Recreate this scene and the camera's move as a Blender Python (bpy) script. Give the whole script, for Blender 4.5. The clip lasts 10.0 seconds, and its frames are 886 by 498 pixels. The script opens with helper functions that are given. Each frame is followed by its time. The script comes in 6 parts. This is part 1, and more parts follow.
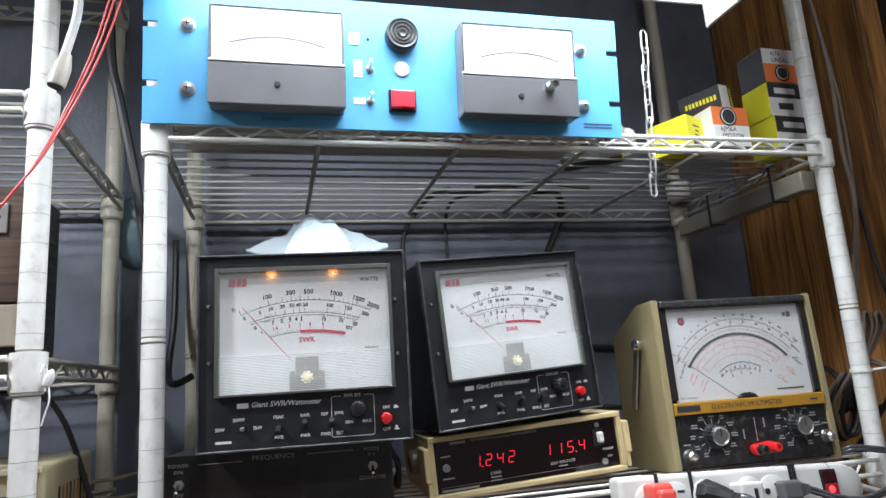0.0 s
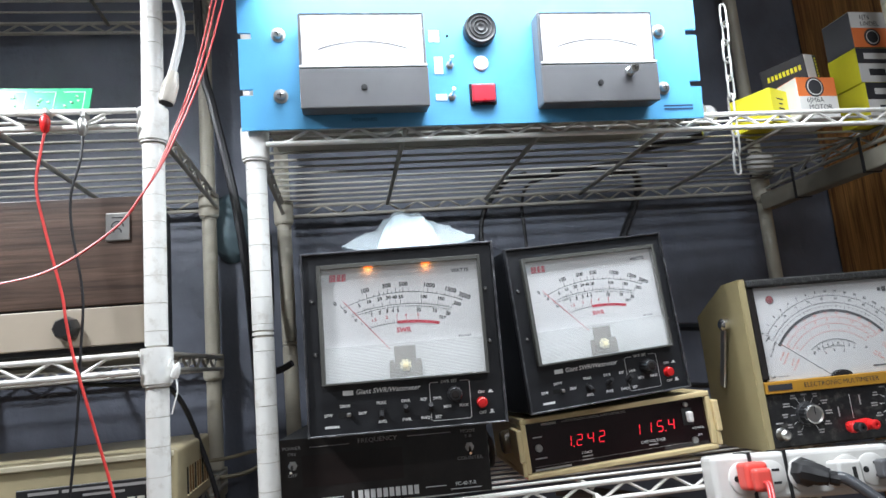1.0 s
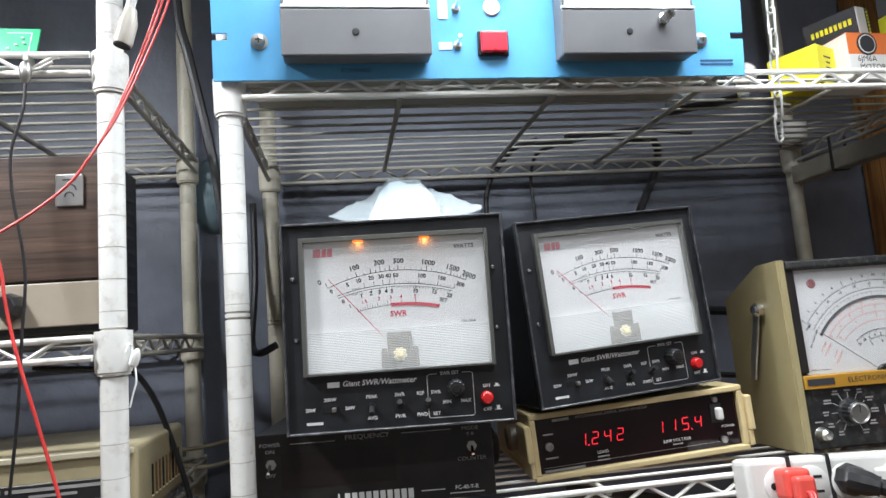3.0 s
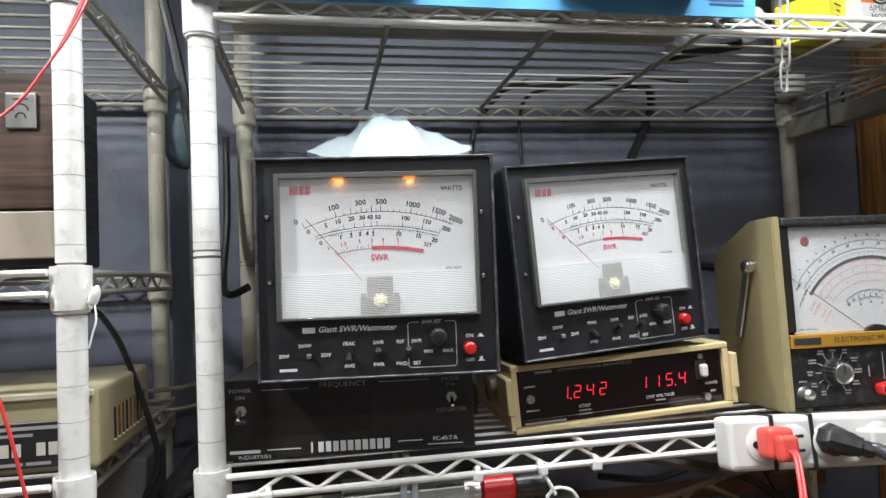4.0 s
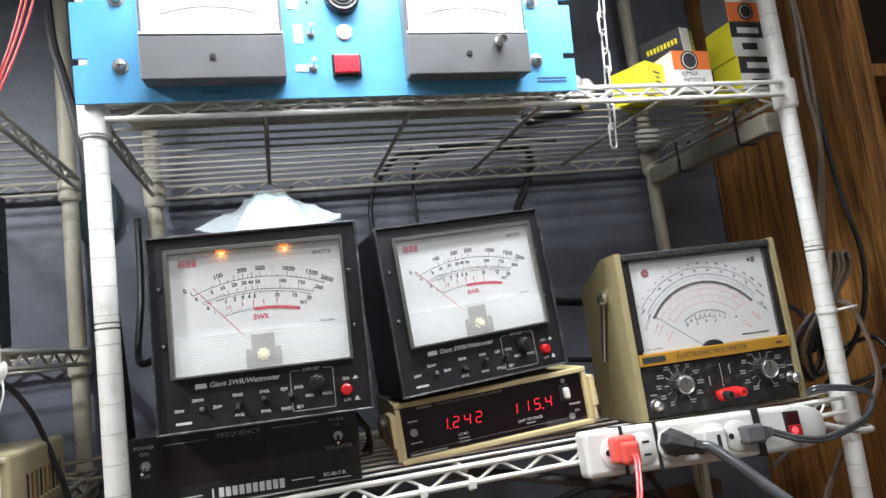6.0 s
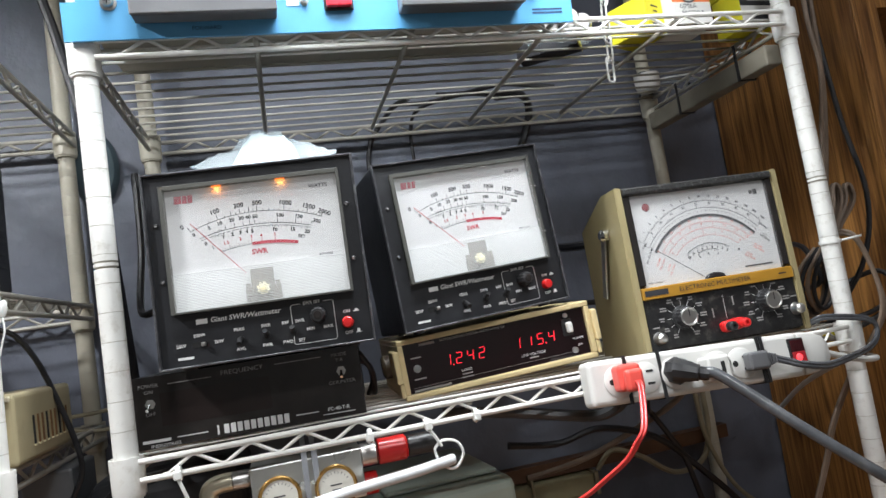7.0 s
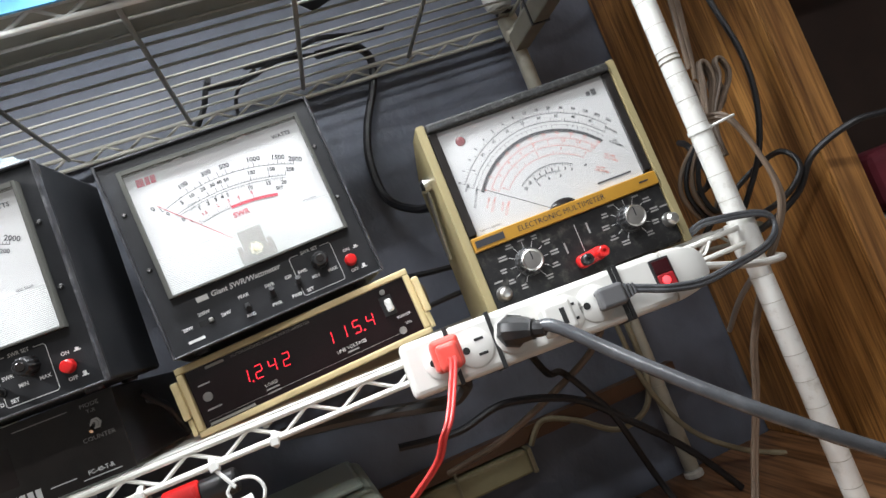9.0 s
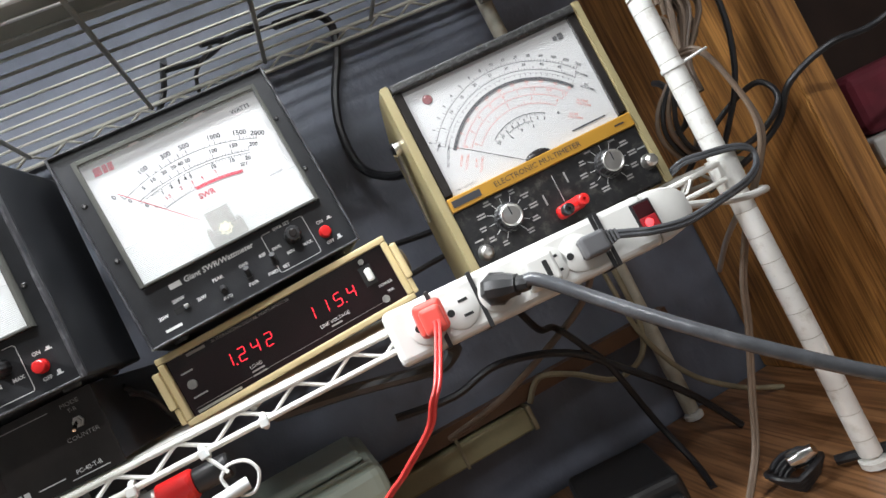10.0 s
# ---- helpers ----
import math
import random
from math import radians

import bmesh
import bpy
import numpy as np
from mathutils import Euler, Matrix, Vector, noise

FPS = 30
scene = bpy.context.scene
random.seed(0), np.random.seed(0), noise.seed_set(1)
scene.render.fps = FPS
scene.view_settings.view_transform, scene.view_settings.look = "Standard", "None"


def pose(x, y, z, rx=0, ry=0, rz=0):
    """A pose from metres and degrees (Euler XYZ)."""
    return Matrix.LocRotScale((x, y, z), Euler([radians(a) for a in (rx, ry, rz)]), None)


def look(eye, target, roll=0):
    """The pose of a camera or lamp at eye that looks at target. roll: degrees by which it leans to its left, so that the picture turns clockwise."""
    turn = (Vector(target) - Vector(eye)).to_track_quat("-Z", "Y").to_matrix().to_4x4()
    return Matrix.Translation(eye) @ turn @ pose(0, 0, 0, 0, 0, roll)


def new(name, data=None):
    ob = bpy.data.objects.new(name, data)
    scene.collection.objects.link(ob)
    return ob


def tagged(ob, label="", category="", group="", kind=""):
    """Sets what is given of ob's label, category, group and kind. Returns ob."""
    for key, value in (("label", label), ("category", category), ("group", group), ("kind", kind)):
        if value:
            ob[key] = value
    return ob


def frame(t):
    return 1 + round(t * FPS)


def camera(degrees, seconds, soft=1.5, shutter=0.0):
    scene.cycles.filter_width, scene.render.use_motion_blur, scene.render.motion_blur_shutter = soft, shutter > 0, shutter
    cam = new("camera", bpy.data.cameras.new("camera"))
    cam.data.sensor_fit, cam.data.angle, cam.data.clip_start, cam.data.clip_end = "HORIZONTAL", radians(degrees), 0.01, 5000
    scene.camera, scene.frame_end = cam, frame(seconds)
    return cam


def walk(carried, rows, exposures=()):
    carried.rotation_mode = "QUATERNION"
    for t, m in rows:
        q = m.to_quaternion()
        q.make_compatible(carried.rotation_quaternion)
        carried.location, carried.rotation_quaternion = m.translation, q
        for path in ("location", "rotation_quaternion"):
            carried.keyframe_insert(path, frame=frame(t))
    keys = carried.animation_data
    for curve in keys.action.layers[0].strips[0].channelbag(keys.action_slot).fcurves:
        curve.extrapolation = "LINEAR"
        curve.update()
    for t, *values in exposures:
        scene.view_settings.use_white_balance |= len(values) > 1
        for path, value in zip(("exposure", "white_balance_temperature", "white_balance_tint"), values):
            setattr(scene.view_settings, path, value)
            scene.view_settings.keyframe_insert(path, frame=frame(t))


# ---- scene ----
cam = camera(68.2, 10.0)
PATH = [
    (0, (0.1034, -0.6275, 1.2183), (0.6072, 1.2693, 1.6032), -3.95),
    (0.5, (0.0833, -0.6504, 1.2293), (0.4488, 1.2871, 1.5649), -4.97),
    (1, (0.0772, -0.6474, 1.2310), (0.3879, 1.3015, 1.5554), -5.07),
    (1.5, (0.0805, -0.6443, 1.2427), (0.3513, 1.3134, 1.5499), -5.54),
    (2, (0.0795, -0.6302, 1.2373), (0.3729, 1.3248, 1.5402), -5.52),
    (2.2, (0.0807, -0.6205, 1.2384), (0.3849, 1.3336, 1.5370), -5.42),
    (3.3, (0.0901, -0.5487, 1.2465), (0.4158, 1.4163, 1.4267), -3.24),
    (3.5, (0.0886, -0.5397, 1.2481), (0.4542, 1.4226, 1.3737), -2.84),
    (4, (0.0867, -0.5351, 1.2432), (0.4561, 1.4288, 1.3247), -2.38),
    (4.5, (0.0792, -0.5322, 1.2433), (0.4339, 1.4358, 1.2786), -2.08),
    (5, (0.1053, -0.5554, 1.2447), (0.4505, 1.4146, 1.2417), -2.51),
    (5.5, (0.1427, -0.6270, 1.2308), (0.6193, 1.3065, 1.4166), -5.76),
    (5.7, (0.1436, -0.6331, 1.2344), (0.6431, 1.2872, 1.4855), -6.40),
    (6.8, (0.1443, -0.6236, 1.1904), (0.6499, 1.3022, 1.3796), -9.53),
    (7, (0.1444, -0.6223, 1.1844), (0.6365, 1.3075, 1.3684), -8.78),
    (7.5, (0.1950, -0.6213, 1.1683), (0.6061, 1.3274, 1.3519), -9.73),
    (8, (0.2486, -0.5922, 1.1796), (0.5645, 1.3695, 1.4073), -11.79),
    (8.5, (0.3428, -0.5618, 1.1402), (0.7253, 1.3904, 1.3463), -17.34),
    (9, (0.3698, -0.5451, 1.1351), (0.7864, 1.4059, 1.2773), -21.44),
    (9.5, (0.3786, -0.5368, 1.1239), (0.7867, 1.4185, 1.2250), -24.80),
    (10, (0.3805, -0.5315, 1.1258), (0.7854, 1.4266, 1.1727), -26.63),
]
EXPOSURES = [(0.0, -0.06, 6180, 10), (2.2, 0.0, 6220, 10), (3.6, 0.06, 6450, 10), (5.0, 0.13, 6500, 10), (7.0, 0.24, 6450, 10), (10.0, 0.60, 6500, 10)]
walk(cam, [(t, look(eye, target, roll)) for t, eye, target, roll in PATH], EXPOSURES)

# ---------------------------------------------------------------- world and lights
world = bpy.data.worlds.new("world")
scene.world = world
world.use_nodes = True
world.node_tree.nodes["Background"].inputs[0].default_value = (0.5, 0.6, 0.8, 1)
world.node_tree.nodes["Background"].inputs[1].default_value = 0.05
scene.view_settings.exposure = 0.0


def area_lamp(name, m, sx, sy, watts, colour, spread=180):
    d = bpy.data.lights.new(name, "AREA")
    d.shape, d.size, d.size_y, d.energy, d.color = "RECTANGLE", sx, sy, watts, colour
    d.spread = math.radians(spread)
    ob = new(name, d)
    ob.matrix_world = m
    return ob


TASK_LIGHT = 6.2    # watts of the unseen lamp added over the neighbouring shelf unit
REAR_TUBE = 0.85    # watts that its rear tube throws over the panel onto the wall
SHELF_LIGHT = 3.9   # watts of the tubes over the blue panel
BULB_LIGHT = 0.0012  # watts of each small bulb behind the lit dial cover
ROOM_LIGHT = 12.0   # watts of the unseen ceiling fitting, added as room fill behind the bench
area_lamp("tube_light", pose(0.30, -0.118, 1.6395), 0.56, 0.125, SHELF_LIGHT, (0.93, 0.97, 1.0), 134)
area_lamp("rear_tube_light", look((0.30, -0.062, 1.634), (0.30, 0.335, 1.40)), 0.56, 0.022, REAR_TUBE, (0.93, 0.97, 1.0))
area_lamp("task_bulb", look((-0.450, -0.250, 1.750), (-0.16, 0.02, 1.20)), 0.07, 0.07, TASK_LIGHT, (0.96, 0.98, 1.0))
area_lamp("room_fill_lamp", pose(0.40, -1.45, 2.36), 0.55, 0.10, ROOM_LIGHT, (0.95, 0.97, 1.0))


# ---------------------------------------------------------------- materials
def mat(name, colour, rough=0.5, metal=0.0, var=0.12, scale=30.0, bump=0.0, bscale=200.0, dark=None,
        stretch=(1, 1, 1), coat=0.0, stain=0.0, stain_colour=(0.1, 0.08, 0.05), stain_scale=6.0, emit=0.0):
    """Principled surface: base colour varied by fine noise, stains at a larger scale, and fine relief."""
    m = bpy.data.materials.new(name)
    m.use_nodes = True
    t = m.node_tree
    n, l = t.nodes, t.links
    b = n["Principled BSDF"]
    b.inputs["Roughness"].default_value = rough
    b.inputs["Metallic"].default_value = metal
    b.inputs["Coat Weight"].default_value = coat
    co = n.new("ShaderNodeTexCoord")
    mp = n.new("ShaderNodeMapping")
    mp.inputs["Scale"].default_value = stretch
    l.new(co.outputs["Object"], mp.inputs["Vector"])
    nz = n.new("ShaderNodeTexNoise")
    nz.inputs["Scale"].default_value = scale
    nz.inputs["Detail"].default_value = 6
    l.new(mp.outputs[0], nz.inputs["Vector"])
    ramp = n.new("ShaderNodeMix")
    ramp.data_type = "RGBA"
    lo = dark if dark else tuple(c * (1 - var) for c in colour)
    hi = tuple(min(1, c * (1 + var)) for c in colour)
    ramp.inputs[6].default_value, ramp.inputs[7].default_value = (*lo, 1), (*hi, 1)
    mr = n.new("ShaderNodeMapRange")
    mr.inputs[1].default_value, mr.inputs[2].default_value = 0.3, 0.7
    l.new(nz.outputs["Fac"], mr.inputs[0])
    l.new(mr.outputs[0], ramp.inputs[0])
    out = ramp.outputs[2]
    if stain > 0:
        n2 = n.new("ShaderNodeTexNoise")
        n2.inputs["Scale"].default_value, n2.inputs["Detail"].default_value = stain_scale, 8
        n2.inputs["Roughness"].default_value = 0.7
        l.new(co.outputs["Object"], n2.inputs["Vector"])
        m2 = n.new("ShaderNodeMapRange")
        m2.inputs[1].default_value, m2.inputs[2].default_value, m2.inputs[4].default_value = 0.52, 0.75, stain
        l.new(n2.outputs["Fac"], m2.inputs[0])
        mx = n.new("ShaderNodeMix")
        mx.data_type = "RGBA"
        mx.inputs[7].default_value = (*stain_colour, 1)
        l.new(m2.outputs[0], mx.inputs[0])
        l.new(out, mx.inputs[6])
        out = mx.outputs[2]
    l.new(out, b.inputs["Base Color"])
    rr = n.new("ShaderNodeMapRange")
    rr.inputs[3].default_value, rr.inputs[4].default_value = max(0.02, rough - 0.08), min(1, rough + 0.08)
    l.new(nz.outputs["Fac"], rr.inputs[0])
    l.new(rr.outputs[0], b.inputs["Roughness"])
    if bump > 0:
        nb = n.new("ShaderNodeTexNoise")
        nb.inputs["Scale"].default_value, nb.inputs["Detail"].default_value = bscale, 4
        l.new(mp.outputs[0], nb.inputs["Vector"])
        bp = n.new("ShaderNodeBump")
        bp.inputs["Strength"].default_value, bp.inputs["Distance"].default_value = bump, 0.002
        l.new(nb.outputs["Fac"], bp.inputs["Height"])
        l.new(bp.outputs[0], b.inputs["Normal"])
    if emit > 0:
        b.inputs["Emission Color"].default_value = (*colour, 1)
        b.inputs["Emission Strength"].default_value = emit
    return m


def wood_mat(name, light, dark, axis=2, scale=9.0, rough=0.4):
    """Wood with long grain along one axis of the object."""
    m = bpy.data.materials.new(name)
    m.use_nodes = True
    t = m.node_tree
    n, l = t.nodes, t.links
    b = n["Principled BSDF"]
    co = n.new("ShaderNodeTexCoord")
    mp = n.new("ShaderNodeMapping")
    s = [scale * 6] * 3
    s[axis] = scale * 0.35
    mp.inputs["Scale"].default_value = s
    l.new(co.outputs["Object"], mp.inputs["Vector"])
    nz = n.new("ShaderNodeTexNoise")
    nz.inputs["Scale"].default_value, nz.inputs["Detail"].default_value = 1.0, 9
    nz.inputs["Roughness"].default_value, nz.inputs["Distortion"].default_value = 0.65, 1.2
    l.new(mp.outputs[0], nz.inputs["Vector"])
    mp2 = n.new("ShaderNodeMapping")
    s2 = [scale * 45] * 3
    s2[axis] = scale * 1.5
    mp2.inputs["Scale"].default_value = s2
    l.new(co.outputs["Object"], mp2.inputs["Vector"])
    n2 = n.new("ShaderNodeTexNoise")
    n2.inputs["Scale"].default_value, n2.inputs["Detail"].default_value = 1.0, 4
    l.new(mp2.outputs[0], n2.inputs["Vector"])
    cr = n.new("ShaderNodeValToRGB")
    cr.color_ramp.elements[0].position, cr.color_ramp.elements[1].position = 0.36, 0.62
    cr.color_ramp.elements[0].color, cr.color_ramp.elements[1].color = (*dark, 1), (*light, 1)
    l.new(nz.outputs["Fac"], cr.inputs[0])
    mx = n.new("ShaderNodeMix")
    mx.data_type, mx.blend_type = "RGBA", "MULTIPLY"
    mx.inputs[0].default_value = 0.75
    c2 = n.new("ShaderNodeValToRGB")
    c2.color_ramp.elements[0].position, c2.color_ramp.elements[1].position = 0.35, 0.55
    c2.color_ramp.elements[0].color, c2.color_ramp.elements[1].color = (0.35, 0.3, 0.25, 1), (1, 1, 1, 1)
    l.new(n2.outputs["Fac"], c2.inputs[0])
    l.new(cr.outputs[0], mx.inputs[6])
    l.new(c2.outputs[0], mx.inputs[7])
    l.new(mx.outputs[2], b.inputs["Base Color"])
    b.inputs["Roughness"].default_value = rough
    bp = n.new("ShaderNodeBump")
    bp.inputs["Strength"].default_value, bp.inputs["Distance"].default_value = 0.25, 0.001
    l.new(n2.outputs["Fac"], bp.inputs["Height"])
    l.new(bp.outputs[0], b.inputs["Normal"])
    return m


def clear_mat(name, tint=(1, 1, 1), rough=0.03, alpha=0.12):
    """Thin clear plastic: mostly see-through, with a glossy skin."""
    m = bpy.data.materials.new(name)
    m.use_nodes = True
    t = m.node_tree
    n, l = t.nodes, t.links
    out = n["Material Output"]
    tr = n.new("ShaderNodeBsdfTransparent")
    tr.inputs[0].default_value = (*tint, 1)
    b = n["Principled BSDF"]
    b.inputs["Base Color"].default_value = (*tint, 1)
    b.inputs["Roughness"].default_value = rough
    mx = n.new("ShaderNodeMixShader")
    mx.inputs[0].default_value = alpha
    l.new(tr.outputs[0], mx.inputs[1])
    l.new(b.outputs[0], mx.inputs[2])
    l.new(mx.outputs[0], out.inputs[0])
    return m


def glow(name, colour, strength):
    m = bpy.data.materials.new(name)
    m.use_nodes = True
    b = m.node_tree.nodes["Principled BSDF"]
    b.inputs["Base Color"].default_value = (*colour, 1)
    b.inputs["Emission Color"].default_value = (*colour, 1)
    b.inputs["Emission Strength"].default_value = strength
    return m


M_WALL = mat("wall_paint", (0.130, 0.143, 0.180), 0.5, var=0.22, scale=14, bump=0.8, bscale=70, stretch=(1, 1, 0.8), stain=0.45, stain_colour=(0.075, 0.082, 0.112), stain_scale=7)
M_CEIL = mat("ceiling_paint", (0.7, 0.7, 0.68), 0.8, scale=12, bump=0.2, bscale=90)
# Unseen walls and carpet are kept light so that they bounce fill.
M_ROOM = mat("room_wall_fill", (0.68, 0.67, 0.65), 0.75, var=0.2, scale=5, bump=0.2)
M_FLOOR = mat("floor_carpet", (0.34, 0.30, 0.26), 0.95, var=0.3, scale=60, bump=0.5, bscale=400)
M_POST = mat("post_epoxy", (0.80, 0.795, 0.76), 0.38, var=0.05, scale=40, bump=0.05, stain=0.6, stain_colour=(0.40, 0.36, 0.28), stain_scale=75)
# Rear posts and collars: yellowed copy, with their shade darkened into the colour.
M_POSTB = mat("post_epoxy_rear_shade", (0.50, 0.47, 0.38), 0.45, var=0.08, scale=40, bump=0.05, stain=0.5, stain_colour=(0.32, 0.28, 0.2), stain_scale=20)
M_GROOVE = mat("groove_dirt", (0.52, 0.49, 0.43), 0.7)
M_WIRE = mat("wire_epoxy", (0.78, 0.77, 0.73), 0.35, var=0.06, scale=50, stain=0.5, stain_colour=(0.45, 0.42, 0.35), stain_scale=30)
# Shade on rear, side and inner wires is put into this darker copy.
M_WIRE_SHADE = mat("wire_epoxy_shaded", (0.42, 0.40, 0.35), 0.4, var=0.08, scale=50, stain=0.5, stain_colour=(0.3, 0.27, 0.2), stain_scale=30)
M_WOOD = wood_mat("oak_veneer", (0.58, 0.28, 0.080), (0.21, 0.088, 0.024), axis=2, scale=7)
M_BENCH = wood_mat("bench_wood", (0.40, 0.20, 0.09), (0.16, 0.075, 0.032), axis=1, scale=5, rough=0.35)
M_CABWOOD = wood_mat("walnut_cover", (0.12, 0.075, 0.052), (0.055, 0.033, 0.024), axis=0, scale=8, rough=0.45)
M_BLACK = mat("black_powder_coat", (0.017, 0.018, 0.021), 0.42, var=0.25, scale=60, bump=0.12, bscale=900, stain=0.25, stain_colour=(0.06, 0.06, 0.06), stain_scale=14)
M_BLACKG = mat("black_gloss_face", (0.022, 0.019, 0.018), 0.20, var=0.3, scale=30, stain=0.15, stain_colour=(0.035, 0.025, 0.02), stain_scale=12)
M_BLACKPL = mat("black_plastic", (0.02, 0.02, 0.021), 0.35, var=0.2, scale=60, bump=0.05, bscale=600)
M_RUBBER = mat("black_cable", (0.014, 0.014, 0.016), 0.42, var=0.25, scale=50)
M_GREYCORD = mat("grey_cord", (0.075, 0.078, 0.085), 0.20, var=0.2, scale=60, bump=0.25, bscale=250, stain=0.35, stain_colour=(0.2, 0.2, 0.2), stain_scale=30)
M_BROWNCORD = mat("brown_cord", (0.20, 0.145, 0.105), 0.45, var=0.2, scale=40)
M_TANCORD = mat("tan_cord", (0.30, 0.26, 0.17), 0.5, var=0.2, scale=40)
M_DIAL = mat("dial_card", (0.57, 0.57, 0.57), 0.5, var=0.02, scale=15)
M_INK = mat("dial_ink", (0.03, 0.03, 0.035), 0.6)
M_RED = mat("dial_red", (0.45, 0.012, 0.04), 0.5)
M_PALERED = mat("dial_pale_red", (0.64, 0.27, 0.23), 0.5)
M_PRINT = mat("white_print", (0.78, 0.78, 0.77), 0.5)
M_GREYPRINT = mat("grey_print", (0.33, 0.32, 0.31), 0.5)
M_CLEAR = clear_mat("clear_cover", alpha=0.05)
M_BAG = clear_mat("clear_film", (0.90, 0.95, 0.97), 0.14, 0.17)
M_FOAM = mat("white_padding", (0.80, 0.81, 0.82), 0.5, var=0.06, scale=40, bump=0.3, bscale=120)
M_CHROME = mat("chrome", (0.75, 0.75, 0.74), 0.18, metal=1.0, var=0.05)
M_STEEL = mat("dull_steel", (0.55, 0.54, 0.52), 0.35, metal=1.0, var=0.12, scale=60)
M_BRASS = mat("cream_brass", (0.86, 0.78, 0.52), 0.4, var=0.1)
M_GOLD = mat("gold_rim", (0.80, 0.48, 0.16), 0.25, metal=1.0, var=0.1)
M_REDPL = mat("red_plastic", (0.62, 0.02, 0.02), 0.28, var=0.1)
M_REDPLUG = mat("red_plug", (0.75, 0.09, 0.07), 0.35, var=0.08)
M_REDWIRE = mat("red_wire", (0.60, 0.045, 0.04), 0.35, var=0.1)
M_BLUE = mat("blue_paint", (0.105, 0.37, 0.65), 0.40, var=0.07, scale=18, bump=0.04, bscale=500, stain=0.25, stain_colour=(0.04, 0.22, 0.45), stain_scale=12)
M_TAN = mat("tan_plastic", (0.62, 0.50, 0.27), 0.45, var=0.08, scale=30, stain=0.3, stain_colour=(0.40, 0.30, 0.15), stain_scale=18)
M_OLIVE = mat("olive_tan_paint", (0.34, 0.285, 0.15), 0.42, var=0.08, scale=30, bump=0.06, bscale=400, stain=0.25, stain_colour=(0.2, 0.16, 0.08), stain_scale=15)
M_VINYL = mat("black_vinyl", (0.022, 0.022, 0.022), 0.5, var=0.3, scale=80, bump=0.5, bscale=500, stain=0.45, stain_colour=(0.30, 0.30, 0.29), stain_scale=170)
M_ORANGE = mat("orange_band", (0.42, 0.215, 0.022), 0.45, var=0.08, scale=30)
M_STRIP = mat("strip_plastic", (0.64, 0.63, 0.60), 0.35, var=0.03, stain=0.25, stain_colour=(0.55, 0.52, 0.46), stain_scale=25)
M_HOLE = mat("slot_dark", (0.01, 0.01, 0.01), 0.8)
M_GREYPL = mat("grey_meter_plastic", (0.11, 0.11, 0.115), 0.4, var=0.08, scale=30)
M_YELLOW = mat("yellow_card", (0.80, 0.72, 0.03), 0.5, var=0.05)
M_CARD = mat("white_card", (0.74, 0.73, 0.70), 0.55, var=0.05)
M_ORCARD = mat("orange_card", (0.80, 0.20, 0.05), 0.5, var=0.06)
M_KHAKI = mat("khaki_paint", (0.42, 0.36, 0.22), 0.4, var=0.1, scale=25, stain=0.5, stain_colour=(0.22, 0.15, 0.07), stain_scale=12)
M_BEIGE = mat("beige_panel", (0.40, 0.345, 0.27), 0.45, var=0.05, scale=18)
M_GREEN = mat("green_board", (0.03, 0.42, 0.18), 0.3, var=0.15, scale=50)
M_TEAL = mat("teal_plastic", (0.095, 0.140, 0.160), 0.6, var=0.15, scale=15)
M_PALEGREEN = mat("pale_green_case", (0.36, 0.42, 0.36), 0.4, var=0.08, scale=15, stain=0.2)
M_SILVERBOX = mat("tinned_box", (0.62, 0.63, 0.60), 0.3, metal=0.85, var=0.12, scale=25)
M_TIE = mat("nylon_tie", (0.80, 0.80, 0.77), 0.35, var=0.03)
M_GREYTIE = mat("grey_tie", (0.32, 0.34, 0.37), 0.4, var=0.05)
M_SEG = glow("red_segment", (1.0, 0.025, 0.045), 1.1)
M_PILOT = glow("orange_bulb", (1.0, 0.22, 0.025), 1.0)
M_NEON = glow("red_neon", (1.0, 0.05, 0.06), 1.7)
M_TUBE = glow("tube_glow", (0.95, 0.98, 1.0), 2.4)
M_MAROON = mat("maroon_cloth", (0.16, 0.02, 0.035), 0.8, var=0.2, scale=40)


# ---------------------------------------------------------------- mesh helpers
def box(bm, x0, x1, y0, y1, z0, z1, bevel=0.0, seg=2, mi=0, m=None):
    vs = [bm.verts.new((x, y, z)) for x in (x0, x1) for y in (y0, y1) for z in (z0, z1)]
    fs = [bm.faces.new([vs[i] for i in f]) for f in ((0, 1, 3, 2), (4, 6, 7, 5), (0, 4, 5, 1), (2, 3, 7, 6), (0, 2, 6, 4), (1, 5, 7, 3))]
    es = {e for f in fs for e in f.edges}
    if bevel > 0:
        r = bmesh.ops.bevel(bm, geom=list(es), offset=bevel, segments=seg, affect="EDGES", profile=0.5)
        fs = list({f for v in r["verts"] for f in v.link_faces} | {f for f in fs if f.is_valid})
    for f in fs:
        f.material_index = mi
    if m is not None:
        bmesh.ops.transform(bm, matrix=m, verts=list({v for f in fs for v in f.verts}))
    return bm


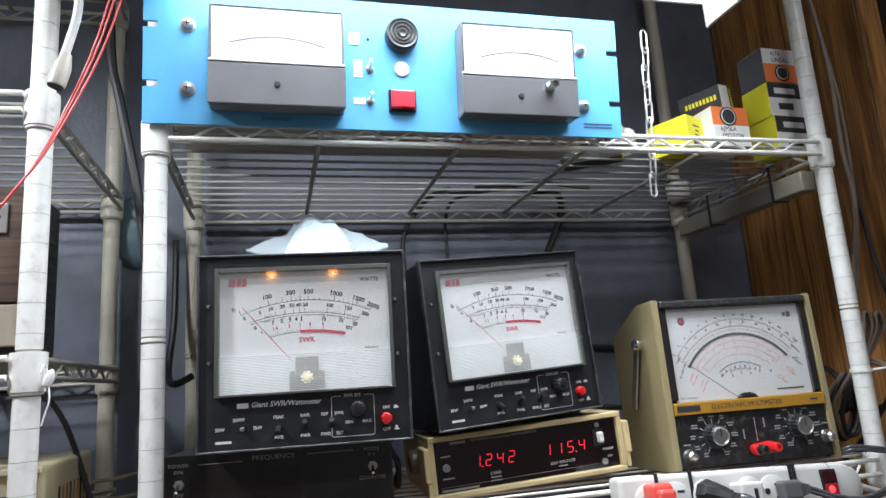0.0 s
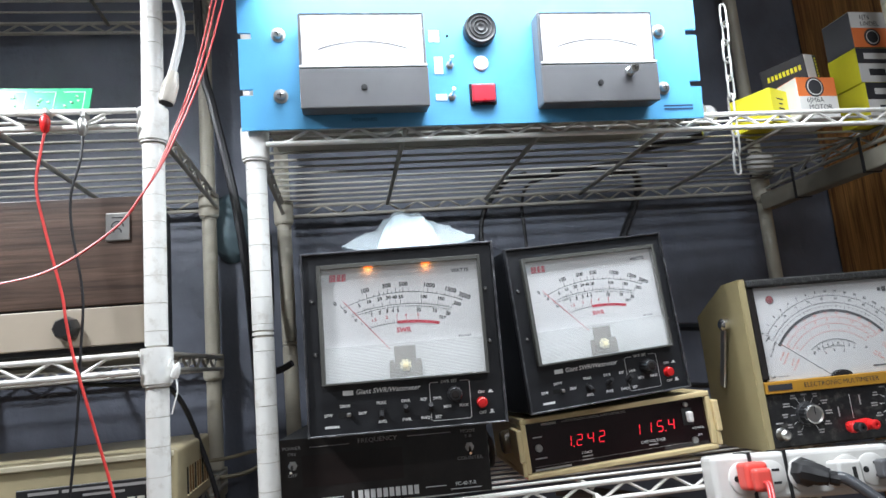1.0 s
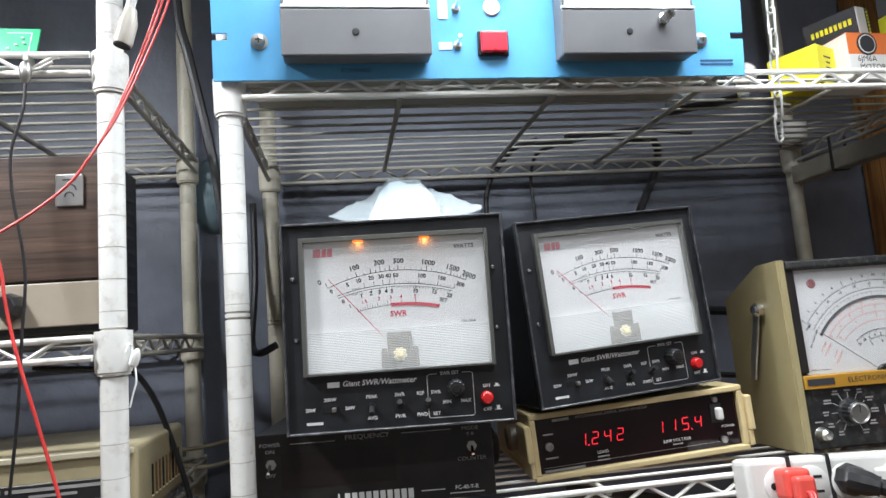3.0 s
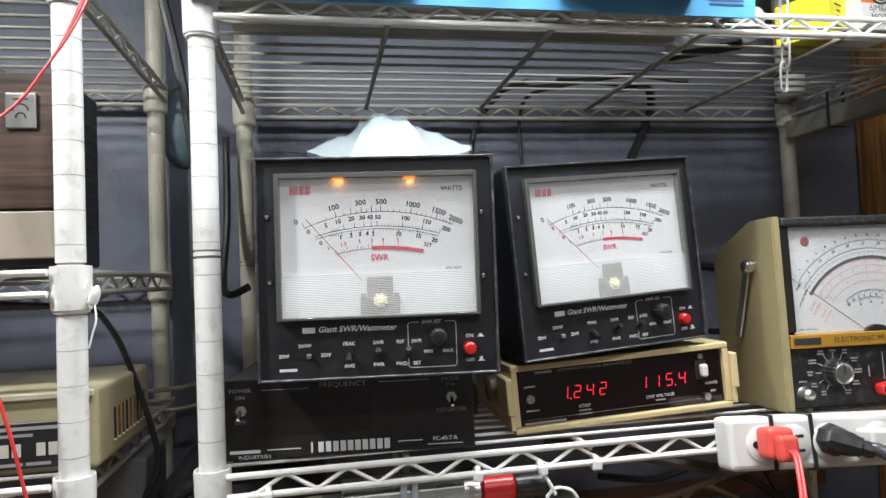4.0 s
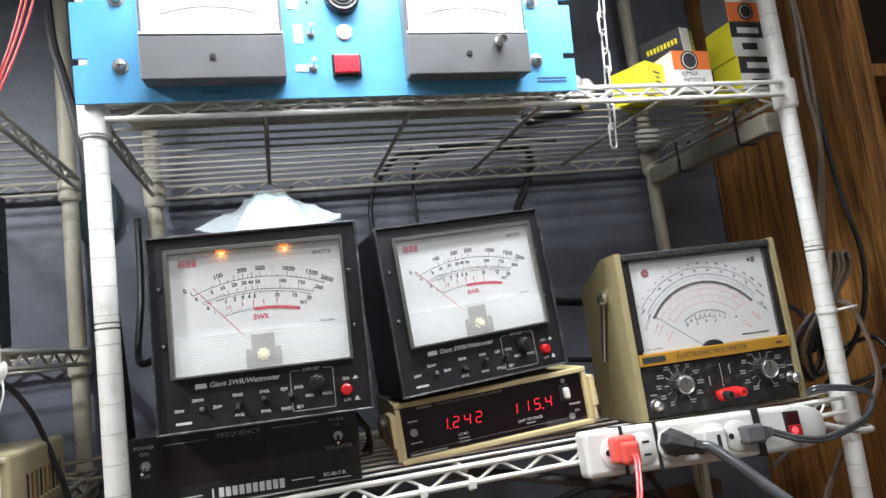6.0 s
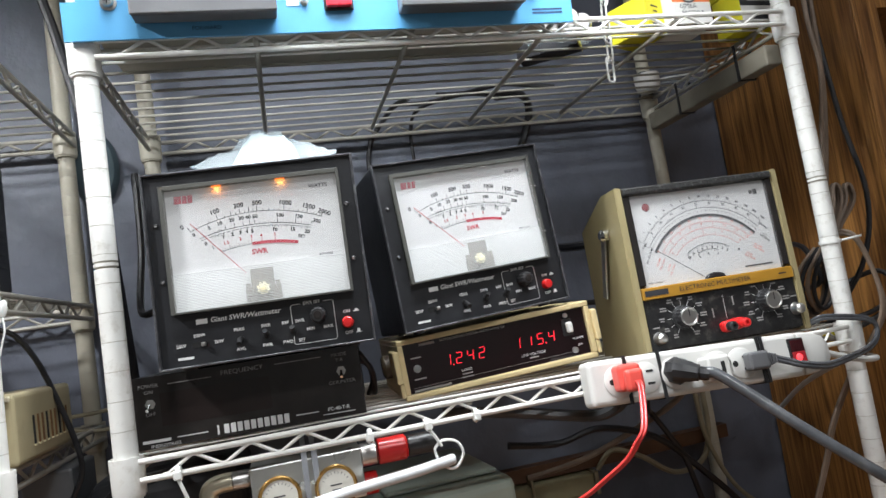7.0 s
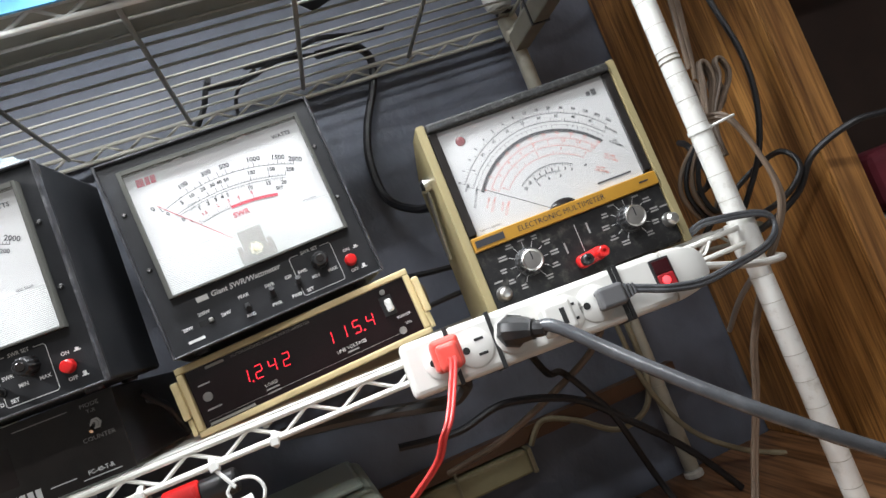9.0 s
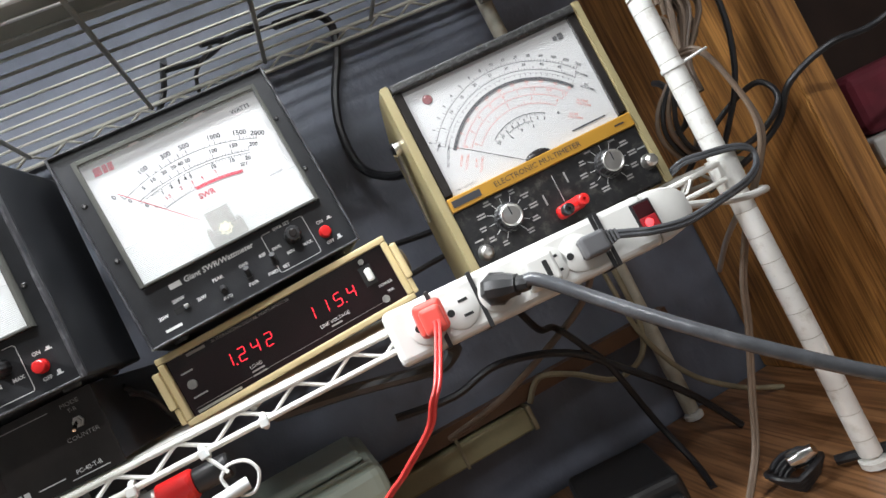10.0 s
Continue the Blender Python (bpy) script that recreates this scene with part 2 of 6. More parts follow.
def lathe(bm, profile, seg=20, m=None, mi=0, mis=None, flute=0.0):
    """Turns (radius, height) pairs about z."""
    rings = []
    for r, h in profile:
        rings.append([bm.verts.new((max(r, 1e-5) * (1 + flute * (i // 2 % 2)) * math.cos(2 * math.pi * i / seg), max(r, 1e-5) * (1 + flute * (i // 2 % 2)) * math.sin(2 * math.pi * i / seg), h)) for i in range(seg)])
    for k in range(len(rings) - 1):
        a, b = rings[k], rings[k + 1]
        for i in range(seg):
            f = bm.faces.new((a[i], a[(i + 1) % seg], b[(i + 1) % seg], b[i]))
            f.smooth = True
            f.material_index = mis[k] if mis else mi
    for ring, flip in ((rings[0], True), (rings[-1], False)):
        f = bm.faces.new(ring[::-1] if flip else ring)
        f.material_index = mis[0] if mis else mi
    if m is not None:
        bmesh.ops.transform(bm, matrix=m, verts=[v for ring in rings for v in ring])
    return bm


FRONT = Matrix.Rotation(math.radians(90), 4, "X")   # turns z into -y, towards the viewer


def knob(bm, x, z, profile, seg=20, y=0.0, mis=None, mi=0, flute=0.0):
    """A turned piece that stands out of the front face (towards -y) at x, z."""
    return lathe(bm, profile, seg, Matrix.Translation((x, y, z)) @ FRONT, mi, mis, flute)


def smooth_path(pts, steps=6):
    p = [Vector(q) for q in pts]
    if len(p) < 3:
        return p
    out = []
    for i in range(len(p) - 1):
        a, b, c, d = p[max(i - 1, 0)], p[i], p[i + 1], p[min(i + 2, len(p) - 1)]
        for k in range(steps):
            t = k / steps
            out.append(0.5 * ((2 * b) + (c - a) * t + (2 * a - 5 * b + 4 * c - d) * t * t + (3 * b - 3 * c + d - a) * t ** 3))
    out.append(p[-1])
    return out


def tube(bm, pts, r, seg=8, flat=1.0, mi=0):
    """A round or flattened cord along the given points."""
    n = len(pts)
    rings = []
    side = None
    for i in range(n):
        d = (pts[min(i + 1, n - 1)] - pts[max(i - 1, 0)]).normalized()
        if side is None:
            up = Vector((0, 0, 1)) if abs(d.z) < 0.9 else Vector((1, 0, 0))
            side = d.cross(up).normalized()
        side = (side - d * side.dot(d)).normalized()
        nor = d.cross(side)
        rings.append([bm.verts.new(pts[i] + r * (math.cos(2 * math.pi * k / seg) * side + flat * math.sin(2 * math.pi * k / seg) * nor)) for k in range(seg)])
    for a, b in zip(rings, rings[1:]):
        for k in range(seg):
            f = bm.faces.new((a[k], a[(k + 1) % seg], b[(k + 1) % seg], b[k]))
            f.smooth, f.material_index = True, mi
    bm.faces.new(rings[0][::-1]).material_index = mi
    bm.faces.new(rings[-1]).material_index = mi
    return bm


def cord(pts, r, seg=8, steps=6, flat=1.0, bm=None):
    return tube(bm or bmesh.new(), smooth_path(pts, steps), r, seg, flat)


def rod(bm, a, b, r, seg=6):
    return tube(bm, [Vector(a), Vector(b)], r, seg)


def thing(name, m, label, category, group="", kind=""):
    ob = new(name)
    ob.empty_display_size = 0.02
    ob.matrix_world = m
    return tagged(ob, label, category, group, kind)


def mesh_of(name, bm, materials):
    me = bpy.data.meshes.new(name)
    bmesh.ops.recalc_face_normals(bm, faces=bm.faces)
    for e in bm.edges:
        if len(e.link_faces) == 2 and e.calc_face_angle(0) > 0.55:
            e.smooth = False
    bm.to_mesh(me)
    bm.free()
    for m in materials if isinstance(materials, (list, tuple)) else [materials]:
        me.materials.append(m)
    return me


def part(name, bm, material, parent, label=""):
    ob = new(name, mesh_of(name, bm, material))
    ob.parent = parent
    return tagged(ob, label)


def solo(name, bm, material, label, category, group="", kind="", m=None):
    ob = new(name, mesh_of(name, bm, material))
    if m is not None:
        ob.matrix_world = m
    return tagged(ob, label, category, group, kind)


def lettering(bm, text, x, z, size, turn=0.0, align="CENTER", y=-0.0004, shear=0.0, bold=0.0, mi=0, wide=1.0):
    """Adds raised print to bm on a front face; x, z is the middle of the word."""
    cu = bpy.data.curves.new("print", "FONT")
    cu.body, cu.size, cu.align_x, cu.align_y, cu.shear, cu.offset = text, size, align, "CENTER", shear, bold
    cu.resolution_u = 2
    ob = bpy.data.objects.new("print", cu)
    me = bpy.data.meshes.new_from_object(ob)
    n0, f0 = len(bm.verts), len(bm.faces)
    me.transform(Matrix.Translation((x, y, z)) @ FRONT @ Matrix.Rotation(math.radians(turn), 4, "Z") @ Matrix.Diagonal((wide, 1, 1, 1)))
    bm.from_mesh(me)
    bm.faces.ensure_lookup_table()
    for f in bm.faces[f0:]:
        f.material_index = mi
    bpy.data.objects.remove(ob)
    bpy.data.curves.remove(cu)
    bpy.data.meshes.remove(me)
    return bm


def strip(bm, pts, w, y=-0.0003, mi=0):
    """A flat printed line of width w on a front face, through (x, z) points."""
    n = len(pts)
    a, b = [], []
    for i in range(n):
        d = Vector(pts[min(i + 1, n - 1)]) - Vector(pts[max(i - 1, 0)])
        d = Vector((d[0], d[1])).normalized()
        nx, nz = -d[1] * w / 2, d[0] * w / 2
        a.append(bm.verts.new((pts[i][0] + nx, y, pts[i][1] + nz)))
        b.append(bm.verts.new((pts[i][0] - nx, y, pts[i][1] - nz)))
    for i in range(n - 1):
        bm.faces.new((a[i], a[i + 1], b[i + 1], b[i])).material_index = mi
    return bm


def bar(bm, x0, x1, z0, z1, y=-0.0004, mi=0):
    vs = [bm.verts.new(c) for c in ((x0, y, z0), (x1, y, z0), (x1, y, z1), (x0, y, z1))]
    bm.faces.new(vs).material_index = mi
    return bm


class Arc:
    """A circular scale through three points of a dial."""

    def __init__(self, a, b, c):
        (x1, y1), (x2, y2), (x3, y3) = a, b, c
        d = 2 * (x1 * (y2 - y3) + x2 * (y3 - y1) + x3 * (y1 - y2))
        s1, s2, s3 = x1 * x1 + y1 * y1, x2 * x2 + y2 * y2, x3 * x3 + y3 * y3
        self.cx = (s1 * (y2 - y3) + s2 * (y3 - y1) + s3 * (y1 - y2)) / d
        self.cy = (s1 * (x3 - x2) + s2 * (x1 - x3) + s3 * (x2 - x1)) / d
        self.r = math.hypot(x1 - self.cx, y1 - self.cy)
        self.a0 = math.atan2(x1 - self.cx, y1 - self.cy)
        self.a1 = math.atan2(x3 - self.cx, y3 - self.cy)

    def at(self, f, off=0.0):
        t = self.a0 + (self.a1 - self.a0) * f
        return (self.cx + (self.r + off) * math.sin(t), self.cy + (self.r + off) * math.cos(t))

    def turn(self, f):
        return -math.degrees(self.a0 + (self.a1 - self.a0) * f)

    def line(self, bm, w, off=0.0, f0=0.0, f1=1.0, n=28, mi=0, y=-0.0003):
        return strip(bm, [self.at(f0 + (f1 - f0) * i / n, off) for i in range(n + 1)], w, y, mi)

    def tick(self, bm, f, o0, o1, w, mi=0, y=-0.0003):
        return strip(bm, [self.at(f, o0), self.at(f, o1)], w, y, mi)


# ---------------------------------------------------------------- the room
WALL_Y, WOOD_X, BENCH_Z = 0.335, 0.905, 0.790


def slab(name, x0, x1, y0, y1, z0, z1, material, label, category):
    return solo(name, box(bmesh.new(), x0, x1, y0, y1, z0, z1), material, label, category, kind="structure")


slab("wall_back", -1.6, 2.2, WALL_Y, WALL_Y + 0.1, 0.0, 2.5, M_WALL, "blue-grey painted plaster wall with a rough texture", "wall")
# Unseen side walls, floor and ceiling close the room and bounce fill light.
slab("wall_left", -1.7, -1.6, -2.6, WALL_Y, 0.0, 2.5, M_ROOM, "plain pale room wall, unseen, bouncing fill light", "wall")
slab("wall_right", 2.2, 2.3, -2.6, WALL_Y, 0.0, 2.5, M_ROOM, "plain pale room wall, unseen, bouncing fill light", "wall")
slab("wall_front", -1.7, 2.3, -2.7, -2.6, 0.0, 2.5, M_ROOM, "plain pale room wall behind the bench, unseen, bouncing fill light", "wall")
slab("floor", -1.7, 2.3, -2.7, WALL_Y + 0.1, -0.1, 0.0, M_FLOOR, "carpet floor, unseen, lightened to bounce fill light", "floor")
slab("ceiling", -1.7, 2.3, -2.7, WALL_Y + 0.1, 2.5, 2.6, M_CEIL, "plain pale ceiling", "ceiling")

bench = thing("workbench", pose(0, 0, 0), "brown varnished wooden workbench under the wire shelves", "workbench")
part("top", box(bmesh.new(), -1.1, 1.30, -0.20, WALL_Y - 0.004, BENCH_Z - 0.035, BENCH_Z, 0.004), M_BENCH, bench)
for lx in (-1.03, 1.23):
    for ly in (-0.14, 0.30):
        part("leg", box(bmesh.new(), lx - 0.03, lx + 0.03, ly - 0.03, ly + 0.03, 0, BENCH_Z - 0.0355, 0.003), M_BENCH, bench)

cup = thing("wooden_cupboard", pose(0, 0, 0), "oak veneered cupboard end panel beside the wire shelves", "cupboard")
part("side_panel", box(bmesh.new(), WOOD_X, WOOD_X + 0.040, 0.040, WALL_Y - 0.004, BENCH_Z + 0.001, 2.1, 0.0012), M_WOOD, cup)
part("edge_strip", box(bmesh.new(), WOOD_X + 0.0005, WOOD_X + 0.0395, 0.0365, 0.0395, BENCH_Z + 0.002, 2.099, 0.0008), M_WOOD, cup)
# Far side, top and shelves are added to close in and darken the inside.
part("side_panel", box(bmesh.new(), 1.781, 1.820, 0.040, WALL_Y - 0.004, 0.0, 2.1, 0.0012), M_WOOD, cup)
part("added_top_panel", box(bmesh.new(), WOOD_X + 0.0405, 1.7805, 0.042, WALL_Y - 0.006, 2.078, 2.098, 0.001), M_WOOD, cup)
part("added_upper_shelf", box(bmesh.new(), WOOD_X + 0.0405, 1.7805, 0.060, WALL_Y - 0.006, 1.500, 1.518, 0.001), M_WOOD, cup)
part("shelf", box(bmesh.new(), WOOD_X + 0.0405, 1.7805, 0.045, WALL_Y - 0.006, 0.985, 1.003, 0.001), M_WOOD, cup)
# Near-black board: the shade inside the cupboard is put into its colour.
part("back_panel", box(bmesh.new(), WOOD_X + 0.0405, 1.78, WALL_Y - 0.0055, WALL_Y - 0.0045, BENCH_Z + 0.002, 2.09), mat("shaded_back_board", (0.030, 0.016, 0.012), 0.7, var=0.3, scale=12), cup)


# ---------------------------------------------------------------- wire shelving
def post_mesh(z0, z1, joints, material):
    """A grooved tube: a dirt-filled ring every inch, and dark sleeves where two lengths meet."""
    prof, mis = [], []
    r, g = 0.0101, 0.0254
    stops = [("g", z0 - 0.0080 + g * k) for k in range(1, int((z1 - z0) / g))] + [("j", j) for j in joints]
    stops = sorted((h, k) for k, h in stops)
    stops = [s for s in stops if s[1] == "j" or all(abs(s[0] - j) > 0.008 for j in joints)]
    prof.append((r - 0.001, z0)); mis.append(0)
    prof.append((r, z0 + 0.001)); mis.append(0)
    for h, k in stops:
        w, d = (0.00030, 0.0005) if k == "g" else (0.0011, 0.0018)
        prof += [(r, h - w), (r - d, h - w * 0.5), (r - d, h + w * 0.5), (r, h + w)]
        mis += [1, 1, 1, 0]
        if k == "j":
            prof += [(r, h + 0.004), (r - 0.0012, h + 0.0044), (r - 0.0012, h + 0.0054), (r, h + 0.0058)]
            mis += [1, 1, 1, 0]
    prof.append((r, z1)); mis.append(0)
    return lathe(bmesh.new(), prof, 20, mis=mis), [material, M_GROOVE]


def collar_mesh(z0, z1):
    return lathe(bmesh.new(), [(0.0105, z0 - 0.004), (0.0121, z0 - 0.0038), (0.0123, z0 - 0.002), (0.0133, z0 - 0.0015), (0.0136, z0 + 0.001),
                               (0.0141, z1 - 0.002), (0.0139, z1 + 0.0005), (0.0127, z1 + 0.0005), (0.0106, z1 - 0.002)], 24)


def zigzag(bm, a, b, z0, z1, pitch, r, skip=0.02):
    a, b = Vector(a), Vector(b)
    n = max(2, int((b - a).length - 2 * skip) // 1 or int(((b - a).length - 2 * skip) / pitch * 2))
    d = (b - a).normalized()
    pts = []
    for i in range(n + 1):
        p = a + d * (skip + i * pitch / 2)
        p.z = z1 if i % 2 else z0
        q = p.copy()
        pts += [p - d * 0.002, q + d * 0.002]
    return tube(bm, pts, r, 6)


def wire_shelf(parent, x0, x1, y0, y1, ztop, front_mat, mid_mat, wires=11, crosses=4, drop=0.0155, rs=(0.0027, 0.0017), pitch=0.047):
    """One shelf deck: doubled rails with a zigzag on all four sides, long wires and cross bearers."""
    r = rs[0]
    ends = 0.0118
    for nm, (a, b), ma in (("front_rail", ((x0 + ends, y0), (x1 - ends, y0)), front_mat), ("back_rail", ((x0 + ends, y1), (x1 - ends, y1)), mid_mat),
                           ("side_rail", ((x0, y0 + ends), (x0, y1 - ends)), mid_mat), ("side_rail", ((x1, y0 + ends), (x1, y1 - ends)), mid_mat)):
        bm = bmesh.new()
        for z in (ztop, ztop - drop):
            rod(bm, (*a, z), (*b, z), r, 10)
        zigzag(bm, (*a, 0), (*b, 0), ztop - drop + r * 0.7, ztop - r * 0.7, pitch, rs[1])
        part(nm, bm, ma, parent)
    for i in range(wires):
        y = y0 + (y1 - y0) * (i + 1) / (wires + 1)
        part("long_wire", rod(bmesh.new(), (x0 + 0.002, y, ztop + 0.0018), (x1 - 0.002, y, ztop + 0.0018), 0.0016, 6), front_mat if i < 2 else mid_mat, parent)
    for i in range(crosses):
        x = x0 + (x1 - x0) * (i + 1) / (crosses + 1)
        bm = bmesh.new()
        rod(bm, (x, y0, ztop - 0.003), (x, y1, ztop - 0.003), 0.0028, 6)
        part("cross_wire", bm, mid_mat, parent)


RAIL_UP, RAIL_LOW = 1.4675, 1.0977
SX, SD = 0.758, 0.298
unit = thing("wire_shelf_unit", pose(0, 0, 0), "white epoxy-coated wire shelf unit with grooved posts on the bench", "shelf unit")
for px, py in ((0, 0), (SX, 0), (0, SD), (SX, SD)):
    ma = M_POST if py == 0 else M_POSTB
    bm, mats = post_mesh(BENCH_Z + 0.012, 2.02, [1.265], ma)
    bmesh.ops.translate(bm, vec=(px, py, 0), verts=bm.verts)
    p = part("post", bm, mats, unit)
    f = lathe(bmesh.new(), [(0.010, BENCH_Z + 0.0005), (0.013, BENCH_Z + 0.002), (0.013, BENCH_Z + 0.008), (0.006, BENCH_Z + 0.0095), (0.006, BENCH_Z + 0.0122)], 16, Matrix.Translation((px, py, 0)))
    part("foot", f, M_POST, p)
    for zr in (RAIL_UP, RAIL_LOW):
        c = collar_mesh(zr - 0.026, zr + 0.004)
        bmesh.ops.translate(c, vec=(px, py, 0), verts=c.verts)
        part("collar", c, ma, unit)
for zr in (RAIL_UP, RAIL_LOW):
    wire_shelf(unit, 0.0, SX, -0.012, SD + 0.012, zr, M_WIRE, M_WIRE_SHADE)

LX, LY, LD = -0.0925, -0.0150, 0.305
left = thing("wire_shelf_unit", pose(0, 0, 0), "white wire shelf unit holding old radio boxes beside the meters", "shelf unit")
for px, py in ((LX, LY), (LX - 0.012, LD), (LX - 0.75, LY), (LX - 0.75, LD)):
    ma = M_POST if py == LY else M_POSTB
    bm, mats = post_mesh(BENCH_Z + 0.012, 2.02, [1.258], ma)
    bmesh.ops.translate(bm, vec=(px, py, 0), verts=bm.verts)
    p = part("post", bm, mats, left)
    f = lathe(bmesh.new(), [(0.010, BENCH_Z + 0.0005), (0.013, BENCH_Z + 0.002), (0.013, BENCH_Z + 0.008), (0.006, BENCH_Z + 0.0095), (0.006, BENCH_Z + 0.0122)], 16, Matrix.Translation((px, py, 0)))
    part("foot", f, M_POST, p)
    for zr in (1.764, 1.485, 1.257, 1.106):
        c = collar_mesh(zr - 0.026, zr + 0.004)
        bmesh.ops.translate(c, vec=(px, py, 0), verts=c.verts)
        part("collar", c, ma, left)
for zr in (1.764, 1.485, 1.257, 1.106):
    wire_shelf(left, LX - 0.75, LX, LY - 0.012, LD + 0.012, zr, M_WIRE, M_WIRE_SHADE)


# ---------------------------------------------------------------- the two large wattmeters
def wattmeter(name, m, label, lit, needle):
    """Black metal case with a wide white dial; front face at y = 0, 181 x 168 mm."""
    W, Hh, D = 0.181, 0.168, 0.105
    th = thing(name, m, label, "meter", group="large analogue wattmeters")
    bm = bmesh.new()
    box(bm, 0, W, 0.0035, D, 0, Hh, 0.0025, 2)
    case = part("case", bm, M_BLACK, th)
    bm = bmesh.new()           # folded rim of the case round the face
    for x0, x1, z0, z1 in ((-0.0004, 0.0016, 0.0, Hh), (W - 0.0016, W + 0.0004, 0.0, Hh), (0.00165, W - 0.00165, Hh - 0.0018, Hh), (0.00165, W - 0.00165, 0, 0.0016)):
        box(bm, x0, x1, -0.0035, 0.0032, z0, z1, 0.0005, 1)
    part("rim", bm, mat("case_rim", (0.05, 0.05, 0.055), 0.35, var=0.5, scale=120, stain=0.45, stain_colour=(0.45, 0.46, 0.47), stain_scale=70), th)
    part("face_plate", box(bmesh.new(), 0.0017, W - 0.0017, 0.0, 0.0034, 0.0017, Hh - 0.0019), M_BLACK, th)
    for i, (sx, sz) in enumerate(((0.0085, 0.123), (0.0095, 0.074), (W - 0.010, 0.123), (W - 0.010, 0.074))):
        bm = knob(bmesh.new(), sx, sz, [(0.0022, 0.0), (0.0022, 0.0006), (0.0014, 0.0012)], 12)
        bar(bm, sx - 0.0012, sx + 0.0012, sz - 0.0002, sz + 0.0002, -0.00125, 1)
        bar(bm, sx - 0.0002, sx + 0.0002, sz - 0.0012, sz + 0.0012, -0.0013, 1)
        part("screw", bm, [M_BLACKPL, M_GREYPRINT], th)
    # dial
    X0, X1, Z0, Z1 = 0.0165, 0.1660, 0.0468, 0.1538
    dial = part("dial", box(bmesh.new(), X0, X1, -0.0010, -0.0002, Z0, Z1), M_DIAL, th, "white dial card with black and red scales")
    bm = bmesh.new()
    o = (X0, Z0)
    mm = lambda x, z: (o[0] + x / 1000, o[1] + z / 1000)
    A = Arc(mm(19.8, 67.7), mm(77.5, 79.0), mm(132.0, 67.5))
    B = Arc(mm(27.3, 61.0), mm(74.0, 67.9), mm(121.7, 61.0))
    C = Arc(mm(43.0, 47.2), mm(75.0, 51.2), mm(109.1, 47.6))
    y = -0.0013

    def along(arc, x):
        """The fraction of a scale that lies over x millimetres of the card."""
        t = math.asin((o[0] + x / 1000 - arc.cx) / arc.r)
        return (t - arc.a0) / (arc.a1 - arc.a0)
    A.line(bm, 0.00045, y=y)
    B.line(bm, 0.00045, y=y)
    B.line(bm, 0.00035, off=-0.0020, y=y)
    C.line(bm, 0.00035, f1=0.42, y=y)
    C.line(bm, 0.0027, off=0.0002, f0=along(C, 70.2), f1=1.0, mi=1, y=y - 0.00005)
    strip(bm, [A.at(0.0, 0.0), A.at(0.0, 0.0044)], 0.0005, y)
    for arc, h, words, lean in ((A, 0.0057, (("0", 13.6, 72.5), ("100", 41.8, 82.7), ("300", 62.2, 85.9), ("500", 77.9, 86.3), ("1000", 101.9, 83.5), ("1500", 121.7, 77.9), ("2000", 134.6, 71.2)), 1.0),
                                (B, 0.0046, (("0", 22.7, 64.7), ("5", 36.0, 69.3), ("10", 44.9, 72.0), ("20", 55.1, 73.9), ("30", 63.2, 74.5), ("40", 69.1, 74.7), ("50", 75.0, 74.6), ("100", 96.2, 73.1), ("150", 112.2, 70.1), ("200", 127.2, 64.2)), 1.1),
                                (B, 0.0045, (("0", 31.8, 56.0), ("1", 46.7, 59.8), ("2", 54.4, 61.2), ("3", 61.2, 61.9), ("4", 66.7, 62.2), ("5", 71.4, 62.0), ("10", 90.4, 61.1), ("15", 105.6, 59.4), ("20", 117.8, 55.7)), 1.1)):
        for txt, u, v in words:
            p = mm(u, v)
            lettering(bm, txt, p[0], p[1], h, arc.turn(along(arc, min(max(u, 16.0), 134.0))) * lean, y=y, bold=0.00015)
    for txt, u, v, mi in (("1", 37.2, 52.0, 0), ("1.5", 48.7, 54.7, 1), ("2", 60.6, 56.6, 1), ("3", 70.0, 57.2, 1), ("4", 78.4, 57.2, 1), ("5", 89.9, 56.9, 1), ("SET", 112.6, 52.4, 0)):
        p = mm(u, v)
        lettering(bm, txt, p[0], p[1], 0.0041, C.turn(along(C, u)), y=y, mi=mi, bold=0.00008)
    for x in (19.8, 43.7, 55.2, 62.9, 70.5, 77.3, 100.1, 119.4, 131.6):
        A.tick(bm, along(A, x), 0.0, 0.0044, 0.0005, y=y)
    for x in (36.5, 49.8, 59.3, 66.9, 74.1, 82.5, 87.3, 91.8, 96.0, 104.3, 108.3, 112.2, 115.9, 122.2, 124.8, 127.2, 129.5):
        A.tick(bm, along(A, x), 0.0, 0.0020, 0.0004, y=y)
    for x in (49.6, 57.4, 64.6, 70.0, 74.3, 93.6, 108.6, 121.7):
        B.tick(bm, along(B, x), 0.0, 0.0040, 0.0004, y=y)
        B.tick(bm, along(B, x - 2.8), -0.0020, -0.0052, 0.0004, y=y)
    for k in range(23):
        x = 40.0 + 12 * k / 10 if k < 6 else 78.0 + 43.0 * (k - 6) / 17
        B.tick(bm, along(B, x), 0.0, 0.0019, 0.0003, y=y)
        B.tick(bm, along(B, x - 1.5), -0.0020, -0.0038, 0.0003, y=y)
    for k in range(14):
        C.tick(bm, along(C, 43.5 + 26.0 * k / 13), 0.0, 0.0034 if k % 4 == 0 else 0.0020, 0.0003, y=y)
    for x in (70.2, 78.6, 89.7):
        C.tick(bm, along(C, x), 0.0, 0.0044, 0.0004, mi=1, y=y)
    lettering(bm, "WATTS", *mm(131.9, 95.6), 0.0049, y=y, bold=0.00014)
    lettering(bm, "SWR", *mm(75.6, 43.8), 0.0064, y=y, mi=1, bold=0.00015)
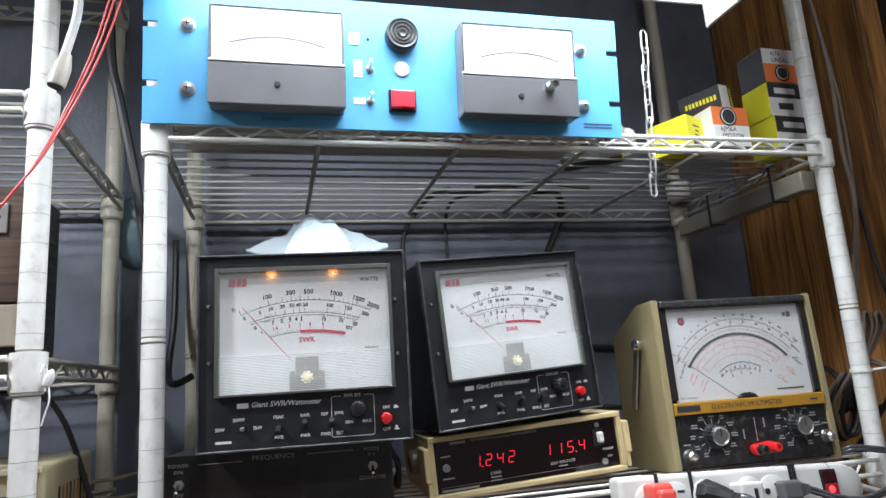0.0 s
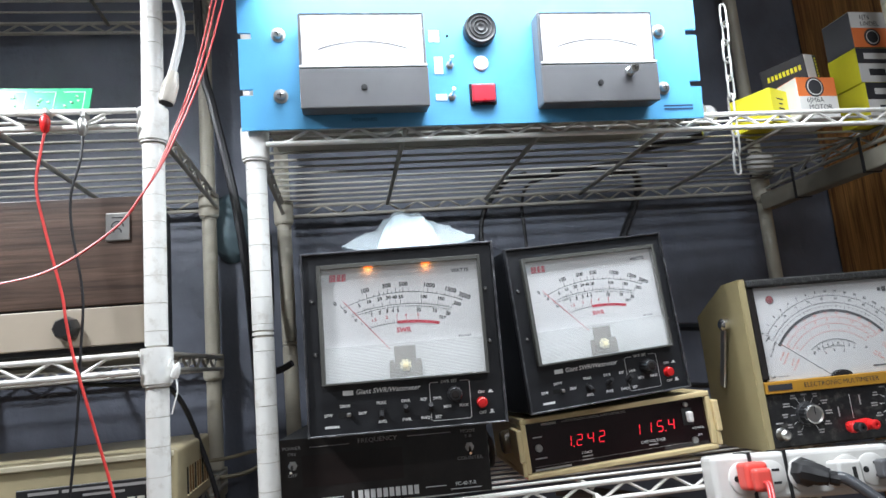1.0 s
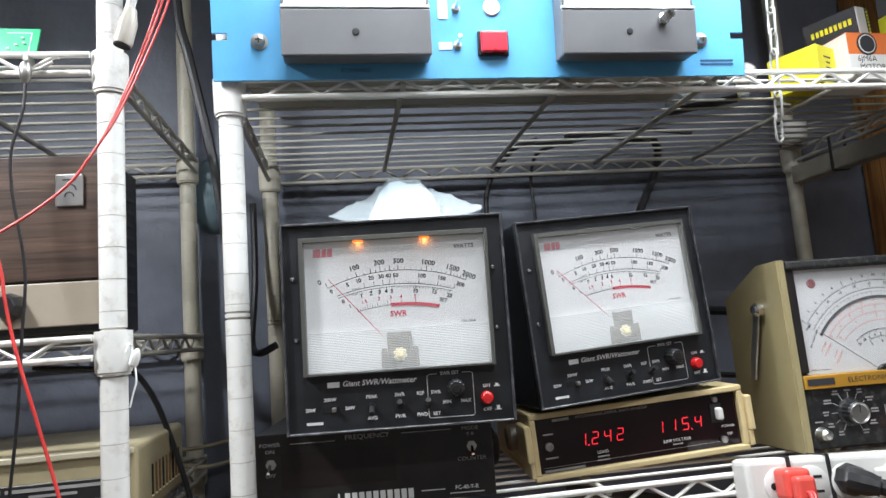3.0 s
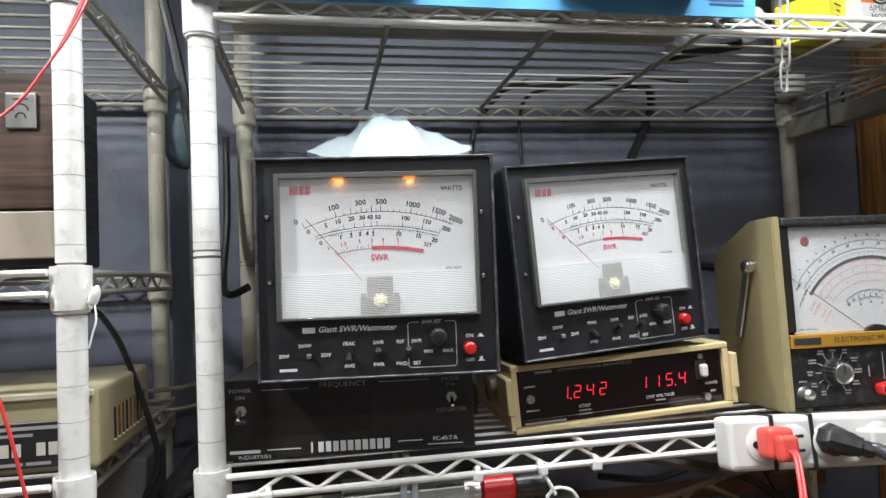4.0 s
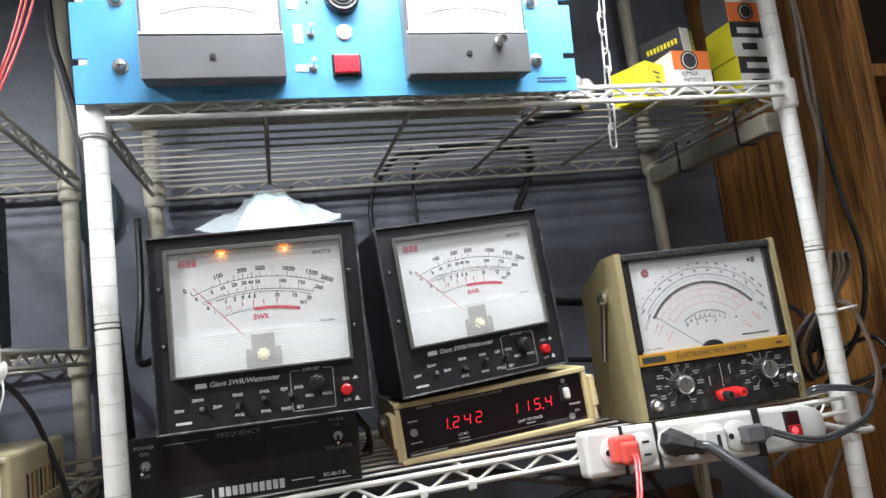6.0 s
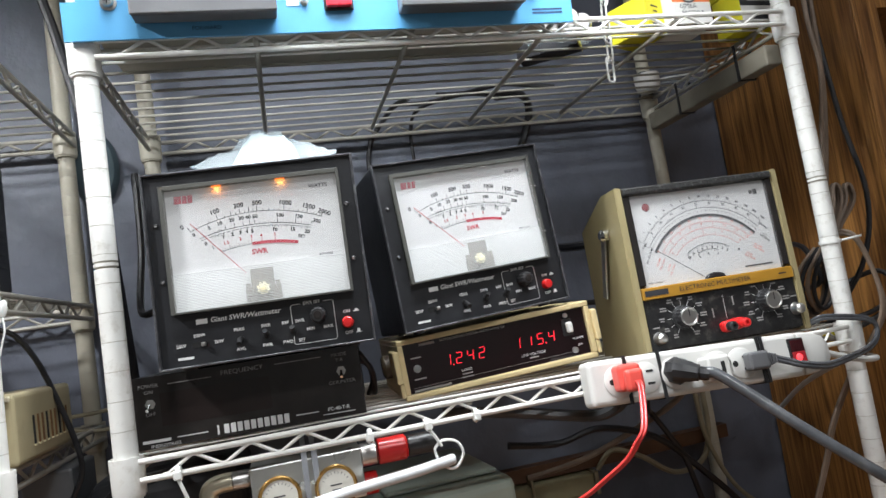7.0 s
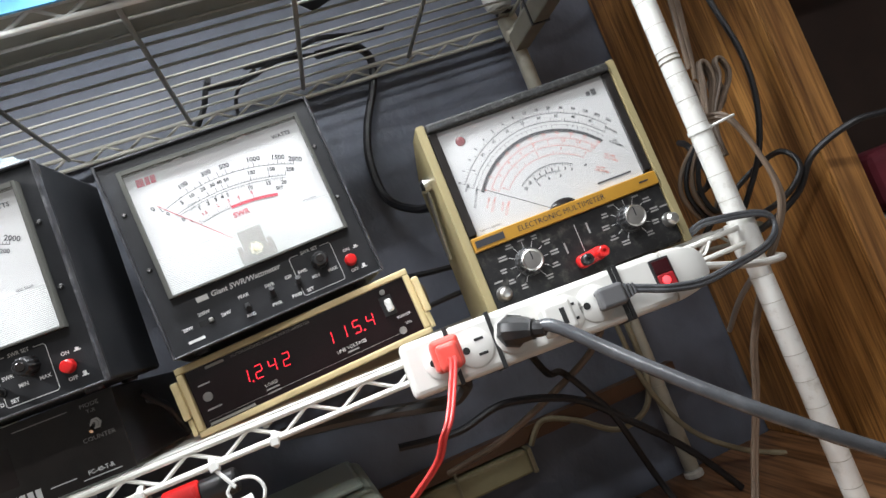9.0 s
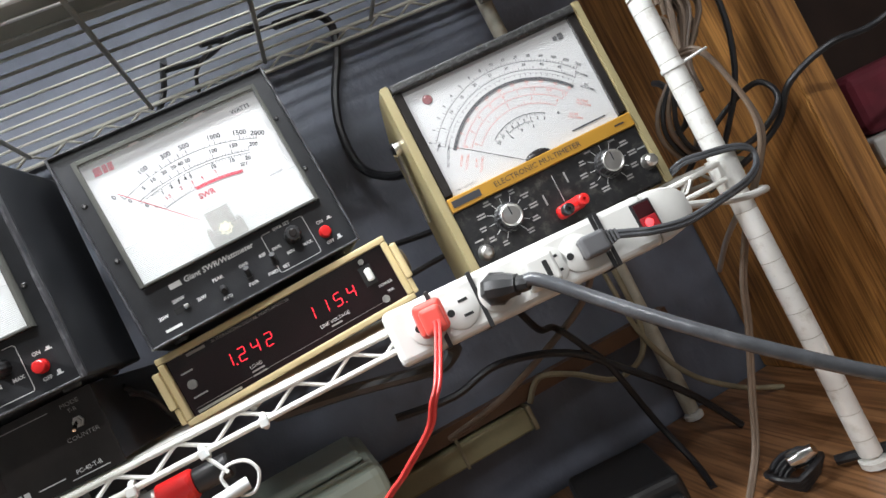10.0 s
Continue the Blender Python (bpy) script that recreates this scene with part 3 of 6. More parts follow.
    lettering(bm, "400-5868", *mm(131.7, 34.4), 0.0032, y=y)
    # maker's mark as slanted red blocks
    for k, (u0, u1) in enumerate(((9.0, 15.2), (15.9, 19.8), (20.4, 24.4))):
        a = [mm(u0, 93.0), mm(u1, 93.0), mm(u1 + 0.5, 99.8), mm(u0 + 0.5, 99.8)]
        bm.faces.new([bm.verts.new((q[0], y, q[1])) for q in a]).material_index = 1
    part("scale_print", bm, [M_INK, M_RED], dial)
    # ribbed lower band
    bm = bmesh.new()
    for i in range(24):
        z = Z0 + 0.0008 + i * 0.00132
        box(bm, X0 + 0.0022, X1 - 0.0022, -0.0056, -0.0048, z, z + 0.00066)
    ribs = part("ribbed_band", bm, clear_mat("ribbed_plastic", (0.70, 0.71, 0.70), 0.10, 0.50), dial)
    ribs.visible_shadow = False
    px, pz = mm(75.2, 11.6)
    bm = box(bmesh.new(), px - 0.0150, px + 0.0150, -0.0024, -0.0014, Z0 + 0.001, Z0 + 0.0140, 0.0003, 1)
    box(bm, px - 0.0098, px + 0.0098, -0.0024, -0.0014, Z0 + 0.0141, Z0 + 0.0295, 0.0003, 1)
    for dx in (-0.0125, 0.0125):
        box(bm, px + dx - 0.0020, px + dx + 0.0020, -0.0024, -0.0014, Z0 + 0.0141, Z0 + 0.0170, 0.0003, 1)
    part("movement_bracket", bm, mat("movement_grey", (0.13, 0.115, 0.09), 0.4, var=0.3, scale=90), dial)
    bm = knob(bmesh.new(), px, pz, [(0.0046, 0.0026), (0.0046, 0.0040), (0.0024, 0.0042), (0.0022, 0.0058)], 32, flute=0.24)
    part("movement_hub", bm, M_BRASS, dial, "cream toothed needle hub")
    bm = bmesh.new()
    tip = A.at(needle, 0.006)
    strip(bm, [(px + (tip[0] - px) * 0.24, pz + (tip[1] - pz) * 0.24), tip], 0.0006, -0.0030)
    part("needle", bm, M_RED, dial, "thin red needle")
    # clear moulded cover with a raised lip
    bm = box(bmesh.new(), X0 + 0.0021, X1 - 0.0013, -0.0068, -0.0060, Z0 + 0.0005, Z1 - 0.0023)
    cover = part("dial_cover", bm, M_CLEAR, th, "clear plastic dial cover")
    cover.visible_shadow = False
    bm = bmesh.new()
    for x0, x1, z0, z1 in ((X0 - 0.0015, X0 + 0.0020, Z0 - 0.0015, Z1 + 0.0015), (X1 - 0.0012, X1 + 0.0015, Z0 - 0.0015, Z1 + 0.0015),
                           (X0 + 0.00205, X1 - 0.00125, Z0 - 0.0015, Z0 + 0.0004), (X0 + 0.00205, X1 - 0.00125, Z1 - 0.0022, Z1 + 0.0015)):
        box(bm, x0, x1, -0.0075, -0.0001, z0, z1, 0.0003, 1)
    part("cover_lip", bm, clear_mat("cover_edge", (0.26, 0.26, 0.24), 0.08, 0.36), th)
    for bx in (X0 + 0.046, X0 + 0.100):
        bm = lathe(bmesh.new(), [(0.0012, -0.004), (0.0014, -0.002), (0.0014, 0.002), (0.0012, 0.004)], 10,
                   Matrix.Translation((bx, -0.0036, Z1 - 0.0022)) @ Matrix.Rotation(math.pi / 2, 4, "Y"))
        part("dial_bulb", bm, M_PILOT if lit else M_STEEL, th, "lit orange dial bulb" if lit else "unlit dial bulb")
        if lit:
            d = bpy.data.lights.new("dial_bulb_light", "POINT")
            d.energy, d.color, d.shadow_soft_size = BULB_LIGHT, (1.0, 0.42, 0.08), 0.001
            new("dial_bulb_light", d).matrix_world = m @ Matrix.Translation((bx, -0.0036, Z1 - 0.0050))
    # front panel print and controls
    bm = bmesh.new()
    lettering(bm, "Giant SWR/Wattmeter", 0.0735, 0.0375, 0.0062, y=-0.0003, shear=0.2, bold=0.00012)
    bar(bm, 0.0325, 0.0420, 0.0352, 0.0395, -0.0003)
    for txt, x, z in (("20W", 0.0185, 0.0185), ("200W", 0.034, 0.0258), ("2kW", 0.0495, 0.0185), ("PEAK", 0.0670, 0.0262), ("AVG", 0.0670, 0.0095),
                      ("SWR", 0.0892, 0.0262), ("PWR", 0.0892, 0.0095), ("REF", 0.1058, 0.0262), ("SWR", 0.1182, 0.0262), ("FWD", 0.1065, 0.0095),
                      ("SET", 0.1182, 0.0095), ("MIN", 0.1268, 0.0180), ("MAX", 0.1420, 0.0180), ("SWR SET", 0.1300, 0.0405), ("ON", 0.1590, 0.0285), ("OFF", 0.1590, 0.0100)):
        lettering(bm, txt, x, z, 0.0038, y=-0.0003, bold=0.0001)
    bar(bm, 0.0150, 0.0280, 0.0070, 0.0092, -0.0003)
    for q in (((0.1200, 0.0405), (0.1135, 0.0405), (0.1118, 0.0390), (0.1118, 0.0225)), ((0.1118, 0.0135), (0.1118, 0.0075), (0.1132, 0.0062), (0.1472, 0.0062), (0.1486, 0.0078), (0.1486, 0.0390), (0.1470, 0.0405), (0.1400, 0.0405))):
        strip(bm, q, 0.0005, -0.0003)
    bar(bm, 0.1650, 0.1700, 0.0275, 0.0283, -0.0003), bar(bm, 0.1662, 0.1688, 0.0283, 0.0300, -0.0003)
    bar(bm, 0.1650, 0.1700, 0.0090, 0.0098, -0.0003), bar(bm, 0.1662, 0.1688, 0.0098, 0.0125, -0.0003)
    part("panel_print", bm, M_PRINT, th)
    bm = box(bmesh.new(), 0.0275, 0.0402, -0.0004, -0.0002, 0.0160, 0.0205)
    sw = part("slide_switch", bm, M_HOLE, th)
    part("slider", box(bmesh.new(), 0.0355, 0.0392, -0.0045, -0.0005, 0.0165, 0.0200, 0.0008), M_STEEL, sw)
    for tx, up in ((0.0670, -1), (0.0892, 1), (0.1118, 1)):
        bm = knob(bmesh.new(), tx, 0.0180, [(0.0033, 0.0), (0.0033, 0.0015), (0.0022, 0.0016), (0.0020, 0.0025)], 14)
        tg = part("toggle_switch", bm, M_BLACKPL, th)
        bm = bmesh.new()
        tube(bm, [Vector((tx, -0.0020, 0.0180)), Vector((tx, -0.0060, 0.0180 + up * 0.0022)), Vector((tx, -0.0105, 0.0180 + up * 0.0040))], 0.0021, 10)
        part("toggle_lever", bm, M_BLACKPL, tg)
    bm = knob(bmesh.new(), 0.1345, 0.0290, [(0.0066, 0.0), (0.0066, 0.001), (0.0061, 0.011), (0.0050, 0.0125), (0.001, 0.0125)], 48, flute=0.08)
    kn = part("set_knob", bm, M_BLACKPL, th)
    part("knob_cap", knob(bmesh.new(), 0.1345, 0.0290, [(0.0034, 0.0126), (0.0034, 0.0131), (0.003, 0.0133)], 20), M_BLACKG, kn)
    bm = knob(bmesh.new(), 0.1590, 0.0192, [(0.0052, 0.0), (0.0052, 0.0012), (0.0047, 0.0013), (0.0046, 0.0052), (0.0038, 0.0060), (0.0005, 0.0062)], 22)
    part("power_button", bm, M_REDPL, th, "red round push button")
    for fx in (0.02, W - 0.02):
        for fy in (0.02, D - 0.02):
            part("rubber_foot", lathe(bmesh.new(), [(0.006, -0.0028), (0.0065, -0.001), (0.0065, 0.0)], 14, Matrix.Translation((fx, fy, 0))), M_RUBBER, th)
    return th


wattmeter("analogue_wattmeter", pose(0.0391, -0.0255, 1.1690, 0.8, 0.4, -5.8), "black analogue wattmeter with a lit white dial and orange bulbs", True, 0.03)
wattmeter("analogue_wattmeter", pose(0.2537, 0.0018, 1.1666, -0.9, -3.35, 4.7), "unlit black analogue wattmeter tilted on the digital meter", False, 0.0)


# ---------------------------------------------------------------- frequency counter
def frequency_counter(m):
    W, Hh, D = 0.200, 0.0645, 0.19
    th = thing("frequency_counter", m, "black frequency counter with a glossy dark front on the wire shelf", "counter")
    part("case", box(bmesh.new(), 0, W, 0.002, D, 0.003, Hh, 0.0015), M_BLACK, th)
    part("front_panel", box(bmesh.new(), -0.001, W + 0.001, 0, 0.0018, 0.001, Hh, 0.0004, 1), M_BLACKG, th)
    part("display_window", box(bmesh.new(), 0.022, 0.118, -0.0004, -0.0001, 0.0195, 0.0485), mat("smoked_window", (0.020, 0.014, 0.013), 0.06), th)
    y = -0.0006
    words = (("FREQUENCY", 0.0950, 0.0575, 0.0058), ("MODE", 0.1825, 0.0575, 0.0044), ("T-R", 0.1825, 0.0525, 0.0040), ("COUNTER", 0.1825, 0.0325, 0.0046),
             ("POWER", 0.0130, 0.0560, 0.0044), ("ON", 0.0130, 0.0505, 0.0044), ("OFF", 0.0130, 0.0310, 0.0044))
    bm = bmesh.new()
    for txt, x, z, h in words:
        lettering(bm, txt, x, z, h, y=y, mi=1, wide=1.15)
    lettering(bm, "INDUSTRIES", 0.0235, 0.0030, 0.0042, y=y, wide=1.15)
    bar(bm, 0.004, 0.028, 0.0062, 0.0088, y)
    # maker's word as eleven plain blocks
    for k in range(11):
        bar(bm, 0.0680 + k * 0.0059, 0.0680 + k * 0.0059 + (0.0017 if k == 0 else 0.0044), 0.0042, 0.0124, y)
    for x0, x1, z in ((0.0335, 0.0600, 0.0078), (0.138, 0.158, 0.0088)):
        bar(bm, x0, x1, z, z + 0.0008, y)
    lettering(bm, "FC-40-T-R", 0.1765, 0.0095, 0.0046, y=y, bold=0.00008)
    bar(bm, 0.162, 0.191, 0.0050, 0.0057, y)
    bar(bm, 0.030, 0.068, 0.0555, 0.0562, y, 1), bar(bm, 0.124, 0.166, 0.0575, 0.0582, y, 1)
    part("panel_print", bm, [M_PRINT, M_GREYPRINT], th)
    for x, z in ((0.0135, 0.0400), (0.1830, 0.0425)):
        bm = knob(bmesh.new(), x, z, [(0.0045, 0.0), (0.0045, 0.001), (0.0032, 0.0012), (0.0030, 0.003)], 6)
        tg = part("toggle_switch", bm, M_STEEL, th)
        part("toggle_lever", tube(bmesh.new(), [Vector((x, -0.003, z)), Vector((x, -0.008, z - 0.003)), Vector((x, -0.011, z - 0.0048))], 0.0014, 8), M_CHROME, tg)
    for fx in (0.02, W - 0.02):
        for fy in (0.02, D - 0.02):
            part("rubber_foot", lathe(bmesh.new(), [(0.005, 0.0), (0.005, 0.0029)], 12, Matrix.Translation((fx, fy, 0))), M_RUBBER, th)
    return th


frequency_counter(pose(0.0068, 0.0175, 1.1013, 0, 0, -6.5))


# ---------------------------------------------------------------- digital watt meter
SEGS = {"0": "abcdef", "1": "bc", "2": "abged", "3": "abgcd", "4": "fgbc", "5": "afgcd", }


def digit(bm, ch, x, z, w, h, y):
    s = 0.075 * h
    for c in SEGS[ch]:
        x0, z0, x1, z1 = {"a": (0, h, w, h), "g": (0, h / 2, w, h / 2), "d": (0, 0, w, 0), "f": (0, h / 2, 0, h), "e": (0, 0, 0, h / 2), "b": (w, h / 2, w, h), "c": (w, 0, w, h / 2)}[c]
        sl = 0.12
        p, q = Vector((x + x0 + sl * z0, z + z0)), Vector((x + x1 + sl * z1, z + z1))
        d = (q - p).normalized() * s * 0.55
        strip(bm, [p + d, q - d], s, y)


def digital_meter(m):
    W, Hh, D = 0.206, 0.060, 0.17
    th = thing("digital_wattmeter", m, "tan digital watt meter with a dark red display lit with numbers", "meter")
    t = 0.0055
    for nm, x0, x1, z0, z1 in (("case_top", 0, W, Hh - t, Hh), ("case_bottom", 0, W, 0, t), ("case_side", 0, t, t + 0.00005, Hh - t - 0.00005), ("case_side", W - t, W, t + 0.00005, Hh - t - 0.00005)):
        part(nm, box(bmesh.new(), x0, x1, -0.004, D, z0, z1, 0.0012), M_TAN, th)
    part("back_plate", box(bmesh.new(), t + 0.0005, W - t - 0.0005, D - 0.004, D - 0.001, t + 0.0005, Hh - t - 0.0005), M_BLACKPL, th)
    part("front_window", box(bmesh.new(), t + 0.0003, W - t - 0.0003, 0.001, 0.003, t + 0.0003, Hh - t - 0.0003), mat("dark_red_window", (0.012, 0.004, 0.005), 0.10), th)
    for x in (0.0, W):                      # moulded side clips, worn
        s = 1 if x else -1
        bm = box(bmesh.new(), min(x, x + s * 0.006), max(x, x + s * 0.006), -0.008, 0.030, 0.018, 0.050, 0.0015)
        box(bm, min(x, x + s * 0.004), max(x, x + s * 0.004), -0.006, 0.028, 0.004, 0.0178, 0.001)
        part("side_clip", bm, M_TAN, th)
    for s in (-1, 1):                        # tilt knobs on both flanks
        bm = lathe(bmesh.new(), [(0.0125, 0.0005), (0.0125, 0.0105), (0.0100, 0.0130), (0.0040, 0.0133), (0.0036, 0.0125)], 22, Matrix.Translation((W / 2 + s * W / 2, 0.045, 0.034)) @ Matrix.Rotation(s * math.pi / 2, 4, "Y"))
        part("flank_knob", bm, mat("brown_knob", (0.10, 0.075, 0.045), 0.4), th)
    y = 0.0006
    bm = bmesh.new()
    for k, ch in enumerate("1242"):
        digit(bm, ch, 0.0450 + k * 0.0120, 0.0255, 0.0058, 0.0105, y)
    bar(bm, 0.0530, 0.0542, 0.0247, 0.0259, y)
    part("load_digits", bm, M_SEG, th, "glowing red seven-segment digits")
    bm = bmesh.new()
    for k, ch in enumerate("1154"):
        digit(bm, ch, 0.1195 + k * 0.0126, 0.0260, 0.0058, 0.0105, y)
    bar(bm, 0.1530, 0.1542, 0.0252, 0.0264, y)
    part("voltage_digits", bm, M_SEG, th, "glowing red seven-segment digits")
    bm = bmesh.new()
    for txt, x, z, s in (("LOAD", 0.0660, 0.0175, 0.0040), ("LINE VOLTAGE", 0.1380, 0.0178, 0.0040), ("POWER", 0.1890, 0.0235, 0.0036), ("20A", 0.1900, 0.0165, 0.0034)):
        lettering(bm, txt, x, z, s, y=y)
    for x0, x1, z in ((0.0605, 0.0715, 0.0130), (0.0600, 0.0720, 0.0098), (0.1330, 0.1430, 0.0135), (0.012, 0.022, 0.0390), (0.012, 0.024, 0.0180)):
        bar(bm, x0, x1, z, z + 0.0014, y, 1)
    lettering(bm, "AUTORANGING DIGITAL WATT-AMMETER", 0.0790, 0.0515, 0.0036, y=y, mi=1)
    bar(bm, 0.0225, 0.0385, 0.0502, 0.0526, y, 1)
    bar(bm, 0.010, 0.048, 0.0064, 0.0086, y, 1)
    bar(bm, 0.010, 0.180, 0.0104, 0.0107, y, 1)
    part("panel_print", bm, [M_PRINT, M_GREYPRINT], th)
    for x, z, r in ((0.0165, 0.0290, 0.0038), (0.1830, 0.0120, 0.0032), (0.1795, 0.0490, 0.0024)):
        bm = knob(bmesh.new(), x, z, [(r, 0.0), (r, 0.003), (r * 0.6, 0.0031), (r * 0.6, 0.0018)], 16, y=0.001)
        part("binding_jack", bm, M_STEEL, th)
    bm = box(bmesh.new(), 0.1740, 0.1850, -0.0001, 0.0008, 0.028, 0.0455, 0.0003, 1)
    sw = part("rocker_bezel", bm, M_BLACKPL, th)
    part("rocker", box(bmesh.new(), 0.1775, 0.1835, -0.007, 0.0, 0.031, 0.042, 0.0018, 3), M_CARD, sw, "cream rocker switch")
    return th


digital_meter(pose(0.2495, 0.0243, 1.1012, 0, -3.0, -2.3))


# ---------------------------------------------------------------- bench multimeter
def multimeter(m):
    W, Hh, D = 0.199, 0.184, 0.105
    th = thing("bench_multimeter", m, "olive-tan analogue multimeter with a white dial and orange band", "meter")
    for x0 in (0.0, W - 0.008):             # sloped side cheeks
        bm = bmesh.new()
        pts = [(-0.004, 0.0), (D, 0.0), (D, Hh - 0.030), (0.035, Hh - 0.001), (-0.004, Hh - 0.001)]
        a = [bm.verts.new((x0, y, z)) for y, z in pts]
        b = [bm.verts.new((x0 + 0.008, y, z)) for y, z in pts]
        bm.faces.new(a), bm.faces.new(b[::-1])
        for i in range(5):
            bm.faces.new((a[i], a[(i + 1) % 5], b[(i + 1) % 5], b[i]))
        bmesh.ops.bevel(bm, geom=list(bm.edges), offset=0.0012, segments=2, affect="EDGES")
        part("side_cheek", bm, M_OLIVE, th)
    bm = bmesh.new()
    pts = [(0.004, 0.002), (D - 0.002, 0.002), (D - 0.002, Hh - 0.032), (0.034, Hh - 0.003), (0.004, Hh - 0.003)]
    a = [bm.verts.new((0.0081, y, z)) for y, z in pts]
    b = [bm.verts.new((W - 0.0081, y, z)) for y, z in pts]
    bm.faces.new(a), bm.faces.new(b[::-1])
    for i in range(5):
        bm.faces.new((a[i], a[(i + 1) % 5], b[(i + 1) % 5], b[i]))
    part("case", bm, M_VINYL, th)
    part("top_bezel", box(bmesh.new(), 0.0085, W - 0.0085, -0.006, 0.0038, Hh - 0.011, Hh - 0.0025, 0.002), M_VINYL, th)
    for x0, x1 in ((0.0085, 0.0165), (W - 0.0165, W - 0.0085)):
        part("dial_bezel", box(bmesh.new(), x0, x1, -0.003, 0.0038, 0.0735, Hh - 0.0112, 0.001), M_BLACKG, th)
    DX0, DX1, DZ0, DZ1 = 0.0167, W - 0.0167, 0.0715, Hh - 0.0115
    dial = part("dial", box(bmesh.new(), DX0, DX1, 0.001, 0.0036, DZ0, DZ1), M_DIAL, th, "white dial card with black and red scales")
    cx, cz = (DX0 + DX1) / 2, DZ0 - 0.0065      # the scales share a centre below the card
    y = 0.0006
    bm = bmesh.new()

    def arc(r, a0=-48, a1=48):
        f = lambda a: (cx + r * math.sin(math.radians(a)), cz + r * math.cos(math.radians(a)))
        return Arc(f(a0), f((a0 + a1) / 2), f(a1))
    for r, w, mi, n, half, out, numbers in ((0.0930, 0.0004, 0, 60, 54, 1, "0 1 2 3 4 5 6 8 10 15 20 30 50 100 200 500"), (0.0850, 0.0004, 0, 60, 55, 1, "0 5 10 15 20 25 30 35 40 45 50"),
                                            (0.0820, 0.0002, 0, 30, 55, -1, "0 .1 .2 .4 .6 .8 1 1.2 1.4 1.5"), (0.0765, 0.0030, 2, 0, 56, 1, ""), (0.0690, 0.0004, 1, 50, 54, 1, "0 5 10 15 20 25 30 35 40 45 50"),
                                            (0.0620, 0.0004, 1, 40, 52, 1, "0 .2 .4 .6 .8 1 1.2 1.4 1.5"), (0.0540, 0.0004, 1, 30, 48, 1, "0 1 2 3 4"),
                                            (0.0455, 0.0004, 0, 36, 38, -1, "20 10 6 4 2 0 1 2 3"), (0.0385, 0.0004, 0, 12, 22, -1, "5 0 3")):
        A = arc(r, -half, half - 6)
        A.line(bm, w, y=y, mi=mi)
        for i in range(n + 1 if n else 0):
            A.tick(bm, i / n, 0, out * (0.0030 if i % 5 == 0 else 0.0017), 0.0004, mi, y)
        words = numbers.split()
        for k, txt in enumerate(words):
            f = k / (len(words) - 1)
            p = A.at(f, 0.0050 if out > 0 else -0.0050)
            lettering(bm, txt, p[0], p[1], 0.0038, A.turn(f), y=y, mi=mi, bold=0.00009)
    for txt, u, v, turn, mi in (("OHMS", 0.1555, 0.0480, -47, 0), ("DC", 0.1535, 0.0390, -30, 0), ("VOLTS/MA", 0.1530, 0.0355, -40, 0), ("AC-RMS", 0.1430, 0.0275, -36, 1), ("VOLTS/MA", 0.1425, 0.0240, -36, 1),
                                ("AC-PP", 0.1300, 0.0200, -32, 1), ("VOLTS/MA", 0.1300, 0.0165, -32, 1), ("OHMS", 0.0080, 0.0450, 48, 0), ("DC VOLTS/MA", 0.0120, 0.0340, 62, 0),
                                ("AC-RMS", 0.0205, 0.0255, 56, 1), ("VOLTS/MA", 0.0245, 0.0225, 56, 1), ("AC-PP", 0.0315, 0.0180, 56, 1), ("VOLTS/MA", 0.0350, 0.0150, 56, 1), ("dB", 0.1180, 0.0270, 0, 0)):
        lettering(bm, txt, DX0 + u, DZ0 + v, 0.0030, turn, y=y, mi=mi, bold=0.00006)
    lettering(bm, "0dB=1mW(600 )", DX0 + 0.014, DZ0 + 0.004, 0.0030, y=y)
    bar(bm, DX1 - 0.044, DX1 - 0.010, DZ0 + 0.006, DZ0 + 0.0076, y)
    bar(bm, DX1 - 0.020, DX1 - 0.016, DZ1 - 0.014, DZ1 - 0.010, y)
    bar(bm, DX1 - 0.015, DX1 - 0.010, DZ1 - 0.015, DZ1 - 0.009, y)
    part("scale_print", bm, [M_INK, M_PALERED, M_INK], dial)
    part("zero_lamp", knob(bmesh.new(), DX0 + 0.0183, DZ1 - 0.014, [(0.0046, 0.0), (0.0040, 0.0008), (0.002, 0.0012)], 18, y=0.001), mat("dark_red_lens", (0.20, 0.012, 0.02), 0.2), dial, "dark red indicator lens")
    bm = bmesh.new()
    ang = math.radians(-54)
    strip(bm, [(cx + 0.012 * math.sin(ang), cz + 0.012 * math.cos(ang)), (cx + 0.076 * math.sin(ang), cz + 0.076 * math.cos(ang))], 0.0006, 0.0002)
    part("needle", bm, M_INK, dial)
    bm = bmesh.new()
    lathe(bm, [(0.0125, 0.0), (0.0125, 0.0022), (0.009, 0.0036), (0.001, 0.004)], 28, Matrix.Translation((cx, 0.0009, DZ0 - 0.001)) @ FRONT @ Matrix.Diagonal((1, 0.55, 1, 1)))
    part("movement_cover", bm, M_BLACKG, dial)
    cover = part("dial_cover", box(bmesh.new(), DX0, DX1, -0.0022, -0.0014, DZ0, DZ1), M_CLEAR, th, "clear dial cover")
    cover.visible_shadow = False
    band = part("orange_band", box(bmesh.new(), 0.0085, W - 0.0085, -0.0052, 0.0038, 0.0585, 0.0712, 0.0008, 1), M_ORANGE, th, "orange name band")
    bm = bmesh.new()
    lettering(bm, "ELECTRONIC MULTIMETER", 0.094, 0.0648, 0.0071, y=-0.0056, wide=1.0)
    part("band_print", bm, M_INK, band)
    bm = bmesh.new()
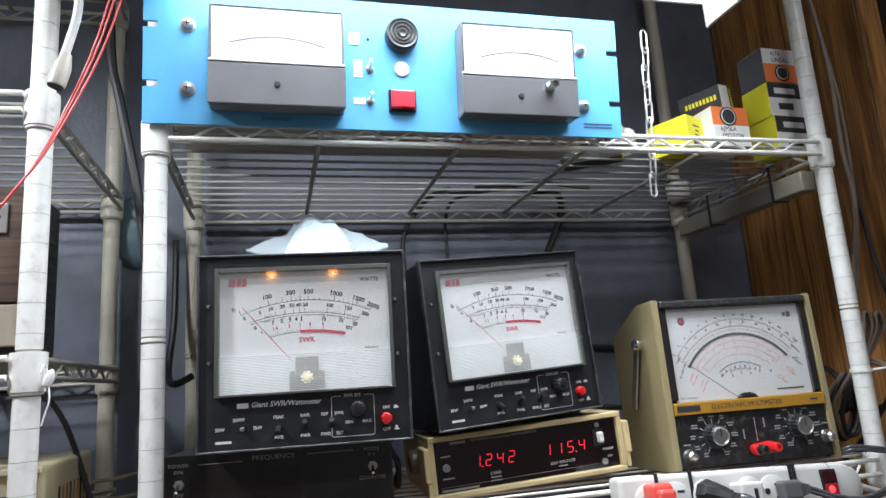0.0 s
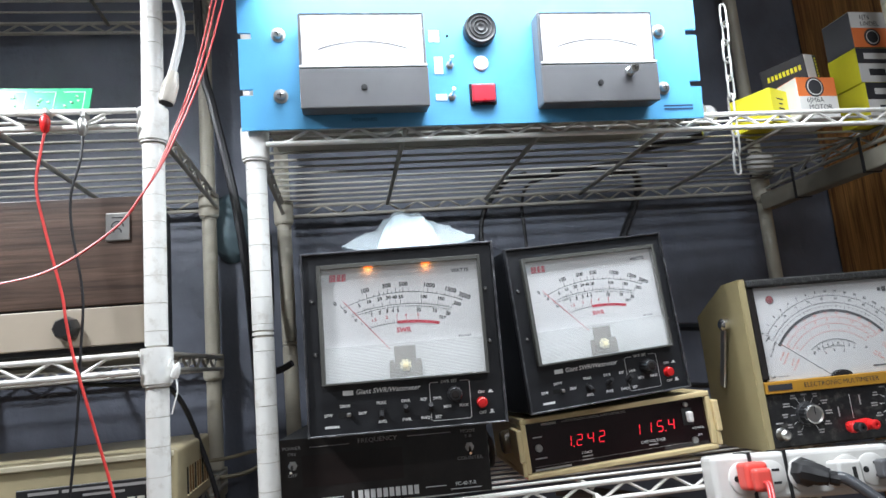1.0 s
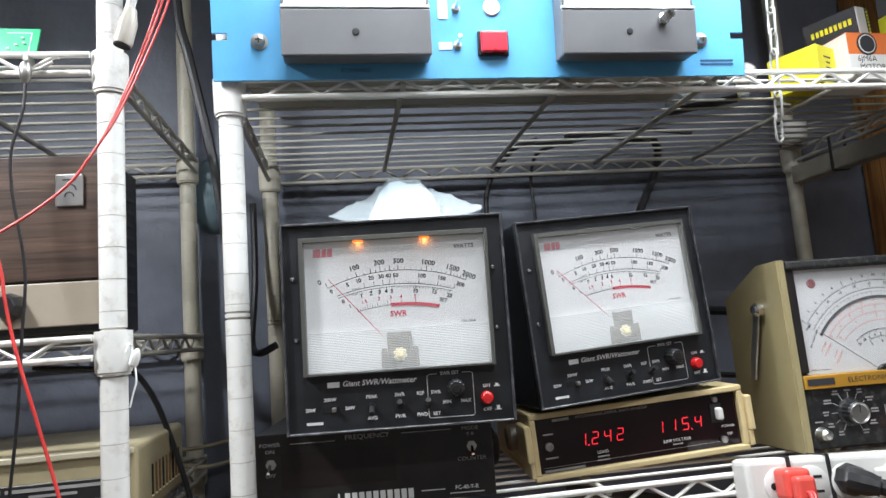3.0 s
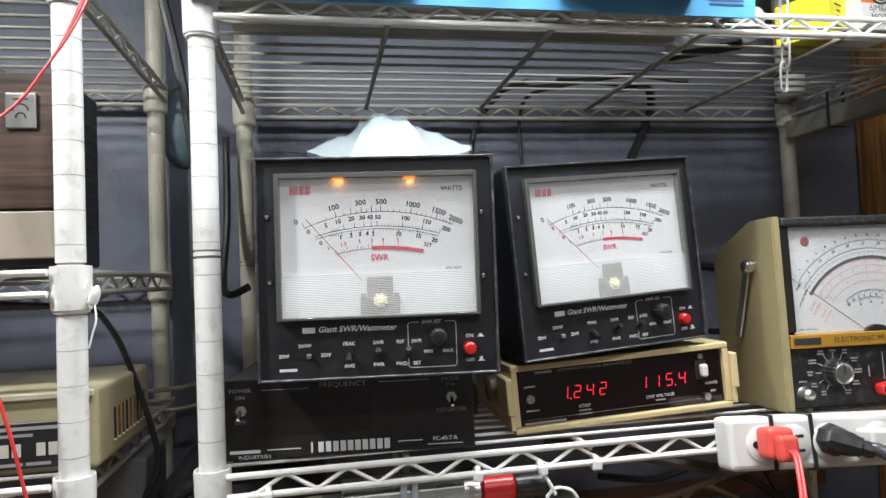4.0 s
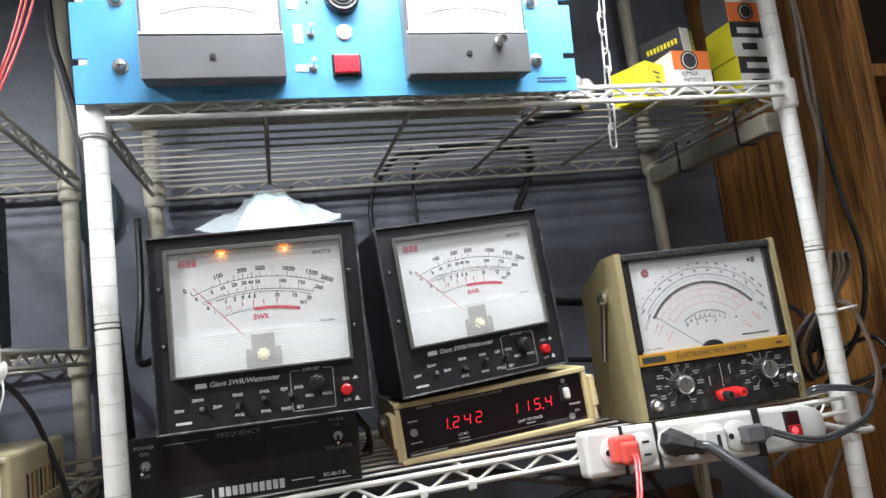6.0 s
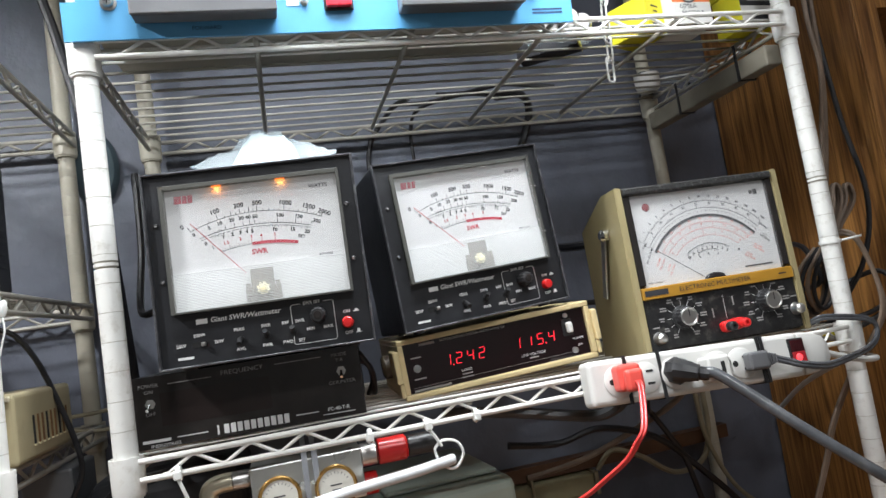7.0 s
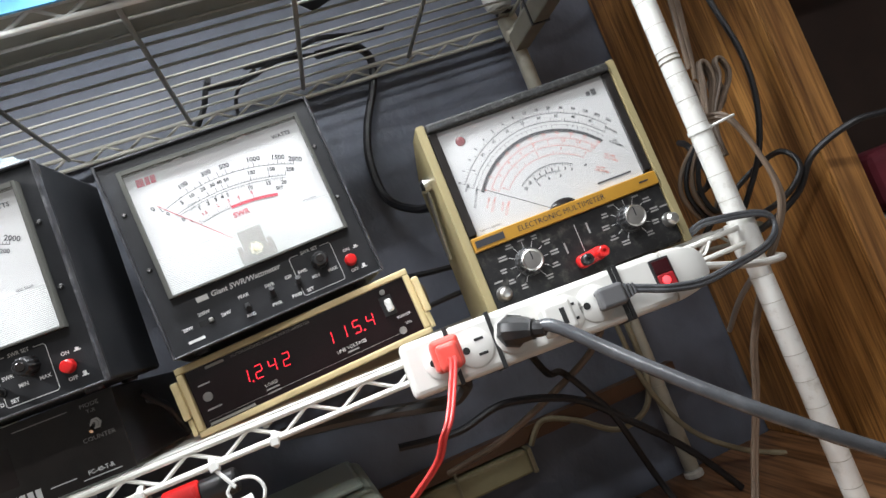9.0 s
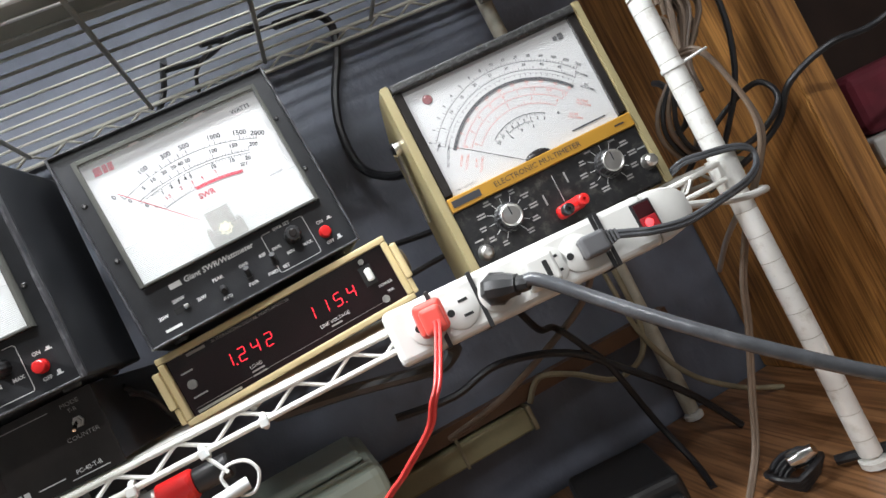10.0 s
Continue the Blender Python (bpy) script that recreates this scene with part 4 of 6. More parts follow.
    bar(bm, 0.011, 0.038, 0.0618, 0.0680, -0.0056)
    part("maker_mark", bm, M_INK, band)
    bm = bmesh.new()
    bar(bm, W - 0.027, W - 0.018, 0.0642, 0.0656, -0.0056)
    part("model_mark", bm, M_INK, band)
    part("control_panel", box(bmesh.new(), 0.0085, W - 0.0085, -0.002, 0.0038, 0.004, 0.0583, 0.0006, 1), mat("control_black", (0.014, 0.014, 0.015), 0.35, var=0.4, scale=150, stain=0.5, stain_colour=(0.16, 0.15, 0.13), stain_scale=110), th)
    bm = bmesh.new()
    rnd = random.Random(4)
    for kx, kz in ((0.0505, 0.0350), (0.1520, 0.0380)):
        for k in range(11):
            a = math.radians(-150 + k * 30)
            s, c = math.sin(a), math.cos(a)
            strip(bm, [(kx + 0.0125 * s, kz + 0.0125 * c), (kx + 0.0185 * s, kz + 0.0185 * c)], 0.0004, -0.0024)
            for j in range(2):
                w = 0.0022 + 0.002 * rnd.random()
                px, pz = kx + 0.0245 * s, kz + 0.0215 * c + (j - 0.5) * 0.0026
                if 0.010 < px - w and px + w < W - 0.010 and 0.006 < pz < 0.056 and abs(px - 0.1) > 0.012:
                    bar(bm, px - w, px + w, pz - 0.0007, pz + 0.0007, -0.0024, 1)
    strip(bm, [(0.1010, 0.051), (0.1010, 0.026)], 0.0004, -0.0024)
    for x, z in ((0.086, 0.034), (0.112, 0.044), (0.018, 0.028), (0.186, 0.038)):
        bar(bm, x - 0.0008, x + 0.0008, z - 0.005, z + 0.005, -0.0024, 1) if 0.05 < x < 0.15 else bar(bm, x - 0.004, x + 0.004, z - 0.0007, z + 0.0007, -0.0024, 1)
    part("panel_print", bm, [M_PRINT, M_GREYPRINT], th)
    for kx, kz in ((0.0505, 0.0350), (0.1520, 0.0380)):
        bm = knob(bmesh.new(), kx, kz, [(0.0125, 0.002), (0.0125, 0.004), (0.0108, 0.005), (0.0104, 0.014), (0.0094, 0.015), (0.001, 0.0151)], 72, flute=0.05)
        kn = part("selector_knob", bm, M_BLACKPL, th)
        bm = knob(bmesh.new(), kx, kz, [(0.0096, 0.0152), (0.0096, 0.0160), (0.0088, 0.0166), (0.0074, 0.0158), (0.001, 0.0162)], 28)
        bar(bm, kx - 0.0005, kx + 0.0005, kz, kz + 0.008, -0.0166, 1)
        part("knob_cap", bm, [M_STEEL, M_INK], kn, "spun aluminium cap")
    for kx, kz, r in ((0.0190, 0.0165, 0.0062), (0.1860, 0.0240, 0.0062)):
        bm = knob(bmesh.new(), kx, kz, [(r + 0.001, 0.002), (r, 0.004), (r * 0.9, 0.010), (r * 0.55, 0.0125), (0.0005, 0.013)], 20)
        part("jack_nut", bm, M_STEEL, th)
    return th


BK = multimeter(pose(0.5048, 0.0083, 1.1030, -2.4, 0, -3.8))
bm = bmesh.new()                            # folded carrying handle on its cheek
box(bm, -0.0058, -0.0030, -0.0050, 0.0050, -0.0740, 0.0050, 0.0012, 2, m=pose(0, 0.035, 0.138, 20, 0, 0))
hd = part("carry_handle", bm, M_STEEL, BK, "dull metal carrying handle")
part("pivot_screw", lathe(bmesh.new(), [(0.0072, 0.0), (0.0072, 0.0062), (0.0045, 0.0090), (0.001, 0.0095)], 16, Matrix.Translation((-0.0005, 0.034, 0.138)) @ Matrix.Rotation(-math.pi / 2, 4, "Y")), M_CHROME, hd)
lead = thing("test_lead_plug", BK.matrix_world @ pose(0.1015, -0.0022, 0.0185, 0, -6, 0), "red and black double banana plug in the multimeter jacks", "plug")
part("plug_body", box(bmesh.new(), -0.0135, 0.0135, -0.013, 0.0, -0.0060, 0.0060, 0.0045, 3), M_REDPL, lead)
for sx, ma in ((-0.007, M_BLACKPL), (0.0085, M_REDPL)):
    part("plug_post", knob(bmesh.new(), sx, 0.0, [(0.0052, 0.0128), (0.0050, 0.020), (0.0038, 0.021), (0.0018, 0.0211), (0.0017, 0.0185)], 18), ma, lead)


# ---------------------------------------------------------------- blue rack panel with two meters
M_PDIAL = mat("panel_dial_card", (0.52, 0.52, 0.52), 0.5, var=0.02)


def rack_panel(m):
    W, Hh = 0.4826, 0.1325
    th = thing("rack_panel", m, "blue rack panel with two analogue meters on the wire shelf", "rack panel")
    bm = bmesh.new()
    xs = [0, 0.0125, W - 0.0125, W]
    slots = (0.0377, 0.0949)
    zs = [0] + [z + d for z in slots for d in (-0.0032, 0.0032)] + [Hh]
    for i in range(3):                       # plate with open mounting slots at both ends
        for k in range(5):
            if i != 1 and k % 2:
                continue
            box(bm, xs[i], xs[i + 1], 0.0, 0.0032, zs[k], zs[k + 1])
    bmesh.ops.remove_doubles(bm, verts=bm.verts, dist=1e-6)
    part("plate", bm, M_BLUE, th)
    part("chassis", box(bmesh.new(), 0.022, W - 0.022, 0.0035, 0.125, 0.0068, 0.046, 0.0015), mat("chassis_metal", (0.46, 0.43, 0.35), 0.5, metal=0.2, var=0.12, scale=20), th, "dull metal chassis behind the panel")
    for sx in (0.0390, 0.4390):
        for sz in (0.0332, 0.0955):
            bm = knob(bmesh.new(), sx, sz, [(0.0072, 0.0), (0.0072, 0.0010), (0.0050, 0.0012), (0.0050, 0.003), (0.0042, 0.0055), (0.001, 0.0062)], 16)
            bar(bm, sx - 0.0030, sx + 0.0030, sz - 0.0005, sz + 0.0005, -0.0064, 1)
            bar(bm, sx - 0.0005, sx + 0.0005, sz - 0.0030, sz + 0.0030, -0.00645, 1)
            part("panel_screw", bm, [M_STEEL, M_HOLE], th)
    for x0, knobbed in ((0.0595, False), (0.2985, True)):
        x1, z0, zs_, z1, pr = x0 + 0.1235, 0.0130, 0.0520, 0.1085, -0.0235
        mt = part("panel_meter", box(bmesh.new(), x0, x1, pr + 0.002, -0.0005, z0, z1, 0.0015), M_GREYPL, th, "grey panel meter with a white dial")
        part("lower_cover", box(bmesh.new(), x0 - 0.0004, x1 + 0.0004, pr - 0.0015, pr + 0.0018, z0 - 0.0004, zs_, 0.0012), M_GREYPL, mt)
        dl = part("dial", box(bmesh.new(), x0 + 0.003, x1 - 0.003, pr + 0.0002, pr + 0.0018, zs_ + 0.0035, z1 - 0.003), M_PDIAL, mt)
        part("frame_bar", box(bmesh.new(), x0, x1, pr - 0.0022, pr + 0.0018, zs_ + 0.0004, zs_ + 0.0032, 0.0006, 1), mat("pale_lip", (0.55, 0.56, 0.57), 0.35), mt)
        bm = bmesh.new()
        for a, b, c, d in ((x0 + 0.0016, x0 + 0.0026, zs_ + 0.0034, z1 - 0.0012), (x1 - 0.0026, x1 - 0.0016, zs_ + 0.0034, z1 - 0.0012), (x0 + 0.0027, x1 - 0.0027, z1 - 0.0024, z1 - 0.0014), (x0 + 0.0027, x1 - 0.0027, zs_ + 0.0033, zs_ + 0.0042)):
            box(bm, a, b, pr - 0.0010, pr + 0.0018, c, d, 0.0005, 1)
        part("cover_frame", bm, mat("meter_frame", (0.09, 0.09, 0.095), 0.25, var=0.05), mt)
        cx = (x0 + x1) / 2
        A = Arc((cx - 0.043, zs_ + 0.019), (cx, zs_ + 0.0265), (cx + 0.043, zs_ + 0.019))
        bm = A.line(bmesh.new(), 0.0012, y=pr - 0.0001)
        for i in range(31):
            A.tick(bm, i / 30, 0, 0.0022 if i % 5 == 0 else 0.0011, 0.0003, y=pr - 0.0001)
        part("scale_print", bm, mat("faint_ink", (0.05, 0.05, 0.05), 0.6), dl)
        cv = part("meter_glass", box(bmesh.new(), x0 + 0.0027, x1 - 0.0027, pr - 0.0009, pr - 0.0005, zs_ + 0.0034, z1 - 0.0027), M_CLEAR, mt)
        cv.visible_shadow = False
        bm = knob(bmesh.new(), cx - 0.001, 0.0325, [(0.0030, 0.0), (0.0030, 0.0008), (0.002, 0.0010)], 14, y=pr - 0.0016)
        part("zero_screw", bm, M_BLACKPL, mt)
        if knobbed:
            bm = knob(bmesh.new(), cx + 0.030, 0.0425, [(0.0048, 0.0), (0.0048, 0.004), (0.0036, 0.005), (0.0036, 0.009), (0.0044, 0.010), (0.0044, 0.015), (0.0028, 0.0152), (0.0026, 0.012)], 16, y=pr - 0.0016)
            part("binding_post", bm, M_CHROME, mt, "chrome binding post")
    bm = knob(bmesh.new(), 0.2420, 0.0970, [(0.0165, 0.0), (0.0172, 0.002), (0.0168, 0.010), (0.0150, 0.0125), (0.0138, 0.0118), (0.0122, 0.0118), (0.0112, 0.0128), (0.0100, 0.0118), (0.0085, 0.0118), (0.0075, 0.0128), (0.0062, 0.0118), (0.0048, 0.0118), (0.0038, 0.0128), (0.001, 0.0122)], 28)
    part("buzzer", bm, M_BLACKPL, th, "round black buzzer with ringed front")
    part("white_cap", knob(bmesh.new(), 0.2420, 0.0635, [(0.0078, 0.0), (0.0078, 0.0012), (0.0070, 0.0020), (0.001, 0.0021)], 22), M_CARD, th)
    bz = part("button_bezel", box(bmesh.new(), 0.2275, 0.2555, -0.003, 0.0, 0.0190, 0.0415, 0.0010), M_BLACKPL, th)
    bm = box(bmesh.new(), 0.2295, 0.2535, -0.0085, -0.0031, 0.0210, 0.0395, 0.0018, 3)
    rb = part("red_button", bm, mat("red_lens", (0.66, 0.03, 0.05), 0.3, var=0.1), bz, "square red push button")
    for sx, sz, sc in ((0.2095, 0.0620, 1.0), (0.2095, 0.0290, 1.0)):
        tg = part("toggle_switch", knob(bmesh.new(), sx, sz, [(0.0042, 0.0), (0.0042, 0.0012), (0.0030, 0.0014), (0.0030, 0.0035)], 6), M_STEEL, th)
        part("toggle_lever", tube(bmesh.new(), [Vector((sx, -0.003, sz)), Vector((sx, -0.008, sz + 0.002)), Vector((sx + 0.0004, -0.013, sz + 0.0045))], 0.0015, 8), M_CHROME, tg)
    part("led", knob(bmesh.new(), 0.2085, 0.0930, [(0.0013, 0.0), (0.0013, 0.001), (0.0005, 0.0015)], 10), M_HOLE, th)
    for x0, x1, z0, z1 in ((0.1895, 0.2000, 0.0865, 0.0990), (0.1935, 0.2020, 0.0530, 0.0710), (0.1930, 0.2045, 0.0255, 0.0320)):
        part("paper_label", box(bmesh.new(), x0, x1, -0.0006, -0.0001, z0, z1), M_CARD, th)
    bm = bmesh.new()
    lettering(bm, "FORWARD", 0.1195, 0.0075, 0.0052, y=-0.0004)
    ink = mat("navy_ink", (0.02, 0.06, 0.14), 0.6)
    part("forward_print", bm, ink, th)
    for z in (0.0130, 0.0095):
        part("maker_line", bar(bmesh.new(), 0.438, 0.471, z, z + 0.0018, -0.0004), ink, th)
    return th


rack_panel(pose(-0.0100, -0.0190, 1.4645, 5.0, 0.55, -0.8))

# ---------------------------------------------------------------- light over the panel
fl = thing("fluorescent_light", pose(0, 0, 0), "white fluorescent light hanging lit above the blue panel", "light")
bm = box(bmesh.new(), 0.0, 0.605, -0.195, -0.022, 1.6465, 1.675, 0.006, 3)
part("housing", bm, mat("white_enamel", (0.75, 0.75, 0.73), 0.35), fl)
bm = bmesh.new()
for x0, x1, y0, y1, zl in ((0.002, 0.603, -0.0275, -0.0235, 1.6300), (0.002, 0.603, -0.1935, -0.1895, 1.5985), (0.002, 0.006, -0.1893, -0.0277, 1.5985), (0.599, 0.603, -0.1893, -0.0277, 1.5985)):
    box(bm, x0, x1, y0, y1, zl, 1.6470, 0.0008, 1)
part("lip", bm, mat("grey_enamel", (0.45, 0.45, 0.44), 0.4), fl)
part("diffuser", box(bmesh.new(), 0.0065, 0.5985, -0.189, -0.028, 1.6415, 1.6462), M_TUBE, fl, "glowing white diffuser")
# This ceiling fitting is added out of view and only gives fill light.
room = thing("unseen_ceiling_light", pose(0, 0, 0), "unseen ceiling light added to fill the room", "light")
part("housing", box(bmesh.new(), 0.06, 0.74, -1.55, -1.35, 2.42, 2.4995, 0.01), M_CARD, room)
part("diffuser", box(bmesh.new(), 0.08, 0.72, -1.53, -1.37, 2.40, 2.4195), M_TUBE, room)


# Lamp body is assumed, out of view; its deep shade limits the beam.
TASK = thing("assumed_clamp_lamp", look((-0.450, -0.250, 1.750), (-0.16, 0.02, 1.20)), "unseen clamp lamp added as the source of light from the upper left", "lamp")
bm = lathe(bmesh.new(), [(0.018, 0.094), (0.030, 0.060), (0.052, 0.020), (0.0605, -0.070), (0.062, -0.070), (0.054, 0.020), (0.032, 0.061), (0.0195, 0.0955)], 28)
part("shade", bm, mat("lamp_enamel", (0.70, 0.70, 0.68), 0.35), TASK)
part("bulb", lathe(bmesh.new(), [(0.010, 0.050), (0.022, 0.034), (0.025, 0.022), (0.018, 0.008), (0.002, 0.003)], 18), M_TUBE, TASK, "frosted glowing bulb")
to_lamp = TASK.matrix_world.inverted()
bm = rod(bmesh.new(), (0, 0, 0.0965), to_lamp @ Vector((LX - 0.75 + 0.02, LY - 0.022, 1.77)), 0.006, 10)
part("arm", bm, M_STEEL, TASK)
bm = box(bmesh.new(), LX - 0.75 - 0.018, LX - 0.75 + 0.018, LY - 0.030, LY - 0.0128, 1.775, 1.810, 0.003, 2, m=to_lamp)
part("clamp", bm, M_BLACKPL, TASK)

M_LINK = mat("zinc_link", (0.66, 0.66, 0.64), 0.35, metal=0.35, var=0.08)


def chain(x, y, z0, z1):
    th = thing("hanging_chain", pose(x, y, z1, 0, 4, 0), "light-coloured steel link chain hanging through the shelf", "chain")
    n = int((z1 - z0) / 0.0225)
    for i in range(n):
        bm = bmesh.new()
        pts = []
        for k in range(16):
            a = 2 * math.pi * k / 16
            c, s = math.cos(a), math.sin(a)
            pts.append(Vector((0.0052 * c, 0, (0.0092 if s > 0 else -0.0092) + 0.0052 * s)))
        pts.append(pts[0])
        tube(bm, pts, 0.0013, 6)
        bm.transform(Matrix.Translation((0.001 * math.sin(i * 2.1), 0, -0.014 - i * 0.0225)) @ Matrix.Rotation(math.radians(20 + 70 * (i % 2)), 4, "Z"))
        part("link", bm, M_LINK, th)
    return th


chain(0.541, 0.010, 1.395, 1.612)


# ---------------------------------------------------------------- valve boxes on the upper shelf
SHELF_UP, SHELF_LOW = RAIL_UP + 0.0036, RAIL_LOW + 0.0036


def carton(name, m, w, h, d, faces, label, prints=(), group="valve cartons"):
    """A small card box; faces names the cards of the front's lower and upper halves, the sides and the top."""
    lo, hi, side, top = faces
    th = thing(name, m, label, "carton", group=group)
    part("body", box(bmesh.new(), 0, w, 0.0006, d, 0, h, 0.0008, 1), side, th)
    part("front_lower", box(bmesh.new(), 0.0003, w - 0.0003, 0, 0.0005, 0.0003, h * 0.55), lo, th)
    part("front_upper", box(bmesh.new(), 0.0003, w - 0.0003, 0, 0.0005, h * 0.55 + 0.0001, h - 0.0003), hi, th)
    if top:
        part("top_flap", box(bmesh.new(), 0.0008, w - 0.0008, 0.001, d - 0.001, h + 0.0001, h + 0.0005), top, th)
    if prints:
        bm = bmesh.new()
        for p in prints:
            if isinstance(p[0], str):
                lettering(bm, p[0], p[1], p[2], p[3], y=-0.0002, mi=p[4])
            else:
                bar(bm, p[0], p[1], p[2], p[3], -0.0002, p[4])
        part("print", bm, [M_INK, M_CARD], th)
    return th


carton("valve_carton", pose(0.5950, 0.026, SHELF_UP, 0, 0, 24), 0.048, 0.043, 0.055, (M_YELLOW, M_YELLOW, M_YELLOW, M_YELLOW), "bright yellow valve carton lying on the wire shelf",
       ((0.012, 0.026, 0.030, 0.0318, 0), (0.016, 0.024, 0.024, 0.0258, 0), (0.015, 0.026, 0.018, 0.0198, 0), (0.010, 0.041, 0.004, 0.010, 0)))
ge = carton("valve_carton", pose(0.6290, 0.022, SHELF_UP, 0, 0, 3), 0.054, 0.053, 0.045, (M_CARD, M_ORCARD, M_CARD, M_ORCARD), "orange and white valve carton on the wire shelf",
            (("6JM6A", 0.022, 0.0240, 0.0090, 0), ("MOTOR", 0.028, 0.0150, 0.0090, 0)))
bm = knob(bmesh.new(), 0.024, 0.0405, [(0.0125, 0.0001), (0.0125, 0.0005)], 24, mi=0)
knob(bm, 0.024, 0.0405, [(0.0105, 0.0006), (0.0105, 0.0008)], 24, mi=1)
knob(bm, 0.024, 0.0405, [(0.0092, 0.0009), (0.0092, 0.0011)], 24, mi=0)
part("maker_badge", bm, [M_INK, M_CARD], ge)
tilted = carton("valve_carton", pose(0.6540, 0.030, SHELF_UP + 0.0545, 0, -7, 24), 0.028, 0.032, 0.058, (M_CARD, M_CARD, M_INK, M_INK), "long black and cream valve carton tilted on another carton")
bm = box(bmesh.new(), 0.0200, 0.0277, -0.0004, -0.0001, 0.0005, 0.0315)
for k in range(7):
    box(bm, 0.0222, 0.0254, -0.0006, -0.00045, 0.0030 + 0.0038 * k, 0.0053 + 0.0038 * k, mi=1)
part("green_band", bm, [mat("dark_green_card", (0.030, 0.045, 0.022), 0.5), M_YELLOW], tilted)
bm = bmesh.new()
for k in range(9):
    box(bm, -0.0004, -0.0001, 0.006 + 0.0050 * k, 0.0092 + 0.0050 * k, 0.0140, 0.0205)
part("side_print", bm, M_YELLOW, tilted)
carton("valve_carton", pose(0.7330, 0.034, SHELF_UP, 0, 0, 4), 0.054, 0.050, 0.046, (M_CARD, M_INK, M_YELLOW, M_YELLOW), "yellow, black and white valve carton at the bottom of a stack",
       ((0.012, 0.046, 0.034, 0.042, 1), (0.016, 0.040, 0.010, 0.020, 0)))
carton("valve_carton", pose(0.7310, 0.036, SHELF_UP + 0.0507, 0, 0, 3), 0.054, 0.046, 0.046, (M_CARD, M_INK, M_YELLOW, M_YELLOW), "yellow, black and white valve carton in the middle of a stack",
       ((0.010, 0.044, 0.031, 0.039, 1), (0.014, 0.038, 0.009, 0.018, 0)))
top = carton("valve_carton", pose(0.7310, 0.036, SHELF_UP + 0.0974, 0, 0, 2), 0.052, 0.048, 0.046, (M_ORCARD, M_CARD, M_GREYPL, M_CARD), "white and orange valve carton on top of a stack",
             (("6JT6", 0.022, 0.041, 0.0085, 0), ("LINDEL", 0.028, 0.032, 0.0085, 0)))
bm = knob(bmesh.new(), 0.028, 0.0135, [(0.0115, 0.0001), (0.0115, 0.0005)], 24, mi=0)
knob(bm, 0.028, 0.0135, [(0.0092, 0.0006), (0.0092, 0.0008)], 24, mi=1)
knob(bm, 0.028, 0.0135, [(0.0080, 0.0009), (0.0080, 0.0011)], 24, mi=0)
part("maker_badge", bm, [M_INK, M_CARD], top)
carton("valve_carton", pose(0.5200, 0.058, SHELF_UP, 0, 0, 55), 0.030, 0.030, 0.075, (M_YELLOW, M_YELLOW, M_INK, M_INK), "yellow and black valve carton lying behind the chain",
       ((0.003, 0.027, 0.020, 0.026, 1),))
dish = thing("white_pot", pose(0.738, 0.262, SHELF_UP), "small round white plastic pot on the wire shelf", "pot")
part("pot_body", lathe(bmesh.new(), [(0.0010, 0.0), (0.0125, 0.0004), (0.0170, 0.0040), (0.0192, 0.0120), (0.0195, 0.0280), (0.0180, 0.0282), (0.0176, 0.0120), (0.0120, 0.0030), (0.0010, 0.0022)], 24), M_STRIP, dish)
M_GLASS = clear_mat("valve_glass", (0.9, 0.93, 0.93), 0.04, 0.22)
for gx, gy, gr in ((0.492, 0.022, 78), (0.515, 0.035, 60), (0.470, 0.030, 95)):
    th = thing("glass_valve", pose(gx, gy, SHELF_UP + 0.0125) @ Matrix.Rotation(math.radians(gr), 4, "Z") @ Matrix.Rotation(math.pi / 2, 4, "Y"), "clear glass radio valve lying on the wire shelf", "valve", group="loose glass valves")
    part("envelope", lathe(bmesh.new(), [(0.0118, 0.0), (0.012, 0.004), (0.012, 0.034), (0.009, 0.041), (0.003, 0.045), (0.001, 0.048)], 18), M_GLASS, th)
    part("plate", lathe(bmesh.new(), [(0.006, 0.005), (0.0065, 0.008), (0.0065, 0.027), (0.004, 0.030)], 10), M_GREYPL, th)
    part("base", lathe(bmesh.new(), [(0.010, -0.008), (0.0118, -0.006), (0.0118, -0.0002)], 18), M_STEEL, th)


